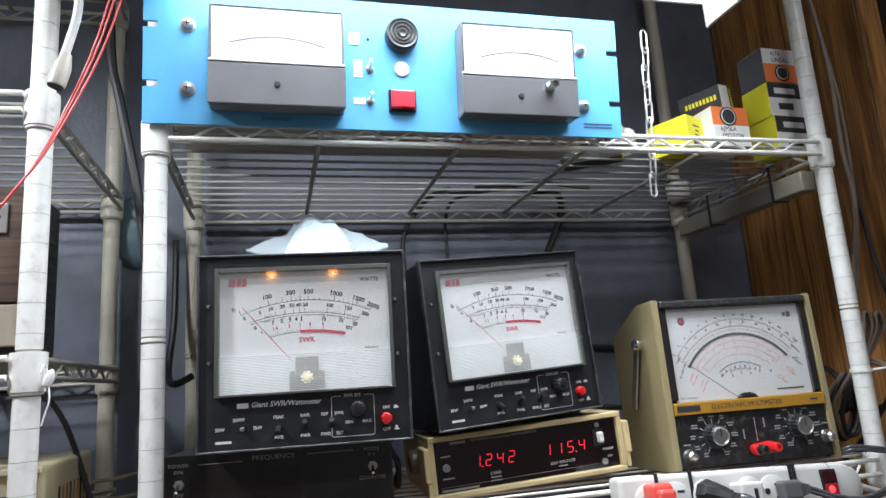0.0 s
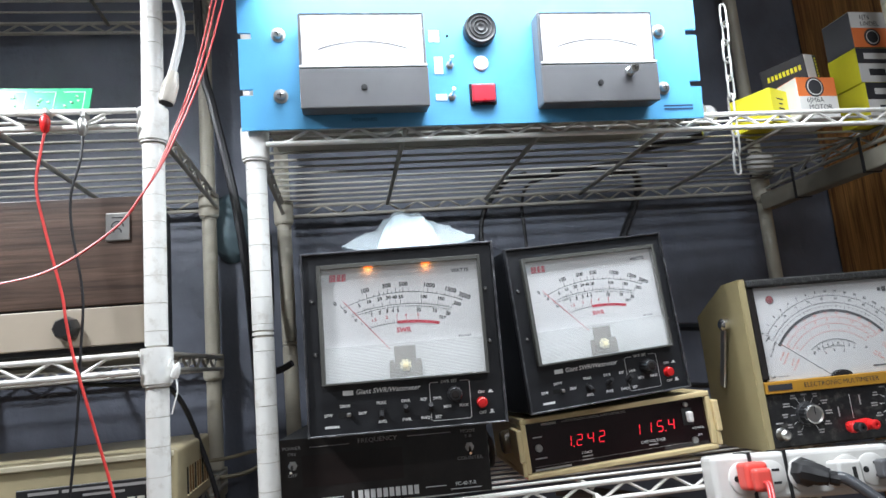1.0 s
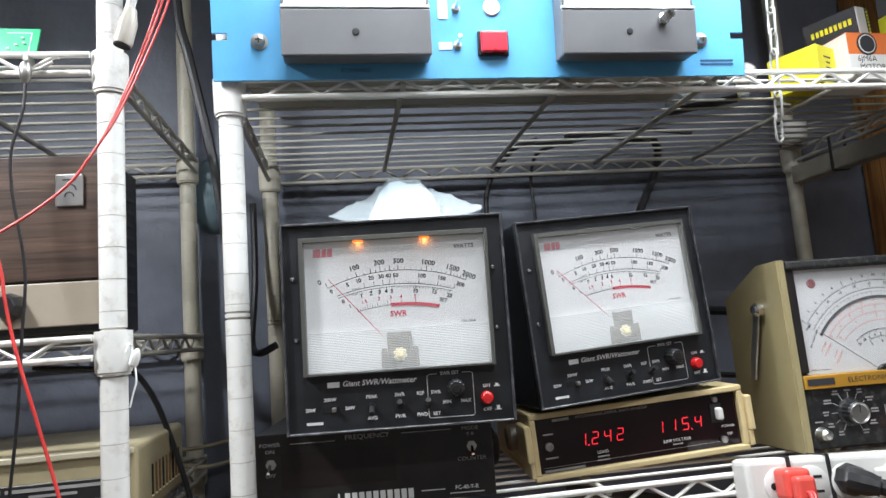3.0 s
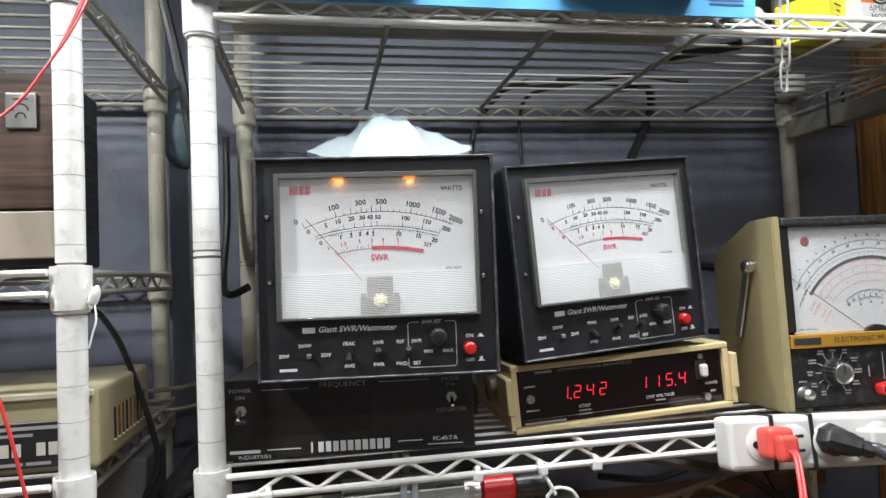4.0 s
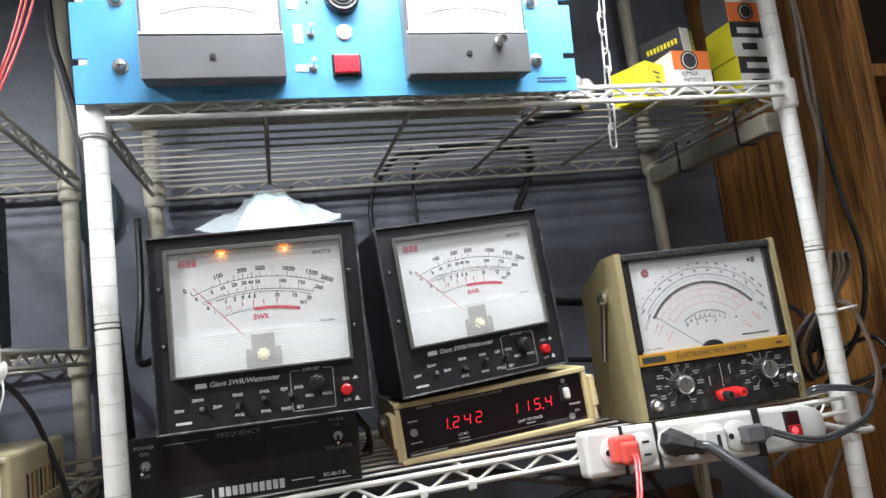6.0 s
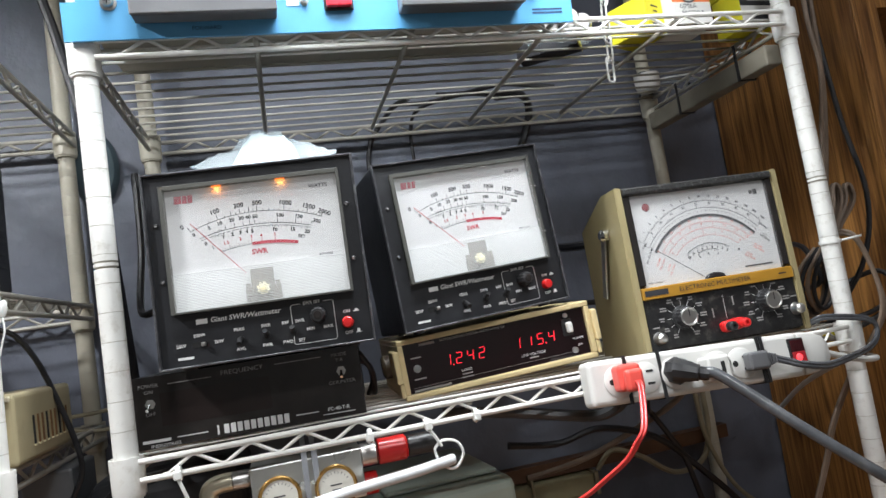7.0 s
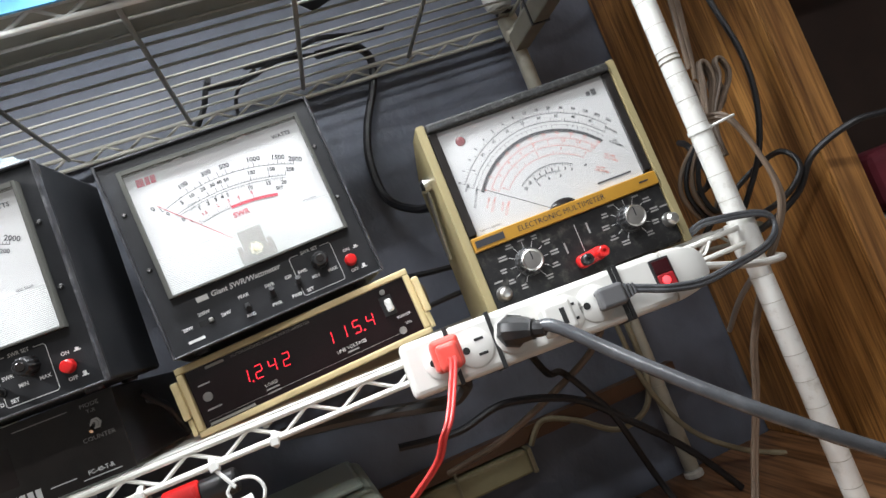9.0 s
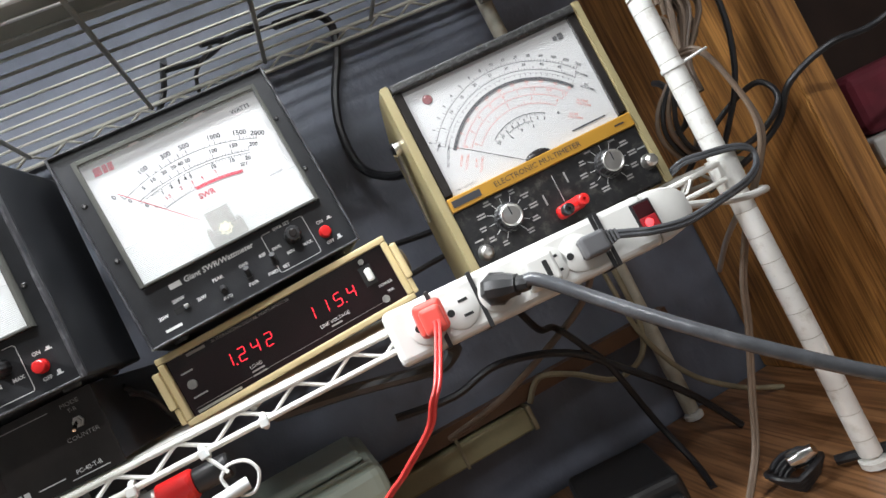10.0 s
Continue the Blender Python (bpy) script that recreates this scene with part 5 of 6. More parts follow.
# ---------------------------------------------------------------- plastic bag on the lit wattmeter
def plastic_bag(m):
    """A flat film bag with folded pointed ends, and the crumpled padding in its middle."""
    th = thing("plastic_bag", m, "crumpled clear plastic bag of white padding on the wattmeter", "bag")
    ridge = ((-1.0, 0.0085), (-0.72, 0.0205), (-0.50, 0.0300), (-0.20, 0.0465), (0.16, 0.0470), (0.55, 0.0310), (1.0, 0.0095))

    def height(u):
        for (u0, h0), (u1, h1) in zip(ridge, ridge[1:]):
            if u <= u1:
                return h0 + (h1 - h0) * (u - u0) / (u1 - u0)
        return ridge[-1][1]
    for nm, material, nx, ny, reach, low, seed in (("film", M_BAG, 34, 12, 1.0, 0.0, 2.0), ("padding", M_FOAM, 16, 8, 0.52, 0.0022, 7.0)):
        bm = bmesh.new()
        grid = []
        for i in range(nx + 1):
            row = []
            for k in range(ny + 1):
                u, v = (i / nx * 2 - 1) * reach, k / ny * 2 - 1
                end = abs(u) ** 2.2
                x = u * 0.066 + 0.001 + 0.0015 * noise.noise((i * 0.9, k * 0.9, seed))
                y = v * (0.036 * (1 - 0.85 * end) + 0.002) - 0.036 * end
                lift = 0.008 * max(0.0, (abs(u) - 0.62) / 0.38)
                round_ = 1 - abs(v) ** 1.3
                z = lift + (height(u) - lift) * round_ - low
                if reach < 1:
                    z *= (1 - (abs(u) / reach) ** 6)
                z += 0.0070 * round_ * (noise.noise((x * 60, y * 60, seed)) + 0.7 * abs(noise.noise((x * 150, y * 150, seed))))
                row.append(bm.verts.new((x, y, max(0.0008, z))))
            grid.append(row)
        for i in range(nx):
            for k in range(ny):
                f = bm.faces.new((grid[i][k], grid[i + 1][k], grid[i + 1][k + 1], grid[i][k + 1]))
                f.smooth = False
        r = bmesh.ops.extrude_face_region(bm, geom=list(bm.faces))
        bmesh.ops.translate(bm, vec=(0, 0, -0.0004), verts=[v for v in r["geom"] if isinstance(v, bmesh.types.BMVert)])
        part(nm, bm, material, th)
    return th


plastic_bag(pose(0.147, 0.027, 1.3372, -0.5, 0.4, -4))


# ---------------------------------------------------------------- power strip with its plugs
def power_strip(m):
    L, Wd, D = 0.263, 0.0440, 0.026
    th = thing("power_strip", m, "white power strip with a lit red switch tied to the shelf", "power strip")
    bm = bmesh.new()
    box(bm, 0, L - 0.035, 0, D, 0, Wd, 0.005, 3)
    sec = []
    for i in range(9):                        # rounded nose with the switch
        t = i / 8
        k = math.cos(t * math.pi / 2) ** 0.45 if t < 1 else 0.12
        x = L - 0.0349 + 0.035 * t
        w = Wd / 2 * (0.35 + 0.65 * k)
        d0, d1 = 0.006 * (1 - k), D - 0.008 * (1 - k)
        ring = []
        for a in range(16):
            an = 2 * math.pi * a / 16
            c, s = math.cos(an), math.sin(an)
            sx, sz = abs(c) ** 0.35 * (1 if c > 0 else -1), abs(s) ** 0.35 * (1 if s > 0 else -1)
            ring.append(bm.verts.new((x, (d0 + d1) / 2 + sx * (d1 - d0) / 2, Wd / 2 + sz * w)))
        sec.append(ring)
    for a, b in zip(sec, sec[1:]):
        for k in range(16):
            bm.faces.new((a[k], a[(k + 1) % 16], b[(k + 1) % 16], b[k])).smooth = True
    bm.faces.new(sec[-1]), bm.faces.new(sec[0][::-1])
    part("housing", bm, M_STRIP, th)
    for sx in (0.0300, 0.0570, 0.0885, 0.1350, 0.1600):
        zc = Wd / 2 - 0.0005
        bm = knob(bmesh.new(), sx, zc, [(0.0152, 0.0), (0.0152, 0.0010), (0.0142, 0.0016), (0.001, 0.0016)], 28)
        so = part("outlet", bm, M_STRIP, th)
        bm = bmesh.new()
        box(bm, sx + 0.0010, sx + 0.0085, -0.0019, -0.0017, zc + 0.0048, zc + 0.0070)
        box(bm, sx + 0.0010, sx + 0.0085, -0.0019, -0.0017, zc - 0.0070, zc - 0.0048)
        knob(bm, sx - 0.0075, zc, [(0.0030, 0.0017), (0.0030, 0.0019)], 12)
        part("outlet_slots", bm, M_HOLE, so)
    bz = part("switch_bezel", box(bmesh.new(), 0.2140, 0.2320, -0.0012, 0.0004, 0.0110, 0.0380, 0.0006, 1), M_BLACKPL, th)
    rk = part("switch_rocker", box(bmesh.new(), 0.2158, 0.2302, -0.0034, -0.0013, 0.0130, 0.0245, 0.0012), glow("red_rocker", (0.20, 0.004, 0.008), 0.5), bz, "translucent red rocker")
    part("neon_spot", knob(bmesh.new(), 0.2220, 0.0190, [(0.0036, 0.0033), (0.0032, 0.0040), (0.0012, 0.0044)], 14), M_NEON, rk, "glowing red neon spot")
    part("switch_rocker_top", box(bmesh.new(), 0.2158, 0.2302, -0.0028, -0.0013, 0.0248, 0.0362, 0.0006), mat("dark_red_rocker", (0.035, 0.004, 0.006), 0.25), bz)
    for tx in (0.0370, 0.0725, 0.1800, 0.1842):  # black cable ties round the strip
        bm = bmesh.new()
        for a, b, c, d in ((-0.0012, 0.0, -0.0012, Wd + 0.0012), (D, D + 0.0012, -0.0012, Wd + 0.0012), (0.0001, D - 0.0001, Wd + 0.0001, Wd + 0.0012), (0.0001, D - 0.0001, -0.0012, -0.0001)):
            box(bm, tx, tx + 0.0036, a, b, c, d, 0.0003, 1)
        part("cable_tie", bm, M_BLACKPL, th)
    return th


STRIP_M = pose(0.4148, -0.0400, 1.0708, -8.5, 1.6, -4.4)
power_strip(STRIP_M)
at_strip = lambda x, y, z: STRIP_M @ Vector((x, y, z))

plug = thing("red_plug", STRIP_M @ pose(0.0335, -0.0018, 0.0240), "red moulded mains plug with a thin red cord", "plug")
bm = box(bmesh.new(), -0.0115, 0.0115, -0.020, 0.0, -0.0125, 0.0125, 0.004, 3)
box(bm, -0.0085, 0.0085, -0.030, -0.0195, -0.0135, 0.0070, 0.0035, 3)
part("plug_body", bm, M_REDPLUG, plug)
inv = plug.matrix_world.inverted()
bm = bmesh.new()
for o in (-0.0016, 0.0016):
    p = [Vector((o, -0.0280, -0.0050)), Vector((o, -0.0360, -0.0100))] + [inv @ Vector(q) + Vector((o, 0, 0)) for q in ( (0.4270, -0.1060, 1.0620), (0.4170, -0.1080, 1.0500), (0.4080, -0.1000, 1.0350), (0.3820, -0.0880, 1.0150), (0.3560, -0.0780, 0.9950), (0.3250, -0.0800, 0.9400), (0.3150, -0.0900, 0.8600), (0.3150, -0.1000, 0.7900))]
    tube(bm, smooth_path(p), 0.0015, 8)
part("cord", bm, M_REDWIRE, plug)

plug = thing("black_plug", STRIP_M @ pose(0.0890, -0.0018, 0.0235), "black mains plug with a thick grey cord", "plug")
bm = bmesh.new()
knob(bm, 0.0, 0.0, [(0.0135, 0.0), (0.0138, 0.002), (0.0125, 0.0085), (0.0095, 0.0120), (0.001, 0.0125)], 8)
AX = Vector((0.79, -0.56, -0.30)).normalized()
AIM = Matrix.Translation((-0.004, -0.008, 0.001)) @ AX.to_track_quat("Z", "Y").to_matrix().to_4x4()
lathe(bm, [(0.0105, -0.002), (0.0112, 0.004), (0.0100, 0.014), (0.0082, 0.019), (0.0084, 0.021), (0.0066, 0.0215), (0.0068, 0.026), (0.0058, 0.030)], 10, AIM)
part("plug_body", bm, M_BLACKPL, plug)
inv = plug.matrix_world.inverted()
p = [AIM @ Vector((0, 0, 0.026)), AIM @ Vector((0, 0, 0.040))] + [inv @ Vector(q) for q in ( (0.5660, -0.1150, 1.0405), (0.6110, -0.1500, 0.9930), (0.6850, -0.1750, 0.9310), (0.7900, -0.2050, 0.8600), (0.8800, -0.2300, 0.7700), (0.9300, -0.2500, 0.6000), (0.9400, -0.2600, 0.0200))]
part("cord", cord(p, 0.0052, 12), M_GREYCORD, plug, "thick grey mains cord")

ad = thing("usb_adapter", STRIP_M @ pose(0.1250, -0.0018, 0.0200), "white cube adapter with one socket in the power strip", "adapter")
part("body", box(bmesh.new(), -0.0135, 0.0105, -0.021, 0.0, -0.0125, 0.0120, 0.0030, 3), M_STRIP, ad)
part("socket", box(bmesh.new(), -0.0005, 0.0035, -0.0214, -0.0205, -0.0070, 0.0060, 0.0003, 1), M_HOLE, ad)

plug = thing("flat_plug", STRIP_M @ pose(0.1680, -0.0018, 0.0215), "dark grey flat plug with a flat grey cord", "plug")
bm = box(bmesh.new(), -0.0075, 0.0145, -0.013, 0.0, -0.0090, 0.0090, 0.0030, 3)
for k in range(3):
    box(bm, 0.0150 + k * 0.0034, 0.0172 + k * 0.0034, -0.0110 + k * 0.0006, -0.0025, -0.0062 + k * 0.0008, 0.0062 - k * 0.0008, 0.0006, 1)
part("plug_body", bm, M_GREYPL, plug)
inv = plug.matrix_world.inverted()
bm = bmesh.new()
for o in (-0.0016, 0.0016):
    p = [Vector((0.0235, -0.0065, o)), Vector((0.0330, -0.0085, o - 0.0040)), Vector((0.0520, -0.0095, o - 0.0105))] + [inv @ Vector(q) + Vector((0, 0, o)) for q in ( (0.6650, -0.0620, 1.0715), (0.7100, -0.0480, 1.0725), (0.7500, -0.0300, 1.0740), (0.7740, -0.0200, 1.0820), (0.7780, -0.0180, 1.0960), (0.7620, -0.0180, 1.1050), (0.7300, -0.0180, 1.1110), (0.7120, -0.0150, 1.1130), (0.7020, -0.0050, 1.1080))]
    tube(bm, smooth_path(p), 0.0022, 8)
part("cord", bm, M_GREYCORD, plug)

solo("mains_cable", cord(((0.672, -0.034, 1.0820), (0.690, -0.029, 1.0790), (0.712, -0.026, 1.0720), (0.735, -0.022, 1.0650), (0.758, -0.0175, 1.0600), (0.785, -0.002, 1.0570), (0.810, 0.060, 1.0500), (0.860, 0.200, 1.0000), (0.885, 0.290, 0.9500)), 0.0036, 10), M_STRIP, "thick white mains cable of the power strip at the shelf post", "cable")
solo("tie_tail", cord(((0.658, -0.0185, 1.1010), (0.672, -0.026, 1.0960), (0.684, -0.030, 1.0910), (0.693, -0.029, 1.0885), (0.697, -0.030, 1.0910), (0.704, -0.028, 1.0970)), 0.0012, 6), M_TIE, "cut white nylon tie end at the power strip", "cable tie")


# ---------------------------------------------------------------- left shelves: radio cabinet, khaki unit, circuit board
cab = thing("wooden_radio", pose(0, 0, 0), "brown walnut-covered radio cabinet with a beige lower panel", "radio")
Z = 1.257 + 0.0036
part("body", box(bmesh.new(), -0.560, -0.1015, 0.004, 0.080, Z + 0.002, 1.4080, 0.002), M_BLACK, cab)
part("wood_front", box(bmesh.new(), -0.560, -0.1020, -0.001, 0.0035, 1.3060, 1.4090, 0.001), M_CABWOOD, cab)
part("lower_panel", box(bmesh.new(), -0.555, -0.1060, -0.002, 0.0035, Z + 0.008, 1.3040, 0.001), M_BEIGE, cab, "beige painted lower panel")
pl = part("name_plate", box(bmesh.new(), -0.1400, -0.1185, -0.0030, -0.0012, 1.3655, 1.3930, 0.0012), M_STEEL, cab, "shiny metal badge")
bm = bmesh.new()
Arc((-0.1345, 1.3790), (-0.1292, 1.3842), (-0.1240, 1.3790)).line(bm, 0.0012, y=-0.0033)
Arc((-0.1325, 1.3735), (-0.1292, 1.3775), (-0.1260, 1.3735)).line(bm, 0.0012, y=-0.0033)
strip(bm, [(-0.1345, 1.3880), (-0.1240, 1.3880)], 0.0012, -0.0033)
part("plate_mark", bm, M_INK, pl)
bm = knob(bmesh.new(), -0.1725, 1.2860, [(0.0110, 0.0), (0.0115, 0.002), (0.0095, 0.012), (0.0080, 0.014), (0.001, 0.0142)], 8, y=-0.002)
part("tuning_knob", bm, M_BLACKPL, cab)
bm = bmesh.new()
for k in range(9):
    box(bm, -0.1014, -0.1008, 0.020, 0.070, 1.285 + k * 0.012, 1.2885 + k * 0.012)
part("side_louvres", bm, M_BLACKPL, cab)
for fx in (-0.52, -0.14):
    for fy in (0.02, 0.06):
        part("foot", lathe(bmesh.new(), [(0.008, Z), (0.009, Z + 0.0019)], 12, Matrix.Translation((fx, fy, 0))), M_RUBBER, cab)

M_RUSTSLOT = mat("rusty_slot", (0.16, 0.075, 0.022), 0.6, var=0.3, scale=90)
kh = thing("khaki_radio_unit", pose(0, 0, 0), "khaki metal radio unit with a black name plate and rust", "radio")
Z = 1.106 + 0.0036
part("case", box(bmesh.new(), -0.420, -0.0815, 0.002, 0.150, Z, 1.1700, 0.004, 3), M_KHAKI, kh)
part("front_lip", box(bmesh.new(), -0.418, -0.0835, -0.0015, 0.0018, 1.1640, 1.1690, 0.0008, 1), mat("bright_khaki", (0.55, 0.50, 0.36), 0.35, var=0.1), kh)
npl = part("name_plate", box(bmesh.new(), -0.215, -0.1010, -0.0012, 0.0018, 1.1145, 1.1480, 0.0006, 1), M_BLACKPL, kh, "black printed name plate")
bm = bmesh.new()
for x0, x1, z0, z1, mi in ((-0.205, -0.180, 1.1425, 1.1452, 1), (-0.177, -0.106, 1.1425, 1.1452, 1), (-0.160, -0.125, 1.1378, 1.1400, 1), (-0.150, -0.132, 1.1168, 1.1192, 1), (-0.130, -0.113, 1.1168, 1.1192, 1)):
    bar(bm, x0, x1, z0, z1, -0.0016, mi)
for k in range(8):                           # maker's words as plain blocks
    if k != 5:
        bar(bm, -0.172 + k * 0.0082, -0.172 + k * 0.0082 + 0.0062, 1.1235, 1.1330, -0.0016, 0)
part("plate_print", bm, [mat("pale_print", (0.6, 0.58, 0.5), 0.5), M_GREYPRINT], npl)
for k in range(9):
    bm = box(bmesh.new(), -0.0816, -0.0806, 0.040 + k * 0.011, 0.0428 + k * 0.011, 1.1230, 1.1480)
    part("vent_slot", bm, M_HOLE if k % 3 == 0 else M_RUSTSLOT, kh, "dark slot with a rusty edge")
    part("slot_lip", box(bmesh.new(), -0.0816, -0.0802, 0.0400 + k * 0.011, 0.0428 + k * 0.011, 1.1215, 1.1229), M_BRASS, kh, "bright bare metal lip")

pcb = thing("circuit_board", pose(-0.1540, -0.004, 1.4916, 14, -2, 178), "green circuit board with white print standing on the shelf", "circuit board")
part("board", box(bmesh.new(), 0, 0.085, 0, 0.0016, 0, 0.030, 0.0002, 1), M_GREEN, pcb)
bm = bmesh.new()
rnd = random.Random(9)
for k in range(3):
    x = 0.006 + k * 0.027
    for a, b, c, d in ((x, x + 0.020, 0.004, 0.0046), (x, x + 0.020, 0.025, 0.0256), (x, x + 0.0006, 0.004, 0.0256)):
        box(bm, a, b, 0.0017, 0.0019, c, d)
    for j in range(4):
        u, v = x + 0.004 + 0.013 * rnd.random(), 0.007 + 0.014 * rnd.random()
        box(bm, u, u + 0.002, 0.0017, 0.0030, v, v + 0.0012)
part("board_print", bm, M_CARD, pcb)

for nm, ma, hx, hz, pts in (("red_clip_lead", M_REDWIRE, -0.1800, 1.4720, ((-0.1800, -0.0360, 1.4640), (-0.1830, -0.0380, 1.4400), (-0.1850, -0.0400, 1.4100), (-0.1770, -0.0400, 1.3700), (-0.1630, -0.0400, 1.3130), (-0.1590, -0.0420, 1.2900), (-0.1500, -0.0440, 1.2500), (-0.1320, -0.0440, 1.1850), (-0.1180, -0.0440, 1.1300), (-0.1050, -0.0440, 1.0500), (-0.1000, -0.0500, 0.9000), (-0.1100, -0.0600, 0.7880))),
                            ("black_clip_lead", M_RUBBER, -0.1480, 1.4680, ((-0.1480, -0.0360, 1.4600), (-0.1490, -0.0380, 1.4350), (-0.1570, -0.0380, 1.4030), (-0.1560, -0.0380, 1.3700), (-0.1470, -0.0380, 1.3120), (-0.1480, -0.0400, 1.2600), (-0.1500, -0.0420, 1.2000), (-0.1560, -0.0420, 1.1300), (-0.1580, -0.0420, 1.0400), (-0.1500, -0.0500, 0.7880)))):
    th = thing(nm, pose(0, 0, 0), ("red" if "red" in nm else "black") + " test clip lead hooked on the shelf rail", "test lead")
    part("cord", cord(pts, 0.0013 if "red" in nm else 0.0012, 8), ma, th)
    bm = lathe(bmesh.new(), [(0.0016, -0.010), (0.0034, -0.008), (0.0044, -0.003), (0.0046, 0.002), (0.0034, 0.006), (0.0015, 0.0075)], 12, Matrix.Translation((hx, -0.036, hz)))
    clip = part("clip", bm, M_REDPL if "red" in nm else M_STEEL, th)
    part("clip_tail", tube(bmesh.new(), [Vector((hx - 0.003, -0.034, hz + 0.002)), Vector((hx - 0.014, -0.033, hz + 0.003)), Vector((hx - 0.024, -0.033, hz + 0.005))] if "red" in nm else
         [Vector((hx + 0.003, -0.034, hz + 0.001)), Vector((hx + 0.010, -0.034, hz + 0.003)), Vector((hx + 0.019, -0.034, hz + 0.008))], 0.0026 if "red" in nm else 0.0013, 8), M_RUBBER if "red" in nm else M_TIE, clip)
    part("jaw", box(bmesh.new(), hx - 0.002, hx + 0.002, -0.038, -0.024, hz + 0.008, hz + 0.014, 0.0008, 1), M_STEEL, clip)

th = thing("red_wires", pose(0, 0, 0), "loose bundle of red wires hanging across the posts", "wires")
for k, (ox, oz) in enumerate(((0, 0), (0.006, 0.0015), (-0.004, -0.001))):
    pts = [(0.012 + ox, -0.07, 1.80), (-0.010 + ox * 1.2, -0.066, 1.63), (-0.022 + ox, -0.063, 1.577), (-0.041 + ox * 0.7, -0.061, 1.505), (-0.071 + ox * 0.3, -0.060, 1.429), (-0.093, -0.060, 1.390 + oz * 0.4), (-0.114, -0.060, 1.364 + oz * 0.3), (-0.159, -0.060, 1.334 + oz * 0.3), (-0.202, -0.060, 1.323), (-0.30, -0.060, 1.312), (-0.40, -0.05, 1.30)]
    part("wire", cord(pts, 0.0008, 6), M_REDWIRE, th)

th = thing("coaxial_lead", pose(0, 0, 0), "grey-white coaxial lead with an open dark end", "cable")
part("cable", cord(((-0.090, -0.055, 1.80), (-0.066, -0.060, 1.66), (-0.060, -0.060, 1.590), (-0.0545, -0.060, 1.554), (-0.0600, -0.060, 1.520), (-0.0660, -0.060, 1.498)), 0.0036, 10), mat("grey_white_jacket", (0.62, 0.62, 0.60), 0.4), th)
bm = lathe(bmesh.new(), [(0.0068, 0.0), (0.0072, 0.003), (0.0072, 0.018), (0.0050, 0.026), (0.0040, 0.030)], 16, Matrix.Translation((-0.0690, -0.060, 1.4780)) @ Matrix.Rotation(math.radians(14), 4, "Y"))
pl = part("plug", bm, mat("grey_plug", (0.45, 0.42, 0.36), 0.4), th)
part("plug_mouth", lathe(bmesh.new(), [(0.0062, -0.0015), (0.0062, -0.0002)], 16, Matrix.Translation((-0.0690, -0.060, 1.4780)) @ Matrix.Rotation(math.radians(14), 4, "Y")), M_HOLE, pl)


# ---------------------------------------------------------------- cables behind and below
def loose_cable(pts, r, material, label, category="cable", seg=8, flat=1.0):
    return solo("loose_cable", cord(pts, r, seg, flat=flat), material, label, category)


loose_cable(((-0.095, 0.20, 1.86), (-0.088, 0.20, 1.65), (-0.076, 0.20, 1.58), (-0.053, 0.20, 1.459), (-0.041, 0.20, 1.36), (-0.036, 0.20, 1.28), (-0.030, 0.22, 1.10), (-0.02, 0.24, 0.79)), 0.0056, M_RUBBER, "thick black cable hanging between the shelf units")
loose_cable(((-0.200, 0.10, 1.236), (-0.150, 0.08, 1.232), (-0.112, 0.08, 1.228), (-0.095, 0.09, 1.205), (-0.082, 0.10, 1.165), (-0.066, 0.10, 1.110), (-0.064, 0.10, 1.080), (-0.077, 0.10, 1.045), (-0.085, 0.11, 0.95), (-0.09, 0.12, 0.79)), 0.0026, M_RUBBER, "black cable drooping over the lower shelf")
loose_cable(((-0.12, 0.24, 1.116), (-0.090, 0.25, 1.106), (-0.055, 0.26, 1.108), (-0.032, 0.27, 1.121), (-0.030, 0.275, 1.129), (-0.045, 0.28, 1.131), (-0.085, 0.27, 1.126), (-0.12, 0.26, 1.126)), 0.0026, M_TANCORD, "olive-tan cord loop sticking out of the shelf")
loose_cable(((0.31, 0.20, 1.20), (0.297, 0.30, 1.33), (0.292, 0.318, 1.40), (0.300, 0.318, 1.445), (0.325, 0.310, 1.478), (0.335, 0.28, 1.485), (0.345, 0.23, 1.478)), 0.0038, M_RUBBER, "black cable rising behind the wattmeters")
loose_cable(((0.36, 0.22, 1.18), (0.361, 0.30, 1.34), (0.361, 0.318, 1.42), (0.363, 0.318, 1.46), (0.372, 0.30, 1.482), (0.40, 0.24, 1.478)), 0.0026, M_RUBBER, "thin black cable rising behind the wattmeters")
loose_cable(((0.560, 0.110, 1.235), (0.548, 0.170, 1.240), (0.530, 0.250, 1.250), (0.505, 0.300, 1.285), (0.503, 0.312, 1.340), (0.518, 0.316, 1.390), (0.545, 0.318, 1.440), (0.556, 0.314, 1.478), (0.535, 0.290, 1.492), (0.480, 0.250, 1.478)), 0.0058, M_RUBBER, "thick black cable looping behind the multimeter")
for k, (x0, x1, yy, zz) in enumerate(((0.34, 0.52, 0.262, 1.481), (0.39, 0.57, 0.240, 1.484))):
    loose_cable(((x0, yy, zz), (x0 + 0.05, yy + 0.03, zz + 0.010), ((x0 + x1) / 2, yy - 0.012, zz + 0.004), (x1 - 0.04, yy + 0.02, zz + 0.012), (x1, yy, zz)), 0.0032, M_RUBBER, "black cable heaped on the upper shelf")
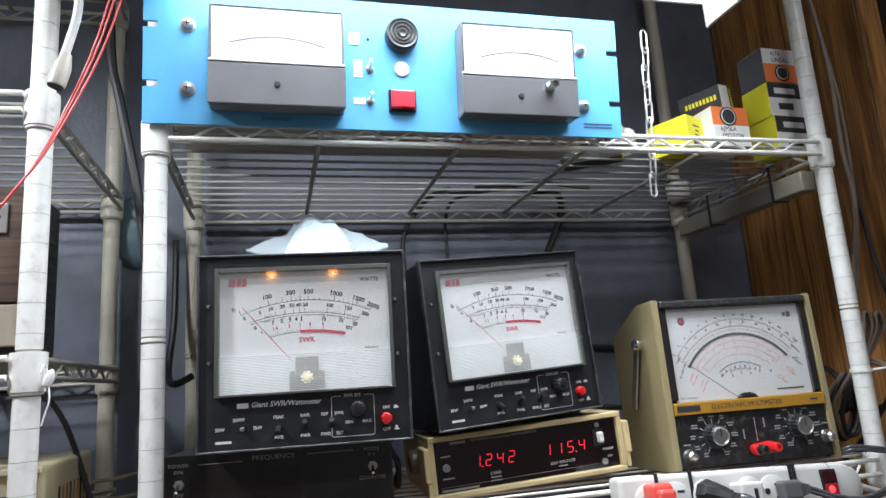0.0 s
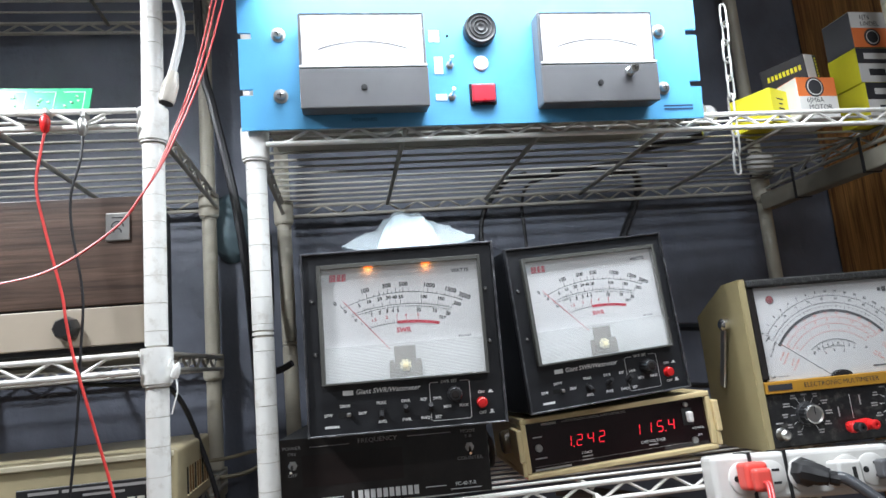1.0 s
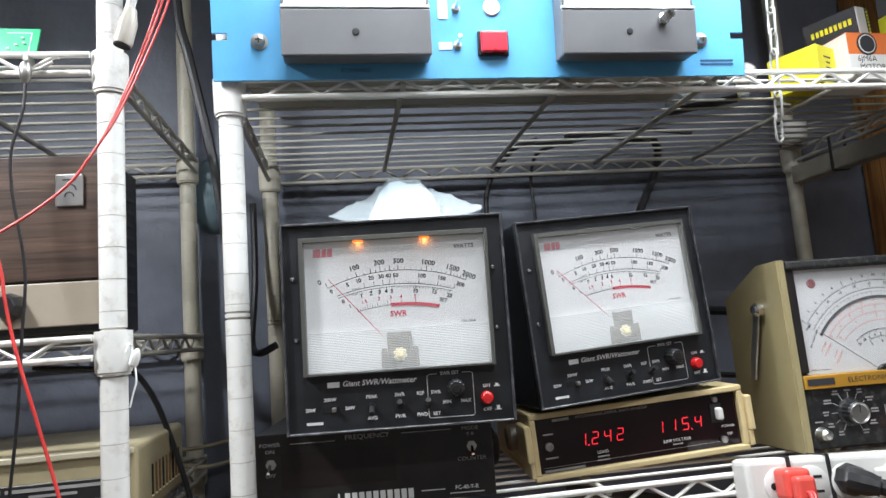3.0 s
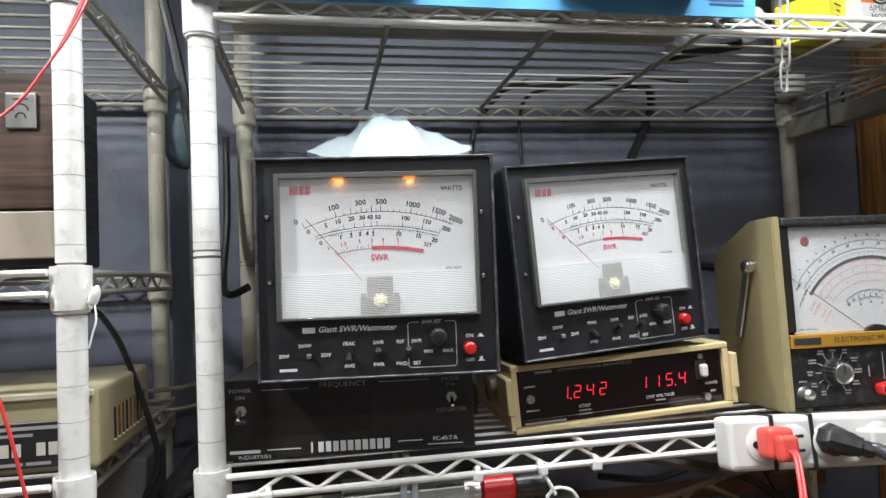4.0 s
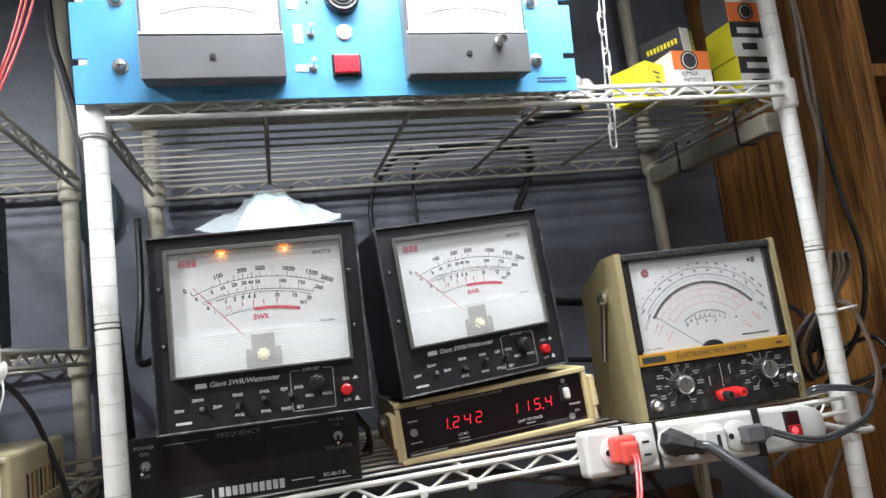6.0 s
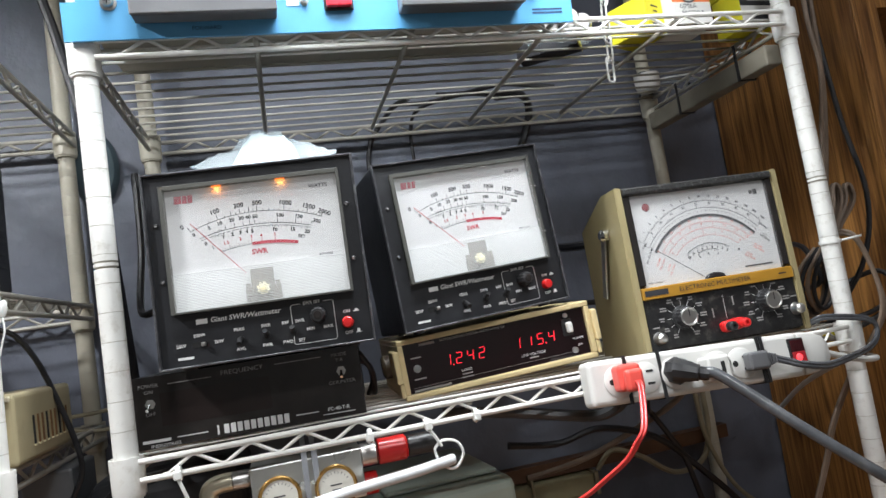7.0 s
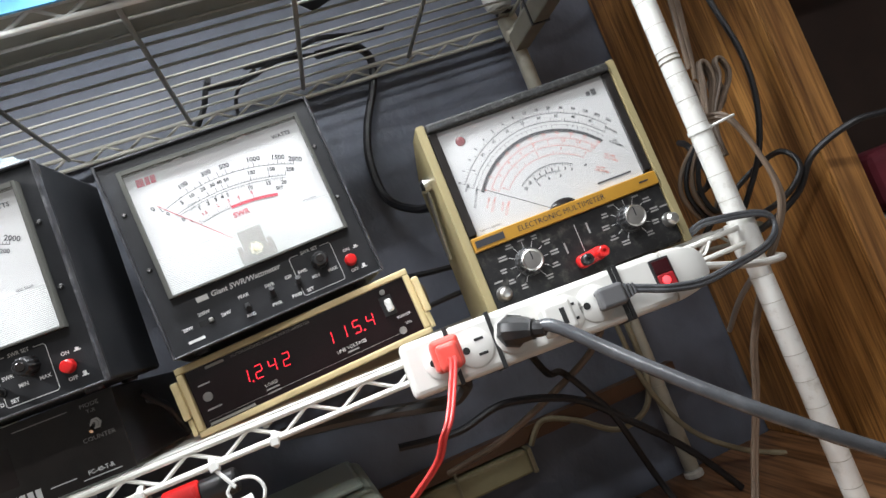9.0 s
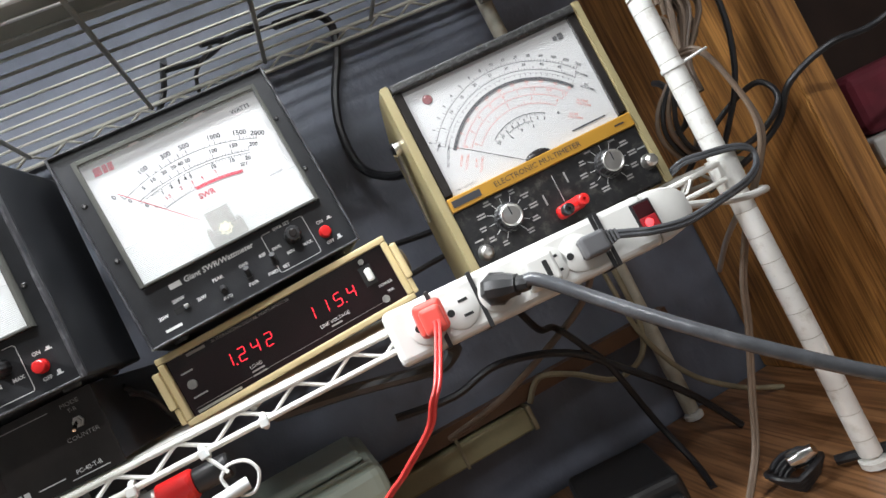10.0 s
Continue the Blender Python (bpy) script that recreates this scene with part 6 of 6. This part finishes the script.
for pts, r in ((((0.560, 0.118, 1.180), (0.545, 0.16, 1.165), (0.50, 0.20, 1.170), (0.44, 0.24, 1.180), (0.40, 0.26, 1.165)), 0.0035), (((0.56, 0.116, 1.13), (0.52, 0.16, 1.135), (0.46, 0.20, 1.13), (0.42, 0.25, 1.12)), 0.0030),
               (((0.205, 0.05, 1.150), (0.222, 0.06, 1.140), (0.228, 0.09, 1.110), (0.232, 0.16, 1.106)), 0.0030), (((0.212, 0.045, 1.155), (0.226, 0.07, 1.130), (0.224, 0.12, 1.106)), 0.0026),
               (((0.01, 0.20, 1.24), (-0.012, 0.21, 1.232), (-0.022, 0.24, 1.25), (-0.02, 0.27, 1.32), (-0.02, 0.28, 1.42)), 0.0042)):
    loose_cable(pts, r, M_RUBBER, "black cable between the instruments")

# cables under the lower shelf
for pts, r, ma, lab in ((((0.30, 0.10, 1.072), (0.37, 0.08, 1.062), (0.43, 0.06, 1.050), (0.452, 0.03, 1.050), (0.462, 0.0, 1.062), (0.455, -0.02, 1.072)), 0.0062, mat("dark_grey_cord", (0.04, 0.042, 0.045), 0.4), "thick dark grey cord bending under the power strip"),
                        (((0.40, 0.20, 1.00), (0.468, 0.20, 0.990), (0.53, 0.20, 0.998), (0.607, 0.20, 0.972), (0.66, 0.20, 0.925), (0.72, 0.20, 0.86), (0.763, 0.20, 0.795)), 0.0045, M_RUBBER, "black cable sagging below the shelf"),
                        (((0.53, 0.05, 1.085), (0.575, 0.15, 1.02), (0.608, 0.20, 1.004), (0.632, 0.20, 0.965), (0.648, 0.20, 0.932), (0.668, 0.20, 0.85), (0.675, 0.17, 0.80), (0.66, 0.12, 0.79)), 0.0040, M_RUBBER, "black cable falling to the bench"),
                        (((0.70, 0.18, 1.08), (0.66, 0.20, 1.02), (0.60, 0.22, 0.985), (0.52, 0.25, 0.95), (0.45, 0.29, 0.93)), 0.0040, M_BROWNCORD, "brown cable behind the shelf"),
                        (((0.735, 0.27, 1.09), (0.738, 0.27, 0.995), (0.735, 0.27, 0.94), (0.715, 0.27, 0.905), (0.674, 0.28, 0.895), (0.63, 0.29, 0.925), (0.59, 0.30, 0.94), (0.566, 0.31, 0.915)), 0.0040, M_TANCORD, "tan cord hanging along the back post"),
                        (((0.722, 0.268, 1.085), (0.722, 0.265, 1.00), (0.728, 0.262, 0.93), (0.76, 0.26, 0.86), (0.81, 0.25, 0.815), (0.86, 0.24, 0.790)), 0.0035, M_TANCORD, "tan cord running down to the bench")):
    loose_cable(pts, r, ma, lab)

# cables by the cupboard side
th = thing("coiled_cord", pose(0, 0, 0), "brown twin cord wound in a hanging coil beside the post", "cord")
for k, (xt, zt, yt) in enumerate(((0.797, 1.248, 0.040), (0.811, 1.263, 0.030), (0.818, 1.259, 0.042), (0.833, 1.262, 0.034), (0.829, 1.246, 0.048))):
    bm = bmesh.new()
    for o in (-0.0020, 0.0020):              # two wires of the flat cord side by side
        tube(bm, smooth_path([(0.783 + 0.003 * k, yt + o - 0.008, 1.165), (0.787 + 0.004 * k, yt + o, 1.200), (xt - 0.0075, yt + o, zt - 0.022), (xt - 0.004, yt + o, zt - 0.004), (xt + 0.001, yt + o, zt),
                              (xt + 0.0055, yt + o, zt - 0.006), (xt + 0.005, yt + o + 0.002, zt - 0.024), (0.793 + 0.004 * k, yt + o + 0.004, 1.200), (0.789 + 0.003 * k, yt + o, 1.165)]), 0.0022, 8)
    part("loop", bm, M_BROWNCORD, th)
for k in range(4):                           # the lower turns of the coil
    pts = [(0.786, 0.035 + 0.006 * k, 1.190), (0.768 - 0.003 * k, 0.038 + 0.006 * k, 1.165), (0.762 - 0.003 * k, 0.042 + 0.006 * k, 1.140), (0.770, 0.045 + 0.006 * k, 1.118 - 0.003 * k), (0.786, 0.046 + 0.005 * k, 1.122), (0.795, 0.042 + 0.005 * k, 1.150), (0.793, 0.038 + 0.005 * k, 1.188)]
    part("loop", cord(pts, 0.0026, 8), M_BROWNCORD if k % 2 else M_RUBBER, th)
bm = bmesh.new()
for o in (-0.0018, 0.0018):
    tube(bm, smooth_path([(0.772, 0.018, 1.205 + o), (0.786, -0.006, 1.197 + o), (0.800, -0.010, 1.150 + o), (0.806 + o, -0.006, 1.110), (0.796 + o, 0.006, 1.078), (0.775 + o, 0.024, 1.040), (0.750 + o, 0.040, 0.985), (0.738 + o, 0.050, 0.940), (0.715 + o, 0.060, 0.880), (0.690 + o, 0.060, 0.830), (0.650 + o, 0.050, 0.792)]), 0.0024, 8)
part("hanging_end", bm, M_BROWNCORD, th)
for pts, r in ((((0.80, 0.10, 1.07), (0.835, 0.06, 1.085), (0.865, 0.04, 1.105), (0.880, 0.02, 1.135), (0.915, -0.005, 1.150), (0.955, -0.02, 1.148), (1.02, -0.05, 1.165), (1.12, -0.08, 1.17)), 0.0034),
               (((0.80, 0.11, 1.09), (0.84, 0.05, 1.100), (0.868, 0.03, 1.125), (0.872, 0.05, 1.150), (0.850, 0.08, 1.140), (0.815, 0.10, 1.115), (0.79, 0.12, 1.09)), 0.0031),
               (((0.86, 0.06, 1.55), (0.862, 0.05, 1.36), (0.868, 0.04, 1.25), (0.855, 0.05, 1.17), (0.83, 0.08, 1.11), (0.81, 0.10, 1.08)), 0.0031),
               (((0.795, 0.10, 1.14), (0.786, 0.06, 1.145), (0.783, 0.05, 1.16), (0.788, 0.07, 1.19), (0.80, 0.10, 1.20)), 0.0035)):
    loose_cable(pts, r, M_RUBBER, "black twin cord looping over the cupboard side")
for pts in (((0.80, 0.02, 1.75), (0.795, 0.00, 1.58), (0.790, -0.002, 1.46), (0.796, 0.00, 1.40), (0.800, 0.02, 1.33), (0.796, 0.03, 1.26)), ((0.815, 0.03, 1.72), (0.812, 0.01, 1.55), (0.806, 0.006, 1.44), (0.812, 0.02, 1.36), (0.806, 0.04, 1.25))):
    loose_cable(pts, 0.0028, M_BROWNCORD, "brown cord hanging down the cupboard side")
yc = thing("yellow_connector", pose(0.820, 0.085, 1.075, 20, 30, 10), "yellow and white cable connector among the cords", "connector")
part("body", box(bmesh.new(), -0.012, 0.012, -0.008, 0.008, -0.009, 0.009, 0.002), M_YELLOW, yc)
part("cap", box(bmesh.new(), -0.010, 0.010, -0.007, 0.007, 0.0095, 0.022, 0.002), M_PALEGREEN, yc)

# batten and wrapped cable under the right end of the upper shelf
bt = thing("wooden_batten", pose(0, 0, 0), "pale painted batten strapped under the shelf end", "batten")
part("batten", box(bmesh.new(), 0.744, 0.766, 0.022, 0.284, 1.4165, 1.4420, 0.002), mat("weathered_batten", (0.30, 0.275, 0.22), 0.6, var=0.2, scale=20), bt)
for ty in (0.07, 0.20):
    bm = bmesh.new()
    box(bm, 0.7425, 0.7675, ty, ty + 0.004, 1.4150, 1.4164), box(bm, 0.7425, 0.7438, ty, ty + 0.004, 1.4165, 1.462), box(bm, 0.7662, 0.7675, ty, ty + 0.004, 1.4165, 1.462)
    part("strap", bm, M_BLACKPL, bt)

# teal dish on the wall
bm = lathe(bmesh.new(), [(0.001, 0.022), (0.020, 0.020), (0.036, 0.012), (0.042, 0.002), (0.042, 0.0)], 32, pose(-0.078, WALL_Y - 0.001, 1.445) @ FRONT @ Matrix.Diagonal((0.72, 1.25, 1, 1)))
solo("teal_dish", bm, M_TEAL, "dark teal oval plastic dish against the wall", "dish")


# ---------------------------------------------------------------- meter head under the lower shelf
mh = thing("coupler_box", pose(0.0, 0, 0), "shiny metal coupler box with two gold-rimmed dials tied under the shelf", "coupler")
part("box", box(bmesh.new(), 0.098, 0.196, -0.010, 0.040, 1.0300, 1.0735, 0.0015), M_SILVERBOX, mh)
for gx in (0.121, 0.170):
    m = Matrix.Translation((gx, -0.010, 1.0440)) @ FRONT @ pose(0, 0, 0, -12, 0, 0)
    g = part("gauge", lathe(bmesh.new(), [(0.0185, 0.0), (0.0190, 0.004), (0.0175, 0.0065), (0.0158, 0.0062), (0.0158, 0.0045)], 28, m), M_GOLD, mh, "gold gauge rim")
    part("gauge_face", lathe(bmesh.new(), [(0.0156, 0.0046), (0.0156, 0.0051)], 28, m), mat("gauge_card", (0.58, 0.56, 0.50), 0.4, var=0.08), g)
    bm = bmesh.new()
    for k in range(9):
        a = math.radians(-60 + 15 * k)
        strip(bm, [(0.0112 * math.sin(a), 0.0112 * math.cos(a)), (0.0132 * math.sin(a), 0.0132 * math.cos(a))], 0.0005, -0.0053)
    bar(bm, -0.005, 0.005, 0.001, 0.0022, -0.0053), bar(bm, -0.004, 0.004, -0.003, -0.002, -0.0053)
    bmesh.ops.transform(bm, matrix=m @ FRONT.inverted(), verts=bm.verts)
    part("gauge_print", bm, M_INK, g)
for k, (x0, x1, r, ma, lab) in enumerate(((0.196, 0.212, 0.0105, M_STEEL, "knurled connector"), (0.2122, 0.240, 0.0118, M_REDPL, "red collar"), (0.2402, 0.268, 0.0100, M_BLACKPL, "black boot"), (0.082, 0.098, 0.0080, M_STEEL, "connector"))):
    bm = lathe(bmesh.new(), [(r * 0.9, x0), (r, x0 + 0.001), (r, x1 - 0.002), (r * 0.86, x1)], 20, Matrix.Translation((0, 0.006, 1.0635)) @ Matrix.Rotation(math.pi / 2, 4, "Y"))
    part("connector", bm, ma, mh, lab)
bm = bmesh.new()
tube(bm, smooth_path([(0.082, 0.006, 1.0635), (0.070, 0.006, 1.0630), (0.062, 0.006, 1.0580), (0.060, 0.006, 1.0420), (0.060, 0.006, 1.0300)]), 0.0082, 12)
part("elbow", bm, mat("nickel_elbow", (0.60, 0.55, 0.42), 0.32, metal=0.75, var=0.1), mh, "steel right-angle connector")
bm = cord(((0.060, 0.006, 1.030), (0.058, 0.01, 0.98), (0.04, 0.03, 0.90), (0.02, 0.05, 0.79)), 0.0048)
part("feed_cable", bm, M_RUBBER, mh)
part("lower_red_collar", lathe(bmesh.new(), [(0.0095, 0.0), (0.0105, 0.001), (0.0105, 0.012), (0.009, 0.013)], 18, Matrix.Translation((0.1965, 0.012, 1.036)) @ Matrix.Rotation(math.pi / 2, 4, "Y")), M_REDPL, mh)
for tx in (0.143, 0.152):
    bm = bmesh.new()
    for a, b, c, d in ((-0.0128, -0.0114, 1.0290, 1.0850), (0.0402, 0.0416, 1.0290, 1.1000)):
        box(bm, tx, tx + 0.0050, a, b, c, d, 0.0004, 1)
    box(bm, tx, tx + 0.005, -0.0113, 0.0401, 1.0285, 1.0297)
    part("grey_tie", bm, M_GREYTIE, mh)
tb = solo("grey_tube", cord(((0.020, -0.045, 0.985), (0.075, -0.042, 1.018), (0.125, -0.040, 1.036), (0.180, -0.036, 1.043), (0.235, -0.030, 1.046), (0.278, -0.018, 1.048)), 0.0050, 12), mat("grey_tubing", (0.60, 0.61, 0.61), 0.25, var=0.05, scale=60, stain=0.3, stain_colour=(0.4, 0.4, 0.38), stain_scale=40), "grey plastic tube hung from a cable tie", "tube")


def rail_tie(x, tail, lean=0.0):
    """White nylon tie knotted round the lower wire of the front rail."""
    z = RAIL_LOW - 0.0155
    th = thing("cable_tie", pose(x, -0.012, z, 0, lean, 0), "white nylon cable tie knotted on the shelf rail", "cable tie", group="white ties on the front rail")
    bm = bmesh.new()
    tube(bm, [Vector((0, 0.0048 * math.cos(a), 0.0048 * math.sin(a))) for a in [2 * math.pi * i / 14 for i in range(15)]], 0.0024, 6)
    part("band", bm, M_TIE, th)
    part("head", box(bmesh.new(), -0.0034, 0.0034, -0.0095, -0.0040, -0.0040, 0.0034, 0.0010), M_TIE, th)
    if tail:
        part("tail", cord(((0, -0.006, -0.004), (0.003, -0.007, -0.012), (0.006, -0.006, -0.022)), 0.0016, 6), M_TIE, th)


for x, tail, lean in ((0.042, True, 0), (0.205, False, 8), (0.259, True, -10), (0.3064, False, 5)):
    rail_tie(x, tail, lean)
bm = bmesh.new()
tube(bm, smooth_path([(0.262, -0.017, 1.060), (0.270, -0.017, 1.066), (0.283, -0.018, 1.063), (0.288, -0.018, 1.052), (0.281, -0.018, 1.041), (0.272, -0.018, 1.041), (0.264, -0.017, 1.050), (0.262, -0.017, 1.060)]), 0.0014, 6)
solo("tie_loop", bm, M_TIE, "white nylon tie loop holding the grey tube", "cable tie", group="white ties on the front rail")
lt = thing("post_tie", pose(LX, LY, 1.234), "white nylon tie with a long tail at the shelf collar", "cable tie")
part("knot", lathe(bmesh.new(), [(0.0015, -0.006), (0.0036, -0.004), (0.0040, 0.002), (0.0025, 0.007), (0.001, 0.009)], 10, pose(0.0180, -0.009, 0.004, 10, 20, 0)), M_TIE, lt)
part("tail", cord(((0.0180, -0.009, 0.002), (0.0200, -0.012, -0.012), (0.0175, -0.012, -0.022), (0.0150, -0.012, -0.032)), 0.0007, 6), M_TIE, lt)
part("loop", cord(((0.0170, -0.009, 0.006), (0.0155, -0.007, 0.014), (0.0140, -0.010, 0.016), (0.0125, -0.012, 0.010)), 0.0008, 6), M_TIE, lt)
zt = thing("post_tie", pose(SX, 0, 1.194), "white cable tie round the shelf post", "cable tie")
part("band", lathe(bmesh.new(), [(0.0104, -0.002), (0.0115, -0.002), (0.0115, 0.002), (0.0104, 0.002)], 20), M_TIE, zt)
part("tail", rod(bmesh.new(), (0.0085, -0.0080, 0), (0.030, -0.014, 0.002), 0.0015), M_TIE, zt)

# ---------------------------------------------------------------- things on the bench
gb = thing("pale_green_case", pose(0.215, 0.075, BENCH_Z + 0.0005, 0, 0, 4), "pale green metal case standing on the bench under the shelf", "case")
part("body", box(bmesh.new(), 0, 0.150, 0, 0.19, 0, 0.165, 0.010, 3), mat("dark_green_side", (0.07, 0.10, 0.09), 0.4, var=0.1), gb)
part("lid", box(bmesh.new(), -0.002, 0.152, -0.003, 0.192, 0.1655, 0.205, 0.012, 3), M_PALEGREEN, gb)
part("lid_rib", box(bmesh.new(), 0.010, 0.140, 0.020, 0.170, 0.2053, 0.2110, 0.004, 2), M_PALEGREEN, gb)

wb = slab("trim", 0.20, 0.80, WALL_Y - 0.020, WALL_Y - 0.001, 0.918, 0.938, mat("dark_wood_trim", (0.10, 0.045, 0.02), 0.5, var=0.3, scale=20), "dark wooden rail along the wall", "trim")
tr = thing("cable_trunking", pose(0, 0, 0), "tan plastic fixture bar on the wall under the rail", "trunking")
part("bar", box(bmesh.new(), 0.22, 0.555, WALL_Y - 0.034, WALL_Y - 0.001, 0.884, 0.914, 0.003), mat("aged_tan", (0.28, 0.25, 0.14), 0.45, var=0.12, scale=20, stain=0.3), tr)
part("end_cap", box(bmesh.new(), 0.5552, 0.562, WALL_Y - 0.036, WALL_Y - 0.001, 0.882, 0.916, 0.002), M_TANCORD, tr)
part("clip", box(bmesh.new(), 0.455, 0.459, WALL_Y - 0.037, WALL_Y - 0.001, 0.882, 0.928, 0.0008, 1), M_TANCORD, tr)

adp = thing("black_transmitter", pose(0.520, 0.112, BENCH_Z + 0.0005, 0, 0, -12), "black plastic equipment box with a lens on the bench", "box")
part("body", box(bmesh.new(), 0, 0.105, 0, 0.125, 0, 0.046, 0.008, 3), M_BLACKPL, adp)
part("front_step", box(bmesh.new(), 0.006, 0.098, -0.018, 0.0, 0.002, 0.032, 0.006, 3), M_BLACKPL, adp)
bm = bmesh.new()
bar(bm, 0.020, 0.052, 0.036, 0.0395, -0.0004), box(bm, 0.070, 0.074, -0.0186, -0.0180, 0.016, 0.020)
part("mark", bm, M_GREYPRINT, adp)
th = thing("black_cable_coil", pose(0.705, 0.035, BENCH_Z + 0.006), "black cable coiled on the bench with a metal plug", "cable coil")
for k in range(4):
    pts = [Vector(((0.018 + 0.003 * k) * math.cos(a), (0.016 + 0.002 * k) * math.sin(a), 0.004 * k + 0.006 * abs(math.sin(a * 1.5)))) for a in [2 * math.pi * i / 30 for i in range(31)]]
    part("loop", tube(bmesh.new(), pts, 0.0030, 8), M_RUBBER, th)
part("metal_plug", lathe(bmesh.new(), [(0.007, 0.0), (0.009, 0.002), (0.009, 0.014), (0.006, 0.020), (0.005, 0.026)], 16, pose(-0.004, -0.004, 0.022, 70, 10, 40)), M_CHROME, th)
part("lead_end", cord(((0.035, -0.010, 0.004), (0.07, -0.045, 0.008), (0.11, -0.085, 0.010), (0.17, -0.12, 0.004)), 0.0048), M_RUBBER, th)

# dark padded bag standing between the shelf units
M_NYLON = mat("black_nylon", (0.026, 0.027, 0.031), 0.5, var=0.25, scale=25, bump=0.6, bscale=60)
pb = thing("padded_bag", pose(0, 0, 0), "black padded bag standing on the bench", "bag")
bm = bmesh.new()
box(bm, -0.072, 0.085, 0.10, 0.270, BENCH_Z + 0.001, 1.070, 0.030, 5)
bmesh.ops.subdivide_edges(bm, edges=[e for e in bm.edges if e.calc_length() > 0.03], cuts=7, use_grid_fill=True)
for v in bm.verts:                           # slack folds in the cloth
    v.co += Vector((0.5, 1, 0.3)) * 0.004 * noise.noise((v.co.x * 16, v.co.y * 16, v.co.z * 26))
part("body", bm, M_NYLON, pb)
part("seam", cord(((-0.058, 0.094, BENCH_Z + 0.02), (-0.060, 0.093, 0.90), (-0.058, 0.094, 1.00), (-0.045, 0.097, 1.052), (0.0, 0.105, 1.068), (0.055, 0.104, 1.062)), 0.0026, 8), M_RUBBER, pb, "corded seam")
part("strap", box(bmesh.new(), -0.020, 0.012, 0.088, 0.0925, BENCH_Z + 0.002, 1.030, 0.0015), M_RUBBER, pb, "woven black strap")
gs = thing("grey_metal_cabinet", pose(0, 0, 0), "dark grey metal cabinet edge behind the bag", "cabinet")
part("body", box(bmesh.new(), -0.125, -0.078, 0.12, 0.20, BENCH_Z + 0.001, 1.0860, 0.003), mat("grey_steel_paint", (0.12, 0.125, 0.13), 0.35, var=0.1), gs)

# beyond the cupboard edge
wt = thing("white_tray", pose(0.990, 0.075, 1.0035, 0, 0, -20), "white plastic tray on the cupboard shelf", "tray")
part("tray", box(bmesh.new(), 0, 0.090, 0, 0.12, 0, 0.035, 0.004), M_STRIP, wt)
part("cloth", box(bmesh.new(), 0.010, 0.120, 0.020, 0.150, 0.0355, 0.110, 0.014, 3), M_MAROON, wt)
rp = thing("rope_coil", pose(1.045, 0.080, 1.0065), "tan rope coil on the cupboard shelf", "rope")
for k in range(3):
    pts = [Vector(((0.026 + 0.003 * k) * math.cos(a), (0.022 + 0.003 * k) * math.sin(a), 0.003 + 0.005 * k)) for a in [2 * math.pi * i / 24 for i in range(25)]]
    part("loop", tube(bmesh.new(), pts, 0.0034, 6), M_TANCORD, rp)

# thin wires wound round the rear post under the cartons
th = thing("wound_wires", pose(SX, SD, 0), "black and grey wires wound round the rear shelf post", "wires")
for k, (z0, lean, ma) in enumerate(((1.486, 0.010, M_RUBBER), (1.475, -0.006, M_RUBBER), (1.466, 0.012, M_GREYTIE), (1.497, -0.010, M_GREYTIE), (1.506, 0.008, M_RUBBER))):
    ring = [Vector((0.0122 * math.cos(a), 0.0122 * math.sin(a), z0 + lean * math.sin(a + k))) for a in [2 * math.pi * i / 24 for i in range(25)]]
    part("turn", tube(bmesh.new(), ring, 0.0015, 6), ma, th)
for k, ma in enumerate((M_GREYTIE, M_TIE, M_GREYTIE)):
    part("tail", cord(((-0.014, -0.006, 1.482 + 0.006 * k), (0.012, -0.030, 1.487 + 0.007 * k), (0.055, -0.060 - 0.01 * k, 1.480 + 0.008 * k), (0.110, -0.080, 1.500 + 0.006 * k), (0.138, -0.090 - 0.01 * k, 1.540)), 0.0015, 6), ma, th)
